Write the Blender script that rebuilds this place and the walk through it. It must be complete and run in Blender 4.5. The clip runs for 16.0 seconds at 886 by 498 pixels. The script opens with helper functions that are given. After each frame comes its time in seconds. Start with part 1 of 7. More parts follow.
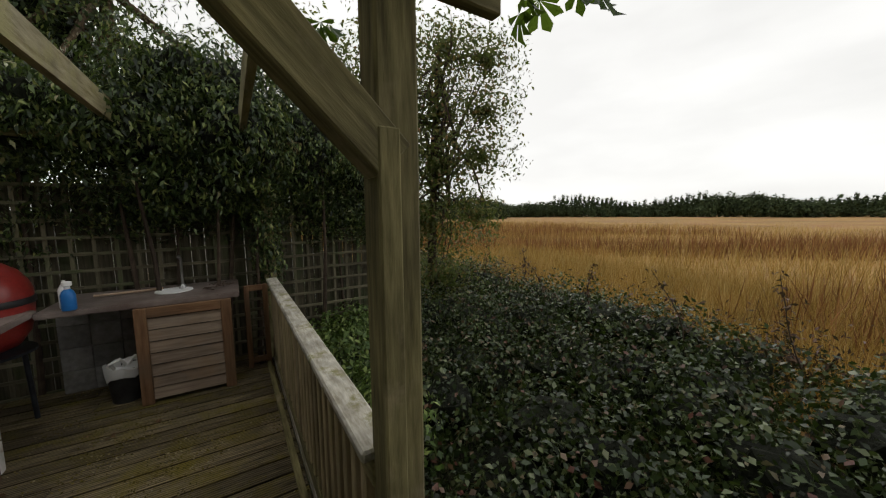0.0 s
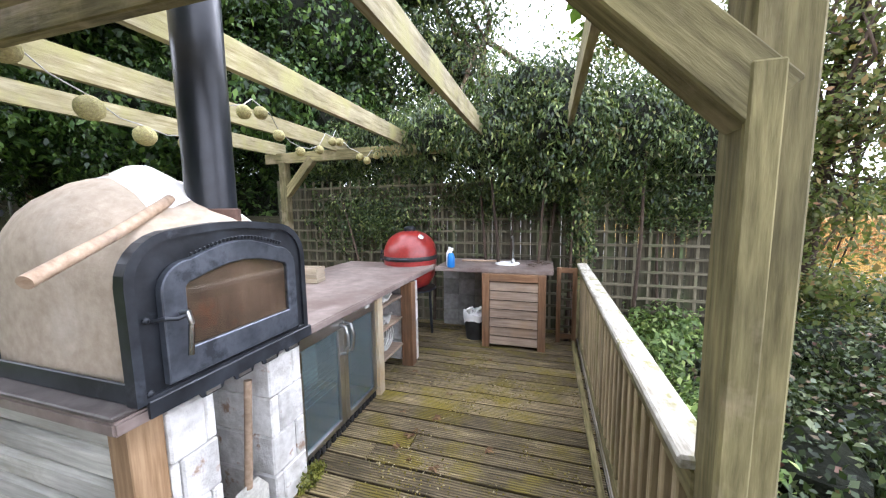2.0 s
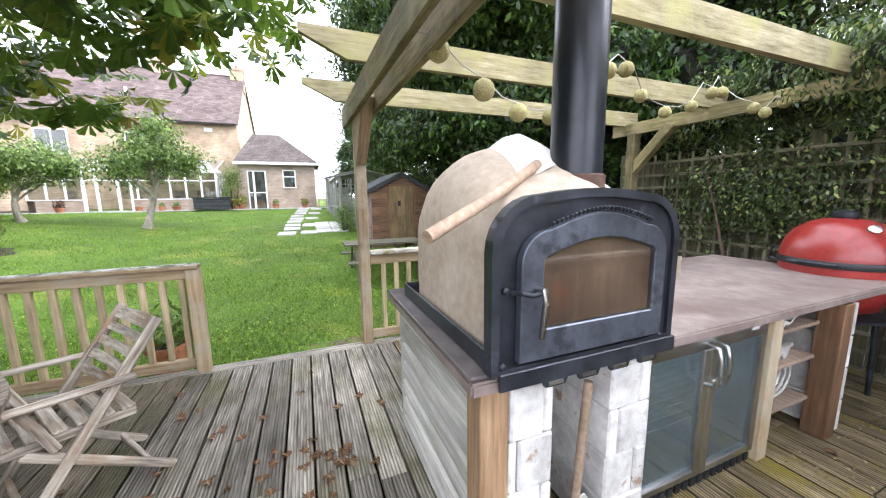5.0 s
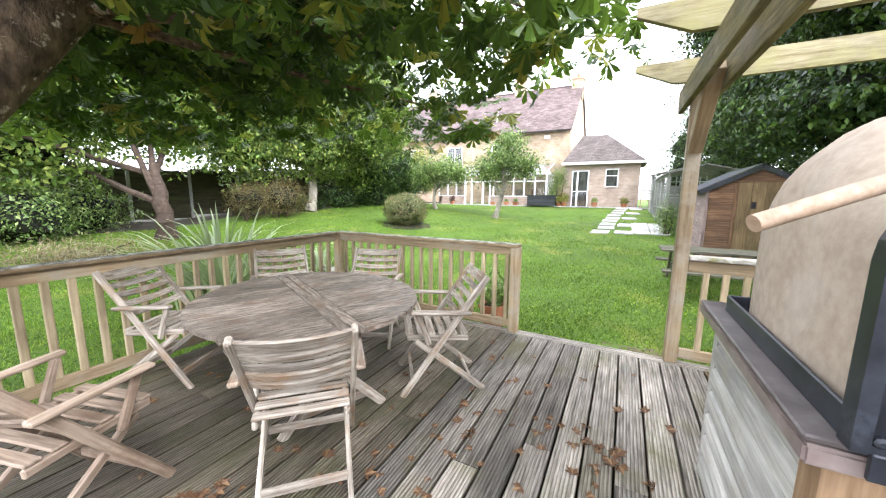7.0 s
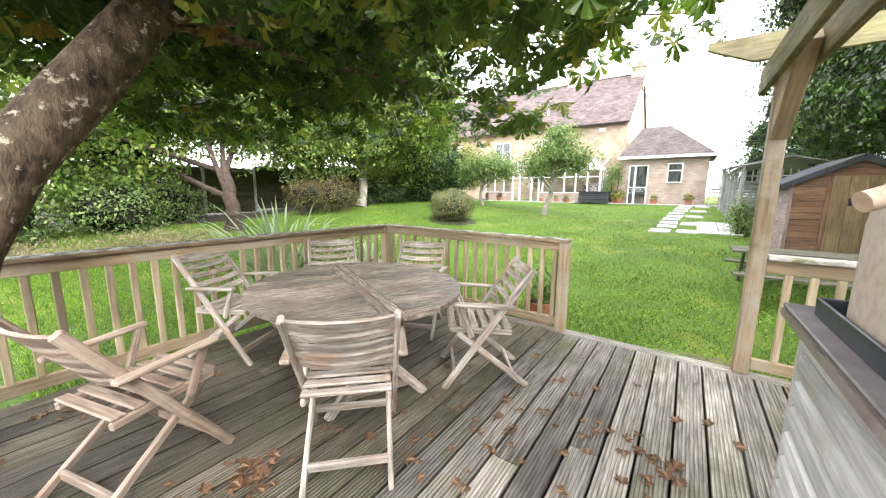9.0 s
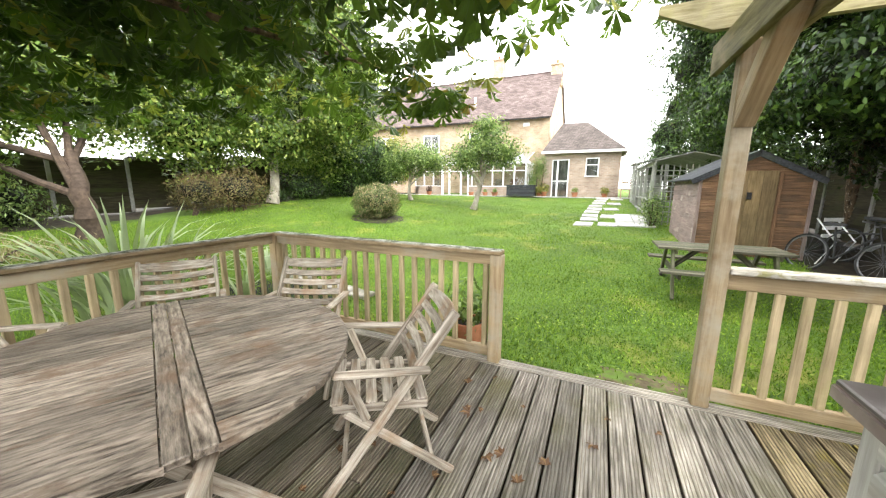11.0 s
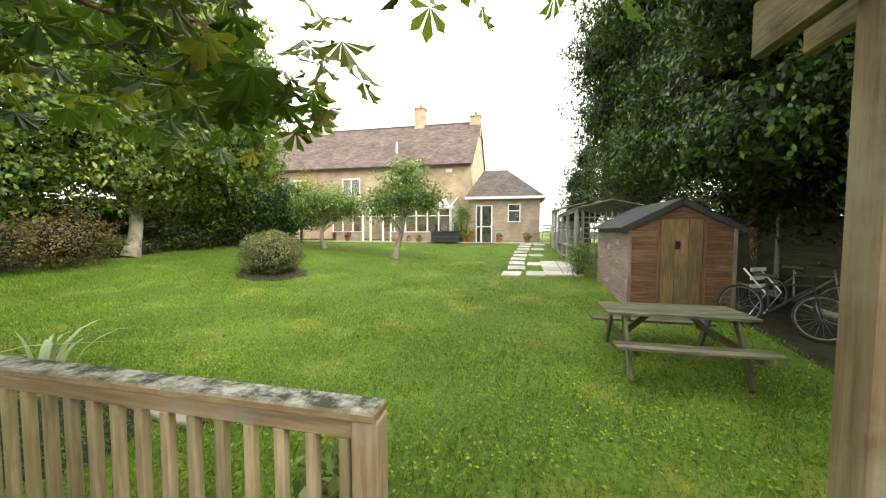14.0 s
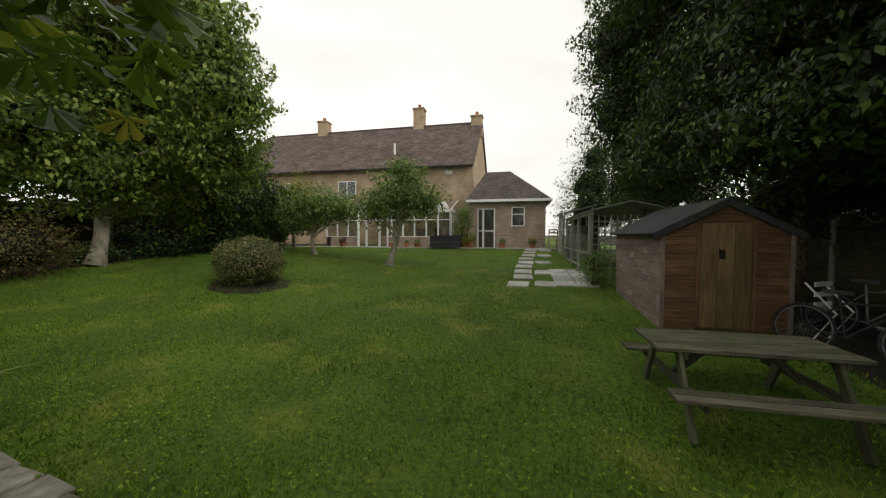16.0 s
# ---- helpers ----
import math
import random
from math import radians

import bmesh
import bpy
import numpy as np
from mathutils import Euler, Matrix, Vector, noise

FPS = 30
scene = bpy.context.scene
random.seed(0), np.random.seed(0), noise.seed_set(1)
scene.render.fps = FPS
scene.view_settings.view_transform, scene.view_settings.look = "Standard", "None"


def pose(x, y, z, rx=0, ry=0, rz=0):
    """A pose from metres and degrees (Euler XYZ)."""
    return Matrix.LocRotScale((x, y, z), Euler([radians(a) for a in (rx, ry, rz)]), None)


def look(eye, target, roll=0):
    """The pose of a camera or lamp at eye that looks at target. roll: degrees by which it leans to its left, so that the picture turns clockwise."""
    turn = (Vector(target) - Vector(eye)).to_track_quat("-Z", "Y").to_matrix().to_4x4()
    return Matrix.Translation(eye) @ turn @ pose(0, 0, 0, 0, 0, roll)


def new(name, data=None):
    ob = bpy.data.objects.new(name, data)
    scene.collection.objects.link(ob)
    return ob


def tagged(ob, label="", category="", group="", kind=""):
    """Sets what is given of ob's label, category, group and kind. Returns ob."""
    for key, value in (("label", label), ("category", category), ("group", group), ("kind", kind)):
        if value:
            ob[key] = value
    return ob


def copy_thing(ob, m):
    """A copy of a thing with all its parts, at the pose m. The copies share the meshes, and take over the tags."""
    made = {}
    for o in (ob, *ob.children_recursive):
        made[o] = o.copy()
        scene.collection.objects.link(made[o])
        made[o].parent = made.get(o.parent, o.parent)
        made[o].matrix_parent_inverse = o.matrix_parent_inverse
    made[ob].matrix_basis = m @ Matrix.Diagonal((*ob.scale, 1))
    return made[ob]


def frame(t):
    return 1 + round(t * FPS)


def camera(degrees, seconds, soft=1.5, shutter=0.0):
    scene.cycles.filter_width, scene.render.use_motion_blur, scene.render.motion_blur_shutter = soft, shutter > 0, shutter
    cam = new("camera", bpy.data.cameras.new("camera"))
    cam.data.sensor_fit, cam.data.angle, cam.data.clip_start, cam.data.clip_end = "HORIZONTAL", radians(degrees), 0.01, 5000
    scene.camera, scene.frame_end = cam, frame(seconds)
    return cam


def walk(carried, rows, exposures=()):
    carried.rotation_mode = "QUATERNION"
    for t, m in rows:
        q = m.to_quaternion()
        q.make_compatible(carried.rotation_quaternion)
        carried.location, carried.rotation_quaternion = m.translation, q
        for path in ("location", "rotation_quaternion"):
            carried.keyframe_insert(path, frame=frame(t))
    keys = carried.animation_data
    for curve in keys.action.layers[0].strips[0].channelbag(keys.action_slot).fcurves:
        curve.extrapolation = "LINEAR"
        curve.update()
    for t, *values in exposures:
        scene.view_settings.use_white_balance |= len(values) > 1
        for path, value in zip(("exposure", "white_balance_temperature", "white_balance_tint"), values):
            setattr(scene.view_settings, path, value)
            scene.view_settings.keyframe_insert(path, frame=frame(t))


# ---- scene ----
cam = camera(104.7, 16.0, soft=1.2)
METRES, EYE, TILT, LEAN, TURN = 4.72, 1.65, 0.0, 0.0, -32.6
ROWS = [
    (0.0, 0.0, 0.0, 0.0, 0.9, -6.13, 0.64),
    (0.5, -0.0028, 0.0062, -0.0018, 17.28, -6.77, 0.91),
    (1.0, -0.0002, 0.0041, -0.0044, 32.05, -6.96, 0.99),
    (1.5, -0.0029, -0.0014, -0.0083, 42.23, -6.67, 0.9),
    (2.0, -0.0058, -0.0115, -0.0138, 49.6, -6.52, 0.8),
    (2.5, -0.0066, -0.018, -0.0212, 55.55, -6.66, 0.72),
    (3.0, -0.0131, -0.0206, -0.0244, 59.91, -7.64, 0.7),
    (5.5, -0.1050, -0.0198, -0.0278, 114.4, -8.44, 0.33),
    (6.0, -0.0942, -0.0205, -0.0315, 127.8, -8.29, -0.13),
    (6.5, -0.0848, -0.0152, -0.0365, 138.9, -8.38, -0.38),
    (7.0, -0.0893, -0.0005, -0.0391, 150.39, -8.63, -0.54),
    (7.5, -0.0892, 0.0107, -0.0422, 158.03, -8.71, -0.62),
    (8.0, -0.0849, 0.0224, -0.0485, 159.48, -8.75, -0.65),
    (10.5, -0.1688, -0.1073, -0.0462, 150.6, -10.18, -0.49),
    (11.0, -0.2157, -0.1479, -0.0361, 146.95, -10.22, -0.36),
    (11.5, -0.2513, -0.1896, -0.0307, 143.78, -10.19, -0.31),
    (12.0, -0.2874, -0.2355, -0.0278, 139.35, -10.17, -0.29),
    (12.5, -0.3268, -0.2697, -0.0261, 135.78, -10.13, -0.26),
    (13.0, -0.3805, -0.299, -0.0179, 135.37, -9.34, -0.21),
    (13.5, -0.4278, -0.3256, -0.0138, 135.22, -6.78, -0.25),
    (14.0, -0.4739, -0.3642, -0.0094, 135.13, -2.97, -0.1),
    (14.5, -0.5127, -0.4006, -0.007, 135.06, -2.33, -0.1),
    (15.0, -0.5622, -0.4369, -0.0097, 134.94, -2.25, -0.08),
    (15.5, -0.6072, -0.4724, -0.0065, 135.28, -2.24, -0.09),
    (16.0, -0.6436, -0.5159, -0.0005, 135.28, -2.3, -0.04),
]

EXPOSURES = [(0.0, -1.00, 6500, 10), (0.5, -1.02, 6500, 10), (1.0, -0.48, 6500, 10), (1.5, 0.42, 6050, 12), (2.0, 1.52, 5600, 18), (2.5, 1.75, 5500, 18),
             (3.2, 1.75, 5500, 18), (5.5, 1.46, 5750, 17), (6.5, 1.68, 5750, 17), (8.0, 1.86, 5850, 17), (10.5, 1.78, 6200, 13), (12.5, 1.58, 6600, 10), (13.5, 1.26, 6800, 9),
             (14.5, 0.68, 7000, 7), (15.0, 0.08, 7100, 7), (15.5, -0.58, 7000, 8), (16.0, -0.85, 6800, 8)]
walk(cam, [(t, pose(0, 0, EYE, TILT, LEAN, TURN) @ pose(METRES * x, METRES * y, METRES * z, 90 + pitch, roll, yaw))
           for t, x, y, z, yaw, pitch, roll in ROWS], EXPOSURES)

# ---- sky and sun: bright overcast ----
world = bpy.data.worlds.new("overcast_sky")
scene.world = world
world.use_nodes = True
wn, wl = world.node_tree.nodes, world.node_tree.links
wn.clear()
sky = wn.new("ShaderNodeTexSky")
sky.sky_type, sky.sun_disc = "NISHITA", False
sky.sun_elevation, sky.sun_rotation = radians(41), radians(27)
sky.dust_density, sky.air_density = 1.0, 1.0
grey = wn.new("ShaderNodeHueSaturation")
grey.inputs["Saturation"].default_value = 0.12
cloud_co = wn.new("ShaderNodeTexCoord")
cloud_map = wn.new("ShaderNodeMapping")
cloud_map.inputs["Scale"].default_value = (1.0, 1.0, 3.5)
cloud = wn.new("ShaderNodeTexNoise")
cloud.inputs["Scale"].default_value, cloud.inputs["Detail"].default_value = 2.2, 6
cloud_ramp = wn.new("ShaderNodeMapRange")
cloud_ramp.inputs["From Min"].default_value, cloud_ramp.inputs["From Max"].default_value = 0.35, 0.7
cloud_ramp.inputs["To Min"].default_value, cloud_ramp.inputs["To Max"].default_value = 0.9, 1.06
sky_mul = wn.new("ShaderNodeMix")
sky_mul.data_type, sky_mul.blend_type = "RGBA", "MULTIPLY"
sky_mul.inputs["Factor"].default_value = 1.0
back = wn.new("ShaderNodeBackground")
back.inputs["Strength"].default_value = 0.15
wout = wn.new("ShaderNodeOutputWorld")
wl.new(sky.outputs[0], grey.inputs["Color"])
wl.new(cloud_co.outputs["Generated"], cloud_map.inputs[0])
wl.new(cloud_map.outputs[0], cloud.inputs["Vector"])
wl.new(cloud.outputs[0], cloud_ramp.inputs["Value"])
veil = wn.new("ShaderNodeMix")
veil.data_type = "RGBA"
veil.inputs["Factor"].default_value = 0.72
veil.inputs[7].default_value = (16.0, 15.9, 15.4, 1)
wl.new(grey.outputs[0], veil.inputs[6])
wl.new(veil.outputs[2], sky_mul.inputs[6])
wl.new(cloud_ramp.outputs[0], sky_mul.inputs[7])
wl.new(sky_mul.outputs[2], back.inputs["Color"])
wl.new(back.outputs[0], wout.inputs["Surface"])
sun_data = bpy.data.lights.new("sun", "SUN")
sun_data.energy, sun_data.angle, sun_data.color = 1.5, radians(28), (1.0, 0.96, 0.9)
sun = new("sun", sun_data)
sun.matrix_world = look((13.0, 26.0, 25.0), (0.0, 0.0, 0.0))


# ---- materials ----
def tree_of(name):
    m = bpy.data.materials.new(name)
    m.use_nodes = True
    nt = m.node_tree
    nt.nodes.clear()
    return m, nt.nodes, nt.links


def ramp_node(nodes, stops):
    r = nodes.new("ShaderNodeValToRGB")
    els = r.color_ramp.elements
    while len(els) < len(stops):
        els.new(0.5)
    for e, (p, c) in zip(els, stops):
        e.position, e.color = p, (*c, 1)
    return r


def coords(nodes, links, scale, per_object=True, space="Object"):
    """Coordinates at the scale given, shifted by each object's own random number."""
    tc = nodes.new("ShaderNodeTexCoord")
    mp = nodes.new("ShaderNodeMapping")
    mp.inputs["Scale"].default_value = scale
    if space == "World":
        geo = nodes.new("ShaderNodeNewGeometry")
        links.new(geo.outputs["Position"], mp.inputs[0])
        return mp.outputs[0]
    links.new(tc.outputs["Object"], mp.inputs[0])
    if per_object:
        info = nodes.new("ShaderNodeObjectInfo")
        mul = nodes.new("ShaderNodeMath")
        mul.operation = "MULTIPLY"
        mul.inputs[1].default_value = 37.0
        add = nodes.new("ShaderNodeVectorMath")
        links.new(info.outputs["Random"], mul.inputs[0])
        links.new(mp.outputs[0], add.inputs[0])
        links.new(mul.outputs[0], add.inputs[1])
        return add.outputs[0]
    return mp.outputs[0]


def noise_node(nodes, links, vec, scale, detail=5, rough=0.6):
    n = nodes.new("ShaderNodeTexNoise")
    n.inputs["Scale"].default_value, n.inputs["Detail"].default_value, n.inputs["Roughness"].default_value = scale, detail, rough
    links.new(vec, n.inputs["Vector"])
    return n


def mix_rgb(nodes, links, fac, a, b, mode="MIX"):
    m = nodes.new("ShaderNodeMix")
    m.data_type, m.blend_type = "RGBA", mode
    for sock, v in ((m.inputs["Factor"], fac), (m.inputs[6], a), (m.inputs[7], b)):
        if isinstance(v, (int, float)):
            sock.default_value = v
        elif isinstance(v, tuple):
            sock.default_value = (*v, 1)
        else:
            links.new(v, sock)
    return m.outputs[2]


def surface(name, dark, light, grain=(1, 1, 1), scale=6.0, stain=None, stain_at=(0.5, 0.7), stain_scale=2.0, rough=0.8,
            rough_var=0.15, bump=0.3, metal=0.0, grooves=0.0, spec=0.3, space="Object", depth=0.01, mottle=0.5, vary=0.16, top=None, groove_dark=0.5):
    """A worn surface: grain between two colours, broad mottling, stains with soft edges, and fine relief.
    grooves: grooves a metre across the local y. top: two colours of the lichen on faces that lie open to the sky."""
    m, nodes, links = tree_of(name)
    vec = coords(nodes, links, grain, space=space)
    plain = coords(nodes, links, (1, 1, 1), space=space)
    fine = noise_node(nodes, links, vec, scale, 7)
    broad = noise_node(nodes, links, plain, stain_scale * 0.6, 4)
    r = ramp_node(nodes, [(0.32, dark), (0.68, light)])
    links.new(fine.outputs[0], r.inputs[0])
    half = ramp_node(nodes, [(0.3, (1 - mottle, 1 - mottle, 1 - mottle)), (0.7, (1.0, 1.0, 1.0))])
    links.new(broad.outputs[0], half.inputs[0])
    col = mix_rgb(nodes, links, 1.0, r.outputs[0], half.outputs[0], "MULTIPLY")
    if stain:
        sn = noise_node(nodes, links, plain, stain_scale, 6, 0.65)
        sr = ramp_node(nodes, [(stain_at[0], (0, 0, 0)), (stain_at[1], (1, 1, 1))])
        links.new(sn.outputs[0], sr.inputs[0])
        col = mix_rgb(nodes, links, sr.outputs[0], col, stain)
    if top:
        spots = noise_node(nodes, links, plain, 11.0, 6, 0.7)
        lichen = ramp_node(nodes, [(0.42, top[0]), (0.62, top[1])])
        links.new(spots.outputs[0], lichen.inputs[0])
        geo = nodes.new("ShaderNodeNewGeometry")
        sep = nodes.new("ShaderNodeSeparateXYZ")
        links.new(geo.outputs["Normal"], sep.inputs[0])
        edge = nodes.new("ShaderNodeMapRange")
        edge.inputs["From Min"].default_value, edge.inputs["From Max"].default_value = 0.55, 0.9
        links.new(sep.outputs[2], edge.inputs["Value"])
        col = mix_rgb(nodes, links, edge.outputs[0], col, lichen.outputs[0])
    if vary and space == "Object":
        info = nodes.new("ShaderNodeObjectInfo")
        tone = nodes.new("ShaderNodeMapRange")
        tone.inputs["To Min"].default_value, tone.inputs["To Max"].default_value = 1 - vary, 1 + vary
        links.new(info.outputs["Random"], tone.inputs["Value"])
        col = mix_rgb(nodes, links, 1.0, col, tone.outputs[0], "MULTIPLY")
    p = nodes.new("ShaderNodeBsdfPrincipled")
    p.inputs["Metallic"].default_value = metal
    p.inputs["Specular IOR Level"].default_value = spec
    rr = nodes.new("ShaderNodeMapRange")
    rr.inputs["To Min"].default_value, rr.inputs["To Max"].default_value = max(0.05, rough - rough_var), min(1.0, rough + rough_var)
    links.new(broad.outputs[0], rr.inputs["Value"])
    links.new(rr.outputs[0], p.inputs["Roughness"])
    links.new(col, p.inputs["Base Color"])
    height = fine.outputs[0]
    if grooves:
        tc = nodes.new("ShaderNodeTexCoord")
        wave = nodes.new("ShaderNodeTexWave")
        wave.bands_direction = "Y"
        wave.inputs["Scale"].default_value = grooves
        wave.inputs["Distortion"].default_value, wave.inputs["Detail"].default_value = 0.25, 2
        links.new(tc.outputs["Object"], wave.inputs["Vector"])
        add = nodes.new("ShaderNodeMath")
        add.operation = "MULTIPLY_ADD"
        add.inputs[1].default_value = 0.8
        links.new(wave.outputs["Fac"], add.inputs[0])
        links.new(fine.outputs[0], add.inputs[2])
        height = add.outputs[0]
        # Colours the groove bottoms darker than the ridges.
        groove_ramp = ramp_node(nodes, [(0.0, (groove_dark, groove_dark * 0.94, groove_dark * 0.8)), (0.4, (1, 1, 1))])
        links.new(wave.outputs["Fac"], groove_ramp.inputs[0])
        col = mix_rgb(nodes, links, 1.0, col, groove_ramp.outputs[0], "MULTIPLY")
        links.new(col, p.inputs["Base Color"])
    b = nodes.new("ShaderNodeBump")
    b.inputs["Strength"].default_value, b.inputs["Distance"].default_value = bump, depth
    links.new(height, b.inputs["Height"])
    links.new(b.outputs[0], p.inputs["Normal"])
    out = nodes.new("ShaderNodeOutputMaterial")
    links.new(p.outputs[0], out.inputs["Surface"])
    return m


def leaf_material(name, stops, rough=0.42, through_light=0.3, spec=0.38, deep=0.5):
    """Leaves: a colour for each leaf out of the stops, gloss, and light that shines through."""
    m, nodes, links = tree_of(name)
    stops = [(a, tuple(v * (deep + (1.1 - deep) * a) for v in c)) for a, c in stops]
    geo = nodes.new("ShaderNodeNewGeometry")
    r = ramp_node(nodes, stops)
    links.new(geo.outputs["Random Per Island"], r.inputs[0])
    vec = coords(nodes, links, (1, 1, 1), per_object=False)
    n = noise_node(nodes, links, vec, 1.3, 3)
    sh = ramp_node(nodes, [(0.3, (0.6, 0.62, 0.6)), (0.7, (1.15, 1.15, 1.1))])
    links.new(n.outputs[0], sh.inputs[0])
    col = mix_rgb(nodes, links, 1.0, r.outputs[0], sh.outputs[0], "MULTIPLY")
    p = nodes.new("ShaderNodeBsdfPrincipled")
    p.inputs["Roughness"].default_value = rough
    p.inputs["Specular IOR Level"].default_value = spec
    links.new(col, p.inputs["Base Color"])
    t = nodes.new("ShaderNodeBsdfTranslucent")
    warm = mix_rgb(nodes, links, 0.4, col, (0.17, 0.27, 0.02))
    links.new(warm, t.inputs["Color"])
    mx = nodes.new("ShaderNodeMixShader")
    mx.inputs[0].default_value = through_light * 0.75
    links.new(p.outputs[0], mx.inputs[1])
    links.new(t.outputs[0], mx.inputs[2])
    out = nodes.new("ShaderNodeOutputMaterial")
    links.new(mx.outputs[0], out.inputs["Surface"])
    return m


def glass_material(name, tint=(0.9, 0.95, 0.93), rough=0.02, clear=0.75):
    m, nodes, links = tree_of(name)
    g = nodes.new("ShaderNodeBsdfGlossy")
    g.inputs["Roughness"].default_value = rough
    t = nodes.new("ShaderNodeBsdfTransparent")
    t.inputs["Color"].default_value = (*tint, 1)
    lw = nodes.new("ShaderNodeLayerWeight")
    pw = nodes.new("ShaderNodeMath")
    pw.operation = "POWER"
    pw.inputs[1].default_value = 3.0
    f = nodes.new("ShaderNodeMapRange")
    f.inputs["To Min"].default_value, f.inputs["To Max"].default_value = 0.06, 0.85
    links.new(lw.outputs["Facing"], pw.inputs[0])
    links.new(pw.outputs[0], f.inputs["Value"])
    mx = nodes.new("ShaderNodeMixShader")
    links.new(f.outputs[0], mx.inputs[0])
    links.new(t.outputs[0], mx.inputs[1])
    links.new(g.outputs[0], mx.inputs[2])
    out = nodes.new("ShaderNodeOutputMaterial")
    links.new(mx.outputs[0], out.inputs["Surface"])
    return m


def hazy_glass(name, tint, haze, amount):
    """Glass under a dusty film, whose diffuse colour stands for a hazy reflection."""
    m = glass_material(name, tint, 0.1)
    nodes, links = m.node_tree.nodes, m.node_tree.links
    out = [n for n in nodes if n.bl_idname == "ShaderNodeOutputMaterial"][0]
    bare_glass = out.inputs["Surface"].links[0].from_socket
    d = nodes.new("ShaderNodeBsdfDiffuse")
    d.inputs["Color"].default_value = (*haze, 1)
    vec = coords(nodes, links, (1, 1, 1))
    n = noise_node(nodes, links, vec, 4.0, 5)
    a = nodes.new("ShaderNodeMapRange")
    a.inputs["To Min"].default_value, a.inputs["To Max"].default_value = amount * 0.6, amount * 1.4
    links.new(n.outputs[0], a.inputs["Value"])
    mx = nodes.new("ShaderNodeMixShader")
    links.new(a.outputs[0], mx.inputs[0])
    links.new(bare_glass, mx.inputs[1])
    links.new(d.outputs[0], mx.inputs[2])
    links.new(mx.outputs[0], out.inputs["Surface"])
    return m


def brick_material(name, a, b, mortar, width, height, scale_bump=0.4, flat=False):
    """Brickwork or tiles too far off to build singly, by the surface's local x and z, or x and y where it lies flat."""
    m, nodes, links = tree_of(name)
    tc = nodes.new("ShaderNodeTexCoord")
    sep = nodes.new("ShaderNodeSeparateXYZ")
    com = nodes.new("ShaderNodeCombineXYZ")
    s = nodes.new("ShaderNodeMath")
    s.operation = "ADD"
    links.new(tc.outputs["Object"], sep.inputs[0])
    links.new(sep.outputs[0], s.inputs[0])
    links.new(sep.outputs[1], s.inputs[1])
    links.new(sep.outputs[0] if flat else s.outputs[0], com.inputs[0])
    links.new(sep.outputs[1 if flat else 2], com.inputs[1])
    br = nodes.new("ShaderNodeTexBrick")
    br.inputs["Color1"].default_value, br.inputs["Color2"].default_value, br.inputs["Mortar"].default_value = (*a, 1), (*b, 1), (*mortar, 1)
    br.inputs["Scale"].default_value = 1.0
    br.inputs["Mortar Size"].default_value = 0.008
    br.inputs["Brick Width"].default_value, br.inputs["Row Height"].default_value = width, height
    links.new(com.outputs[0], br.inputs["Vector"])
    vec = coords(nodes, links, (1, 1, 1))
    n = noise_node(nodes, links, vec, 1.2, 7)
    sh = ramp_node(nodes, [(0.3, (0.62, 0.6, 0.58)), (0.7, (1.1, 1.08, 1.05))])
    links.new(n.outputs[0], sh.inputs[0])
    col = mix_rgb(nodes, links, 1.0, br.outputs[0], sh.outputs[0], "MULTIPLY")
    p = nodes.new("ShaderNodeBsdfPrincipled")
    p.inputs["Roughness"].default_value, p.inputs["Specular IOR Level"].default_value = 0.85, 0.12
    links.new(col, p.inputs["Base Color"])
    bp = nodes.new("ShaderNodeBump")
    bp.invert = True
    bp.inputs["Strength"].default_value, bp.inputs["Distance"].default_value = scale_bump, 0.01
    links.new(br.outputs["Fac"], bp.inputs["Height"])
    links.new(bp.outputs[0], p.inputs["Normal"])
    out = nodes.new("ShaderNodeOutputMaterial")
    links.new(p.outputs[0], out.inputs["Surface"])
    return m


LONG = (0.6, 9, 9)
DECK = surface("weathered_deck_wood", (0.12, 0.105, 0.08), (0.54, 0.495, 0.42), LONG, 6, (0.12, 0.115, 0.05), (0.50, 0.72), 1.5, 0.72, bump=0.8, grooves=16.5, mottle=0.6, vary=0.34)
# Damp, algae-green boards; the dark colour also carries shade from the tree.
DECK_DAMP_SHADE = surface("damp_algae_shade_deck_wood", (0.07, 0.058, 0.04), (0.32, 0.27, 0.20), LONG, 7, (0.055, 0.058, 0.02), (0.45, 0.70), 1.8, 0.6, bump=0.9, grooves=16.5, mottle=0.6, vary=0.34)
DECK_MOSS = surface("mossy_deck_wood", (0.085, 0.065, 0.032), (0.50, 0.395, 0.225), LONG, 7, (0.20, 0.16, 0.025), (0.48, 0.64), 2.6, 0.75, bump=1.0, grooves=16.5, mottle=0.65, vary=0.35, groove_dark=0.28)
POST_GREEN = surface("algae_green_timber", (0.125, 0.108, 0.045), (0.37, 0.32, 0.15), (0.7, 7, 7), 6, (0.30, 0.245, 0.15), (0.52, 0.68), 2.4, 0.8, bump=0.5, mottle=0.6)
POST_TAN = surface("treated_timber", (0.29, 0.205, 0.11), (0.50, 0.385, 0.23), LONG, 5, (0.38, 0.35, 0.27), (0.5, 0.7), 1.7, 0.75, bump=0.35)
RAFTER = surface("lichen_yellow_timber", (0.22, 0.185, 0.08), (0.47, 0.42, 0.26), (0.8, 7, 7), 5, (0.29, 0.27, 0.115), (0.48, 0.66), 3.4, 0.85, bump=0.5, mottle=0.45)
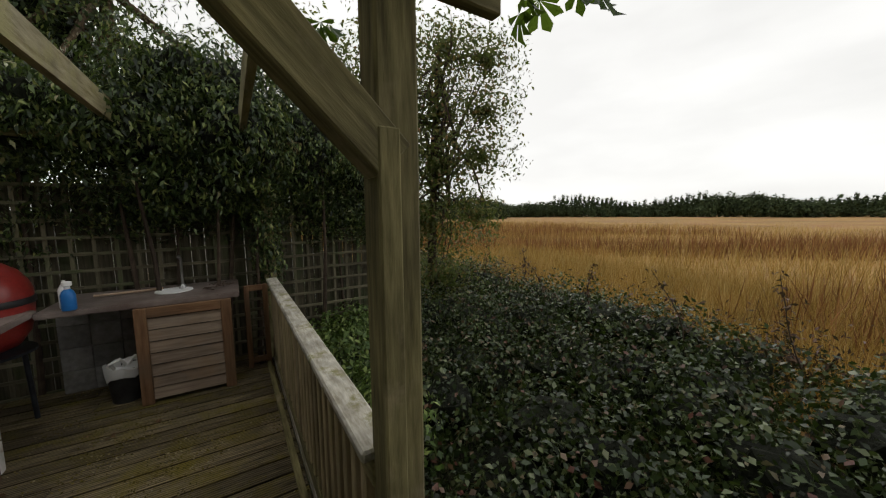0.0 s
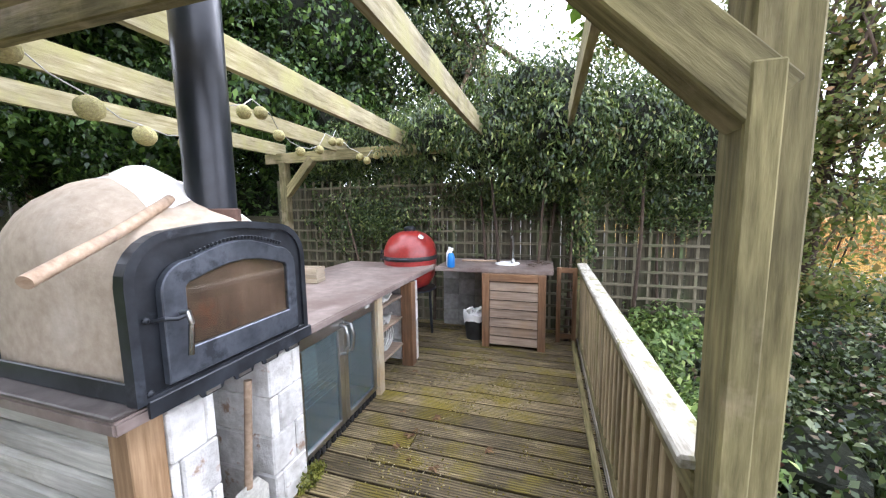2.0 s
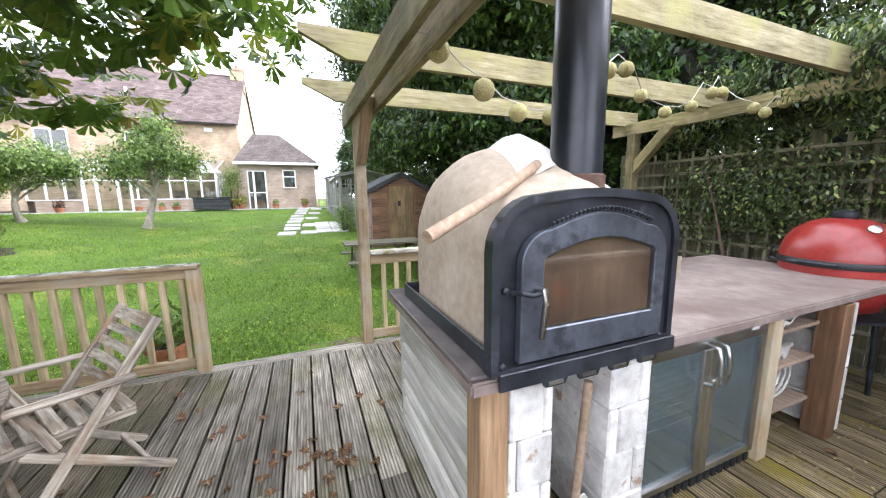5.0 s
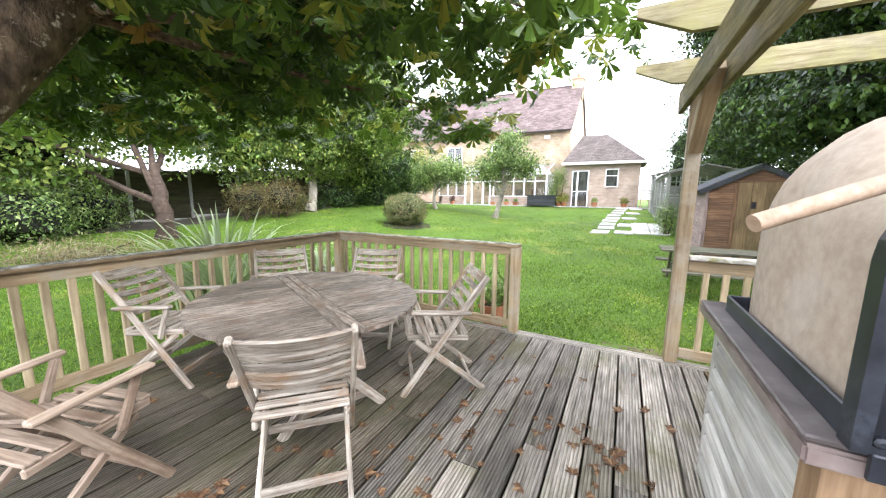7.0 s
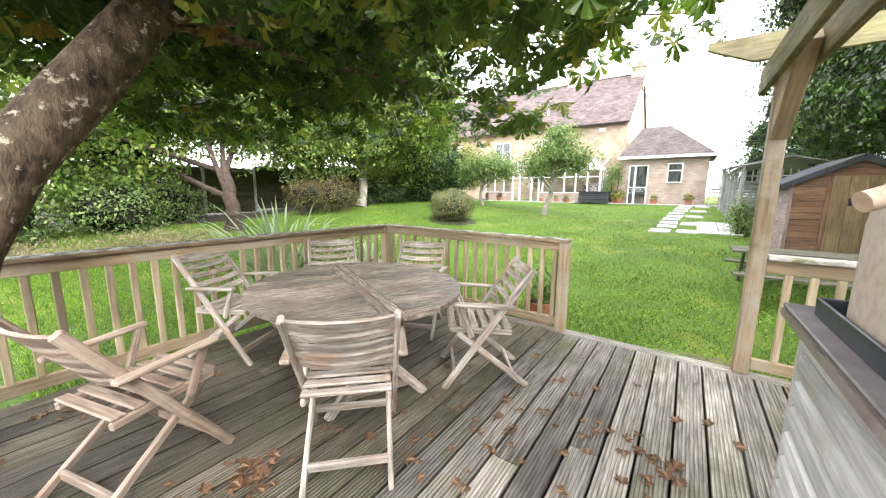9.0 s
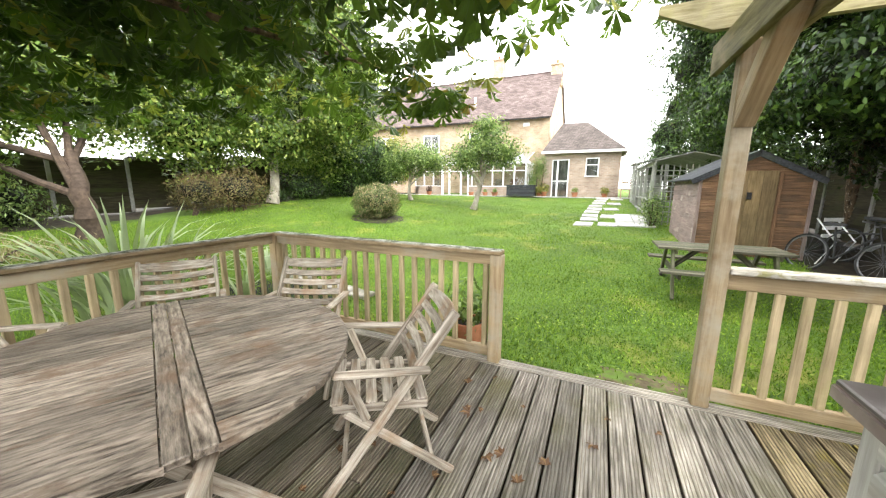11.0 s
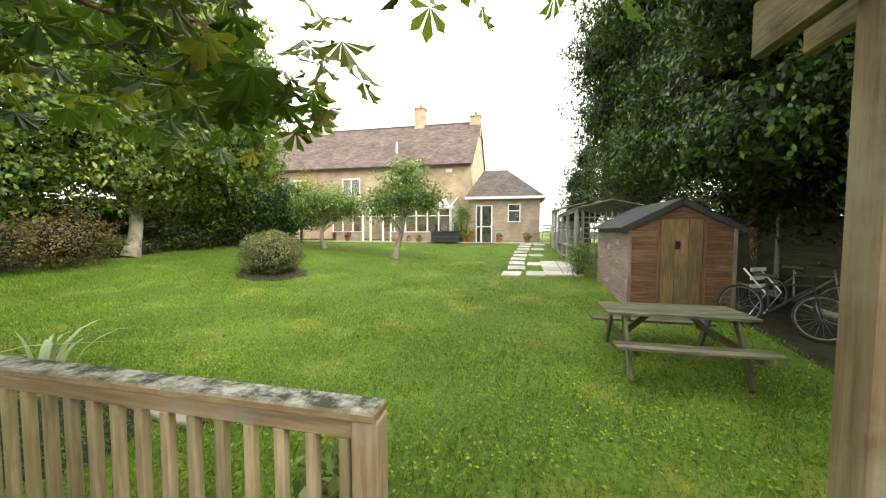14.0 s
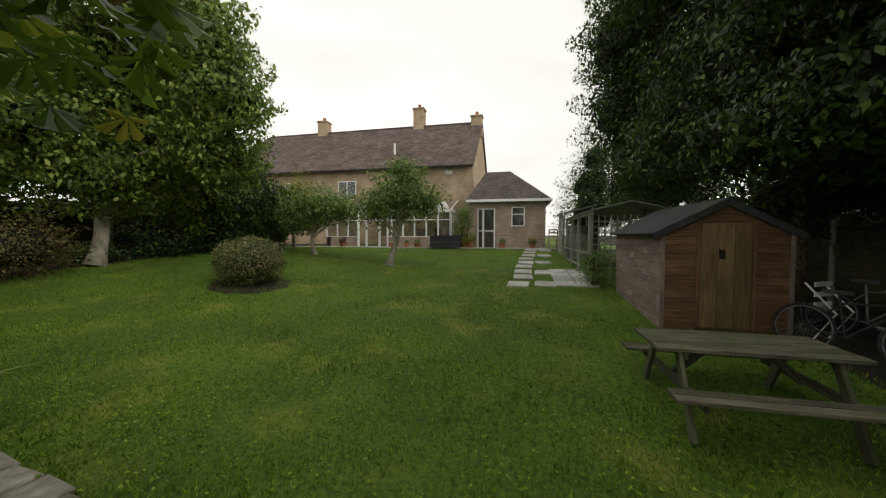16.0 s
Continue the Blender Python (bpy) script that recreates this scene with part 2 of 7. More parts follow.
RAIL_TOP = surface("lichen_grey_handrail", (0.30, 0.27, 0.20), (0.66, 0.63, 0.55), (1.5, 7, 7), 6, (0.20, 0.19, 0.085), (0.54, 0.64), 9.0, 0.85, bump=0.6)
RAIL_CAP = surface("weathered_handrail", (0.30, 0.215, 0.115), (0.50, 0.385, 0.23), (1.5, 6, 6), 6, (0.22, 0.17, 0.09), (0.52, 0.66), 5.0, 0.85, bump=0.7, top=((0.055, 0.062, 0.035), (0.50, 0.50, 0.45)))
BALUSTER = surface("baluster_timber", (0.32, 0.25, 0.14), (0.58, 0.47, 0.29), LONG, 5, (0.28, 0.25, 0.11), (0.52, 0.72), 2.5, 0.8, bump=0.3)
TEAK = surface("silvered_teak", (0.20, 0.155, 0.11), (0.64, 0.58, 0.48), (0.8, 12, 12), 5, (0.25, 0.16, 0.09), (0.52, 0.70), 3.4, 0.75, bump=0.5)
TEAK_TOP = surface("silvered_teak_tabletop", (0.05, 0.036, 0.025), (0.46, 0.39, 0.31), (2.4, 15, 15), 4, (0.13, 0.085, 0.055), (0.52, 0.66), 4.5, 0.5, bump=0.8, mottle=0.6, vary=0.3)
TEAK_BROWN = surface("brown_oiled_teak", (0.19, 0.135, 0.09), (0.47, 0.37, 0.275), (0.8, 12, 12), 5, (0.16, 0.10, 0.06), (0.52, 0.72), 3.0, 0.6, bump=0.4)
TEAK_PALE = surface("pale_bare_pine", (0.44, 0.36, 0.25), (0.64, 0.55, 0.41), LONG, 5, None, rough=0.7, bump=0.2)
SLAB = surface("brown_concrete_worktop", (0.20, 0.155, 0.135), (0.34, 0.28, 0.25), (1, 1, 1), 9, (0.14, 0.10, 0.085), (0.5, 0.68), 2.2, 0.5, bump=0.15, spec=0.4)
LEDGE = surface("dark_stone_ledge", (0.10, 0.085, 0.078), (0.21, 0.185, 0.175), (1, 1, 1), 11, (0.075, 0.062, 0.055), (0.5, 0.68), 3.0, 0.5, bump=0.15, spec=0.4)
CLADDING = surface("pale_grey_timber_cladding", (0.40, 0.39, 0.345), (0.66, 0.65, 0.585), LONG, 5, (0.30, 0.28, 0.21), (0.56, 0.74), 2.0, 0.8, bump=0.35)
CORNER = surface("orange_brown_corner_post", (0.26, 0.155, 0.075), (0.50, 0.335, 0.19), LONG, 5, (0.22, 0.14, 0.08), (0.54, 0.7), 2.0, 0.7, bump=0.3)
BROWN_WOOD = surface("brown_stained_timber", (0.15, 0.075, 0.035), (0.30, 0.17, 0.09), LONG, 5, (0.12, 0.08, 0.05), (0.5, 0.7), 2.0, 0.65, bump=0.3)
SLAT_WOOD = surface("grey_brown_slats", (0.24, 0.17, 0.12), (0.42, 0.33, 0.25), LONG, 5, (0.30, 0.20, 0.12), (0.5, 0.7), 2.0, 0.7, bump=0.3)
WHITE_BLOCK = surface("white_painted_block", (0.54, 0.52, 0.48), (0.82, 0.81, 0.78), (1, 1, 1), 14, (0.34, 0.24, 0.17), (0.60, 0.67), 7.0, 0.9, bump=0.8, depth=0.02, mottle=0.35)
GREY_BLOCK = surface("grey_block", (0.24, 0.23, 0.22), (0.38, 0.37, 0.35), (1, 1, 1), 16, (0.16, 0.16, 0.12), (0.5, 0.7), 2.5, 0.9, bump=0.6)
OVEN_CLAY = surface("tan_rendered_oven_shell", (0.43, 0.35, 0.26), (0.56, 0.47, 0.37), (1, 1, 1), 22, (0.62, 0.56, 0.48), (0.55, 0.75), 1.3, 0.9, bump=0.25, mottle=0.2)
OVEN_WHITE = surface("white_render_patch", (0.74, 0.72, 0.68), (0.88, 0.87, 0.84), (1, 1, 1), 18, None, rough=0.9, bump=0.3, mottle=0.15)
IRON = surface("blue_black_iron", (0.016, 0.018, 0.022), (0.05, 0.057, 0.07), (1, 1, 1), 7, (0.095, 0.105, 0.13), (0.58, 0.74), 4.0, 0.42, bump=0.1, metal=0.35, spec=0.45)
IRON_DOOR = surface("blued_steel_door", (0.06, 0.068, 0.085), (0.19, 0.215, 0.26), (1, 1, 1), 7, (0.04, 0.045, 0.056), (0.50, 0.62), 7.0, 0.4, bump=0.1, metal=0.45, spec=0.5)
FLUE = surface("black_enamel_flue", (0.016, 0.019, 0.026), (0.035, 0.04, 0.052), (1, 1, 1), 8, None, rough=0.32, rough_var=0.06, bump=0.03, metal=0.3, spec=0.6)
RUST = surface("rusty_collar", (0.10, 0.06, 0.045), (0.20, 0.12, 0.09), (1, 1, 1), 18, (0.05, 0.04, 0.035), (0.5, 0.65), 9.0, 0.7, bump=0.2, metal=0.3)
STEEL = surface("brushed_steel", (0.50, 0.50, 0.49), (0.66, 0.66, 0.65), (1, 30, 30), 6, None, rough=0.32, bump=0.03, metal=1.0)
RIM = surface("dull_grey_metal", (0.16, 0.165, 0.17), (0.34, 0.345, 0.35), (1, 1, 1), 9, (0.12, 0.10, 0.08), (0.52, 0.7), 6.0, 0.5, bump=0.05, metal=0.6)
# Near-black colour that stands for the dark inside and behind things.
DARK = surface("near_black_fill", (0.012, 0.012, 0.012), (0.03, 0.029, 0.027), (1, 1, 1), 6, None, rough=0.8, bump=0.1)
# Sooted brick colours for a flat card that stands for the oven interior.
OVEN_CARD = surface("sooted_brick_card", (0.075, 0.055, 0.042), (0.21, 0.16, 0.125), (1, 1, 1), 5, (0.19, 0.07, 0.03), (0.58, 0.72), 4.0, 0.9, bump=0.4)
RED_GLAZE = surface("red_ceramic_glaze", (0.27, 0.024, 0.02), (0.36, 0.038, 0.03), (1, 1, 1), 40, None, rough=0.3, rough_var=0.06, bump=0.05, spec=0.6, mottle=0.2)
WHITE_PLASTIC = surface("white_plastic", (0.74, 0.74, 0.73), (0.84, 0.84, 0.83), (1, 1, 1), 5, None, rough=0.4, bump=0.02, mottle=0.08)
BLUE_PLASTIC = surface("blue_plastic", (0.02, 0.14, 0.42), (0.03, 0.20, 0.55), (1, 1, 1), 5, None, rough=0.3, bump=0.02, mottle=0.1)
BLACK_PLASTIC = surface("black_plastic", (0.02, 0.02, 0.02), (0.045, 0.045, 0.045), (1, 1, 1), 9, None, rough=0.45, bump=0.05)
BALL = surface("woven_rattan_ball", (0.36, 0.32, 0.12), (0.72, 0.66, 0.34), (1, 1, 1), 60, (0.40, 0.42, 0.10), (0.55, 0.7), 9.0, 0.8, bump=0.8, depth=0.006)
CORD = surface("white_cord", (0.50, 0.49, 0.45), (0.66, 0.65, 0.60), (1, 1, 1), 30, None, rough=0.7, bump=0.1)
HANDLE_WOOD = surface("turned_wooden_pole", (0.36, 0.25, 0.16), (0.55, 0.41, 0.29), LONG, 5, (0.20, 0.15, 0.11), (0.58, 0.7), 4.0, 0.6, bump=0.2)
TERRACOTTA = surface("terracotta", (0.36, 0.14, 0.07), (0.52, 0.23, 0.12), (1, 1, 1), 12, (0.50, 0.40, 0.30), (0.6, 0.75), 4.0, 0.85, bump=0.2)
TRELLIS = surface("old_trellis_wood", (0.055, 0.05, 0.032), (0.15, 0.13, 0.085), LONG, 5, (0.06, 0.08, 0.03), (0.5, 0.7), 1.6, 0.85, bump=0.3)
LATTICE = surface("old_lattice_wood", (0.10, 0.09, 0.055), (0.23, 0.205, 0.135), LONG, 5, (0.09, 0.12, 0.05), (0.5, 0.7), 1.6, 0.85, bump=0.3)
FENCE = surface("old_fence_boards", (0.035, 0.03, 0.018), (0.10, 0.088, 0.05), LONG, 5, (0.06, 0.068, 0.022), (0.5, 0.72), 1.0, 0.85, bump=0.35)
CONCRETE = surface("concrete_post", (0.30, 0.29, 0.27), (0.46, 0.45, 0.42), (1, 1, 1), 12, (0.22, 0.25, 0.15), (0.52, 0.7), 1.5, 0.9, bump=0.3)
SHED_WOOD = surface("brown_shed_boards", (0.12, 0.062, 0.03), (0.30, 0.175, 0.095), LONG, 5, (0.085, 0.055, 0.034), (0.52, 0.7), 1.5, 0.75, bump=0.4)
SHED_DOOR = surface("olive_brown_door_boards", (0.16, 0.105, 0.045), (0.30, 0.215, 0.11), LONG, 5, (0.10, 0.075, 0.035), (0.5, 0.7), 1.8, 0.75, bump=0.35)
SHED_SIDE = surface("faded_pinkish_shed_boards", (0.20, 0.14, 0.12), (0.36, 0.28, 0.25), LONG, 5, (0.42, 0.36, 0.32), (0.57, 0.74), 1.5, 0.8, bump=0.35)
FELT = surface("dark_roof_felt", (0.035, 0.037, 0.042), (0.085, 0.09, 0.10), (1, 1, 1), 30, (0.07, 0.09, 0.05), (0.55, 0.75), 1.2, 0.9, bump=0.5)
GREY_TIMBER = surface("silver_grey_timber", (0.26, 0.26, 0.23), (0.47, 0.47, 0.43), LONG, 5, (0.22, 0.25, 0.18), (0.5, 0.72), 1.5, 0.85, bump=0.35)
PICNIC = surface("green_grey_picnic_timber", (0.05, 0.048, 0.03), (0.22, 0.205, 0.145), LONG, 5, (0.075, 0.088, 0.036), (0.48, 0.68), 3.0, 0.85, bump=0.5, vary=0.3)
PAVING = surface("pale_paving", (0.44, 0.43, 0.40), (0.62, 0.61, 0.58), (1, 1, 1), 10, (0.30, 0.31, 0.26), (0.52, 0.72), 1.6, 0.85, bump=0.3)
EDGING = surface("lichened_edging_stone", (0.24, 0.22, 0.18), (0.44, 0.41, 0.35), (1, 1, 1), 10, (0.15, 0.15, 0.10), (0.5, 0.68), 3.0, 0.9, bump=0.5)
BARK = surface("mottled_grey_brown_bark", (0.035, 0.024, 0.014), (0.27, 0.195, 0.115), (1, 1, 0.45), 15, (0.46, 0.40, 0.29), (0.58, 0.64), 14.0, 0.9, bump=1.0, depth=0.05)
BARK_PALE = surface("pale_fruit_tree_bark", (0.24, 0.21, 0.16), (0.48, 0.44, 0.36), (1, 1, 0.4), 9, (0.25, 0.27, 0.15), (0.55, 0.7), 4.0, 0.9, bump=0.8, depth=0.02)
TWIG = surface("dark_twig", (0.05, 0.035, 0.025), (0.12, 0.085, 0.06), (1, 1, 1), 10, None, rough=0.9, bump=0.3)
# Near-black that stands for depth: leaf gaps and the pit by the stones.
DEPTH_BLACK = surface("painted_depth_black", (0.008, 0.010, 0.005), (0.022, 0.026, 0.012), (1, 1, 1), 9, None, rough=0.95, bump=0.8, depth=0.05)
SOIL = surface("dark_leafy_soil", (0.02, 0.016, 0.011), (0.065, 0.05, 0.032), (1, 1, 1), 7, (0.035, 0.042, 0.015), (0.5, 0.7), 1.0, 0.95, bump=0.8, space="World")
LAWN = surface("mown_lawn", (0.045, 0.10, 0.010), (0.155, 0.26, 0.025), (1, 1, 1), 20, (0.24, 0.24, 0.045), (0.54, 0.74), 0.9, 0.9, bump=1.0, depth=0.05, space="World", mottle=0.45)
STRAW = surface("ripe_straw_field", (0.27, 0.145, 0.04), (0.50, 0.31, 0.10), (1, 1, 1), 3, (0.26, 0.12, 0.05), (0.5, 0.7), 0.12, 0.95, bump=0.9, depth=0.1, space="World")
BRICK_WALL = brick_material("buff_brickwork", (0.42, 0.31, 0.20), (0.53, 0.41, 0.28), (0.48, 0.43, 0.36), 0.225, 0.075)
BRICK_ANNEX = brick_material("pinkish_buff_brickwork", (0.36, 0.27, 0.21), (0.48, 0.38, 0.305), (0.46, 0.42, 0.37), 0.225, 0.075)
ROOF = brick_material("brown_roof_tiles", (0.105, 0.08, 0.076), (0.18, 0.145, 0.135), (0.07, 0.056, 0.053), 0.27, 0.16, 0.8, True)
ROOF_GREY = brick_material("grey_brown_roof_tiles", (0.10, 0.085, 0.078), (0.15, 0.13, 0.12), (0.055, 0.048, 0.044), 0.17, 0.10, 0.8)
UPVC = surface("white_window_frame", (0.78, 0.78, 0.77), (0.86, 0.86, 0.85), (1, 1, 1), 5, None, rough=0.35, bump=0.02, mottle=0.06)
GLASS = glass_material("window_glass", (0.8, 0.82, 0.81))
POLY = glass_material("clear_roof_sheet", (0.82, 0.84, 0.83), 0.3)
# Streaked grey standing for whitish reflections and the room behind the glass.
WINDOW_CARD = surface("grey_window_card", (0.10, 0.09, 0.08), (0.42, 0.40, 0.37), (3, 3, 0.4), 2.5, None, rough=0.9, bump=0.1)
# Teal film: the doors' reflection of the sky, mixed in as diffuse colour.
FRIDGE_GLASS = hazy_glass("hazy_cabinet_glass", (0.68, 0.76, 0.77), (0.26, 0.34, 0.37), 0.12)
OVEN_GLASS = glass_material("smoked_oven_glass", (0.93, 0.9, 0.86), 0.05)
LEAF_CHESTNUT = leaf_material("chestnut_leaf", [(0.0, (0.024, 0.055, 0.010)), (0.5, (0.052, 0.11, 0.016)), (0.85, (0.125, 0.21, 0.028)), (0.97, (0.30, 0.29, 0.04)), (1.0, (0.24, 0.11, 0.03))], 0.36, through_light=0.55, deep=0.6)
LEAF_IVY = leaf_material("ivy_leaf", [(0.0, (0.018, 0.036, 0.014)), (0.5, (0.06, 0.10, 0.036)), (0.85, (0.17, 0.23, 0.08)), (0.95, (0.32, 0.37, 0.11)), (1.0, (0.26, 0.24, 0.12))], 0.34, 0.3)
MOSS = leaf_material("yellow_moss", [(0.0, (0.07, 0.058, 0.014)), (0.6, (0.17, 0.13, 0.03)), (0.8, (0.27, 0.21, 0.07)), (1.0, (0.40, 0.35, 0.25))], 0.9, 0.1, 0.1, 1.0)
LEAF_LAUREL = leaf_material("glossy_hedge_leaf", [(0.0, (0.014, 0.034, 0.009)), (0.6, (0.034, 0.078, 0.018)), (1.0, (0.13, 0.21, 0.045))], 0.40, 0.22, 0.3)
LEAF_TREE = leaf_material("garden_tree_leaf", [(0.0, (0.055, 0.105, 0.020)), (0.6, (0.17, 0.27, 0.05)), (1.0, (0.42, 0.47, 0.12))], 0.42, 0.5, deep=0.8)
LEAF_APPLE = leaf_material("apple_leaf", [(0.0, (0.07, 0.13, 0.035)), (0.6, (0.18, 0.275, 0.075)), (1.0, (0.36, 0.44, 0.15))], 0.45, 0.45, deep=0.65)
LEAF_THORN = leaf_material("autumn_thorn_leaf", [(0.0, (0.06, 0.075, 0.022)), (0.5, (0.13, 0.15, 0.05)), (0.8, (0.24, 0.23, 0.09)), (1.0, (0.24, 0.11, 0.055))], 0.5, 0.6, deep=0.7)
LEAF_BRAMBLE = leaf_material("bramble_leaf", [(0.0, (0.028, 0.05, 0.018)), (0.6, (0.055, 0.09, 0.028)), (0.8, (0.12, 0.15, 0.055)), (0.9, (0.20, 0.23, 0.13)), (0.95, (0.12, 0.035, 0.03)), (1.0, (0.24, 0.20, 0.13))], 0.36, 0.2, deep=0.3)
FIELD_WEED = leaf_material("rusty_weed", [(0.0, (0.13, 0.05, 0.025)), (0.6, (0.24, 0.10, 0.045)), (1.0, (0.38, 0.20, 0.08))], 0.8, 0.1, 0.1, 1.0)
LEAF_RED = leaf_material("dark_red_leaf", [(0.0, (0.05, 0.016, 0.018)), (0.6, (0.10, 0.03, 0.03)), (1.0, (0.15, 0.08, 0.05))], 0.5, 0.2)
LEAF_BRONZE = leaf_material("bronze_shrub_leaf", [(0.0, (0.12, 0.08, 0.03)), (0.5, (0.20, 0.13, 0.055)), (1.0, (0.16, 0.17, 0.05))], 0.55, 0.25)
LEAF_YELLOW = leaf_material("yellow_green_leaf", [(0.0, (0.16, 0.19, 0.03)), (1.0, (0.34, 0.33, 0.06))], 0.5, 0.35)
LEAF_HEATHER = leaf_material("faded_heather", [(0.0, (0.16, 0.11, 0.07)), (0.5, (0.30, 0.22, 0.14)), (0.8, (0.36, 0.33, 0.17)), (1.0, (0.48, 0.40, 0.32))], 0.7, 0.25, 0.15, 1.0)
LEAF_PINK = leaf_material("faded_pink_green_leaf", [(0.0, (0.07, 0.12, 0.03)), (0.6, (0.16, 0.205, 0.06)), (1.0, (0.42, 0.30, 0.18))], 0.55, 0.3)
LEAF_BLADE = leaf_material("blue_green_blade", [(0.0, (0.11, 0.19, 0.10)), (0.7, (0.19, 0.30, 0.17)), (1.0, (0.38, 0.42, 0.22))], 0.4, 0.35)
LEAF_DRY = leaf_material("dry_brown_leaf", [(0.0, (0.10, 0.045, 0.02)), (0.6, (0.20, 0.10, 0.045)), (1.0, (0.32, 0.20, 0.10))], 0.7, 0.1)
GRASS = leaf_material("lawn_blade", [(0.0, (0.042, 0.095, 0.010)), (0.5, (0.135, 0.24, 0.022)), (0.9, (0.25, 0.36, 0.045)), (1.0, (0.27, 0.33, 0.08))], 0.7, 0.35, 0.1, 1.0)
STALK = leaf_material("straw_stalk", [(0.0, (0.26, 0.13, 0.035)), (0.6, (0.47, 0.28, 0.085)), (1.0, (0.62, 0.44, 0.20))], 0.7, 0.3, 0.2, 1.0)
WOODLAND = leaf_material("far_woodland_leaf", [(0.0, (0.035, 0.055, 0.025)), (1.0, (0.085, 0.115, 0.05))], 0.7, 0.1, 0.2)


# ---- building blocks ----
LOC = {}
MESHES = {}


def thing(name, label, category, m=None, group="", kind=""):
    """An empty at the base of a thing, which parents its parts."""
    ob = new(name)
    ob.empty_display_size = 0.1
    ob.matrix_basis = m if m is not None else Matrix()
    LOC[ob] = Matrix()
    return tagged(ob, label, category, group, kind)


def place(name, mesh, m, parent, label="", kind=""):
    ob = new(name, mesh)
    LOC[ob] = m
    if parent is None:
        ob.matrix_basis = m
    else:
        ob.parent = parent
        ob.matrix_basis = LOC[parent].inverted() @ m
    return tagged(ob, label, "", "", kind)


def part(name, bm, material, parent, label="", m=None, smooth=False, kind=""):
    """Links a bmesh as one mesh object under a thing or under a part."""
    me = bpy.data.meshes.new(name)
    bmesh.ops.recalc_face_normals(bm, faces=bm.faces)
    bm.to_mesh(me)
    bm.free()
    for one in material if isinstance(material, (list, tuple)) else [material]:
        me.materials.append(one)
    if smooth:
        me.polygons.foreach_set("use_smooth", [True] * len(me.polygons))
        me.set_sharp_from_angle(angle=radians(42))
    return place(name, me, m if m is not None else Matrix(), parent, label, kind)


def box_mesh(size, material, bevel=0.004):
    key = (tuple(round(v, 3) for v in size), material.name, bevel)
    if key not in MESHES:
        bm = bmesh.new()
        bmesh.ops.create_cube(bm, size=1.0, matrix=Matrix.Diagonal((*size, 1)))
        if bevel:
            bmesh.ops.bevel(bm, geom=bm.edges[:], offset=min(bevel, min(size) * 0.3), segments=1, affect="EDGES")
        me = bpy.data.meshes.new("block")
        bm.to_mesh(me)
        bm.free()
        me.materials.append(material)
        MESHES[key] = me
    return MESHES[key]


def box(name, lo, hi, material, parent, label="", bevel=0.004, long="x", kind=""):
    """A block between two corners; long names the axis along which its grain runs."""
    lo, hi = Vector(lo), Vector(hi)
    c, s = (lo + hi) / 2, hi - lo
    if long == "x":
        return place(name, box_mesh(s, material, bevel), Matrix.Translation(c), parent, label, kind)
    if long == "y":
        return place(name, box_mesh((s.y, s.x, s.z), material, bevel), Matrix.Translation(c) @ pose(0, 0, 0, 0, 0, 90), parent, label, kind)
    return place(name, box_mesh((s.z, s.y, s.x), material, bevel), Matrix.Translation(c) @ pose(0, 0, 0, 0, -90, 0), parent, label, kind)


def along(a, b, up=(0, 0, 1)):
    a, b = Vector(a), Vector(b)
    x = (b - a).normalized()
    z = Vector(up) - x * x.dot(Vector(up))
    if z.length < 1e-4:
        z = Vector((0, 1, 0)) - x * x.y
    z.normalize()
    y = z.cross(x)
    r = Matrix((x, y, z)).transposed().to_4x4()
    return Matrix.Translation((a + b) / 2) @ r, (b - a).length


def beam(name, a, b, w, h, material, parent, label="", bevel=0.005, up=(0, 0, 1), kind=""):
    """A timber of width w and height h from a to b."""
    m, n = along(a, b, up)
    return place(name, box_mesh((n, w, h), material, bevel), m, parent, label, kind)


def tube_bm(points, radii, sides=8, closed_ends=True):
    """A tapered tube through points."""
    bm = bmesh.new()
    rings = []
    pts = [Vector(p) for p in points]
    for i, p in enumerate(pts):
        d = (pts[min(i + 1, len(pts) - 1)] - pts[max(i - 1, 0)]).normalized()
        u = d.cross(Vector((0.13, 0.21, 1.0)))
        if u.length < 0.05:
            u = d.cross(Vector((1, 0, 0)))
        u.normalize()
        v = d.cross(u)
        r = radii[i] if isinstance(radii, (list, tuple)) else radii
        rings.append([bm.verts.new(p + (u * math.cos(k * math.tau / sides) + v * math.sin(k * math.tau / sides)) * r) for k in range(sides)])
    for a, b in zip(rings, rings[1:]):
        for k in range(sides):
            bm.faces.new((a[k], a[(k + 1) % sides], b[(k + 1) % sides], b[k]))
    if closed_ends:
        bm.faces.new(rings[0][::-1])
        bm.faces.new(rings[-1])
    return bm


def tube(name, points, radii, material, parent, label="", sides=10):
    return part(name, tube_bm(points, radii, sides), material, parent, label, smooth=True)


def lathe_bm(profile, sides=24, cap=True):
    """A turned shape out of (radius, height) pairs."""
    bm = bmesh.new()
    rings = [[bm.verts.new((r * math.cos(k * math.tau / sides), r * math.sin(k * math.tau / sides), z)) for k in range(sides)] for r, z in profile]
    for a, b in zip(rings, rings[1:]):
        for k in range(sides):
            bm.faces.new((a[k], a[(k + 1) % sides], b[(k + 1) % sides], b[k]))
    if cap:
        bm.faces.new(rings[0][::-1])
        bm.faces.new(rings[-1])
    return bm


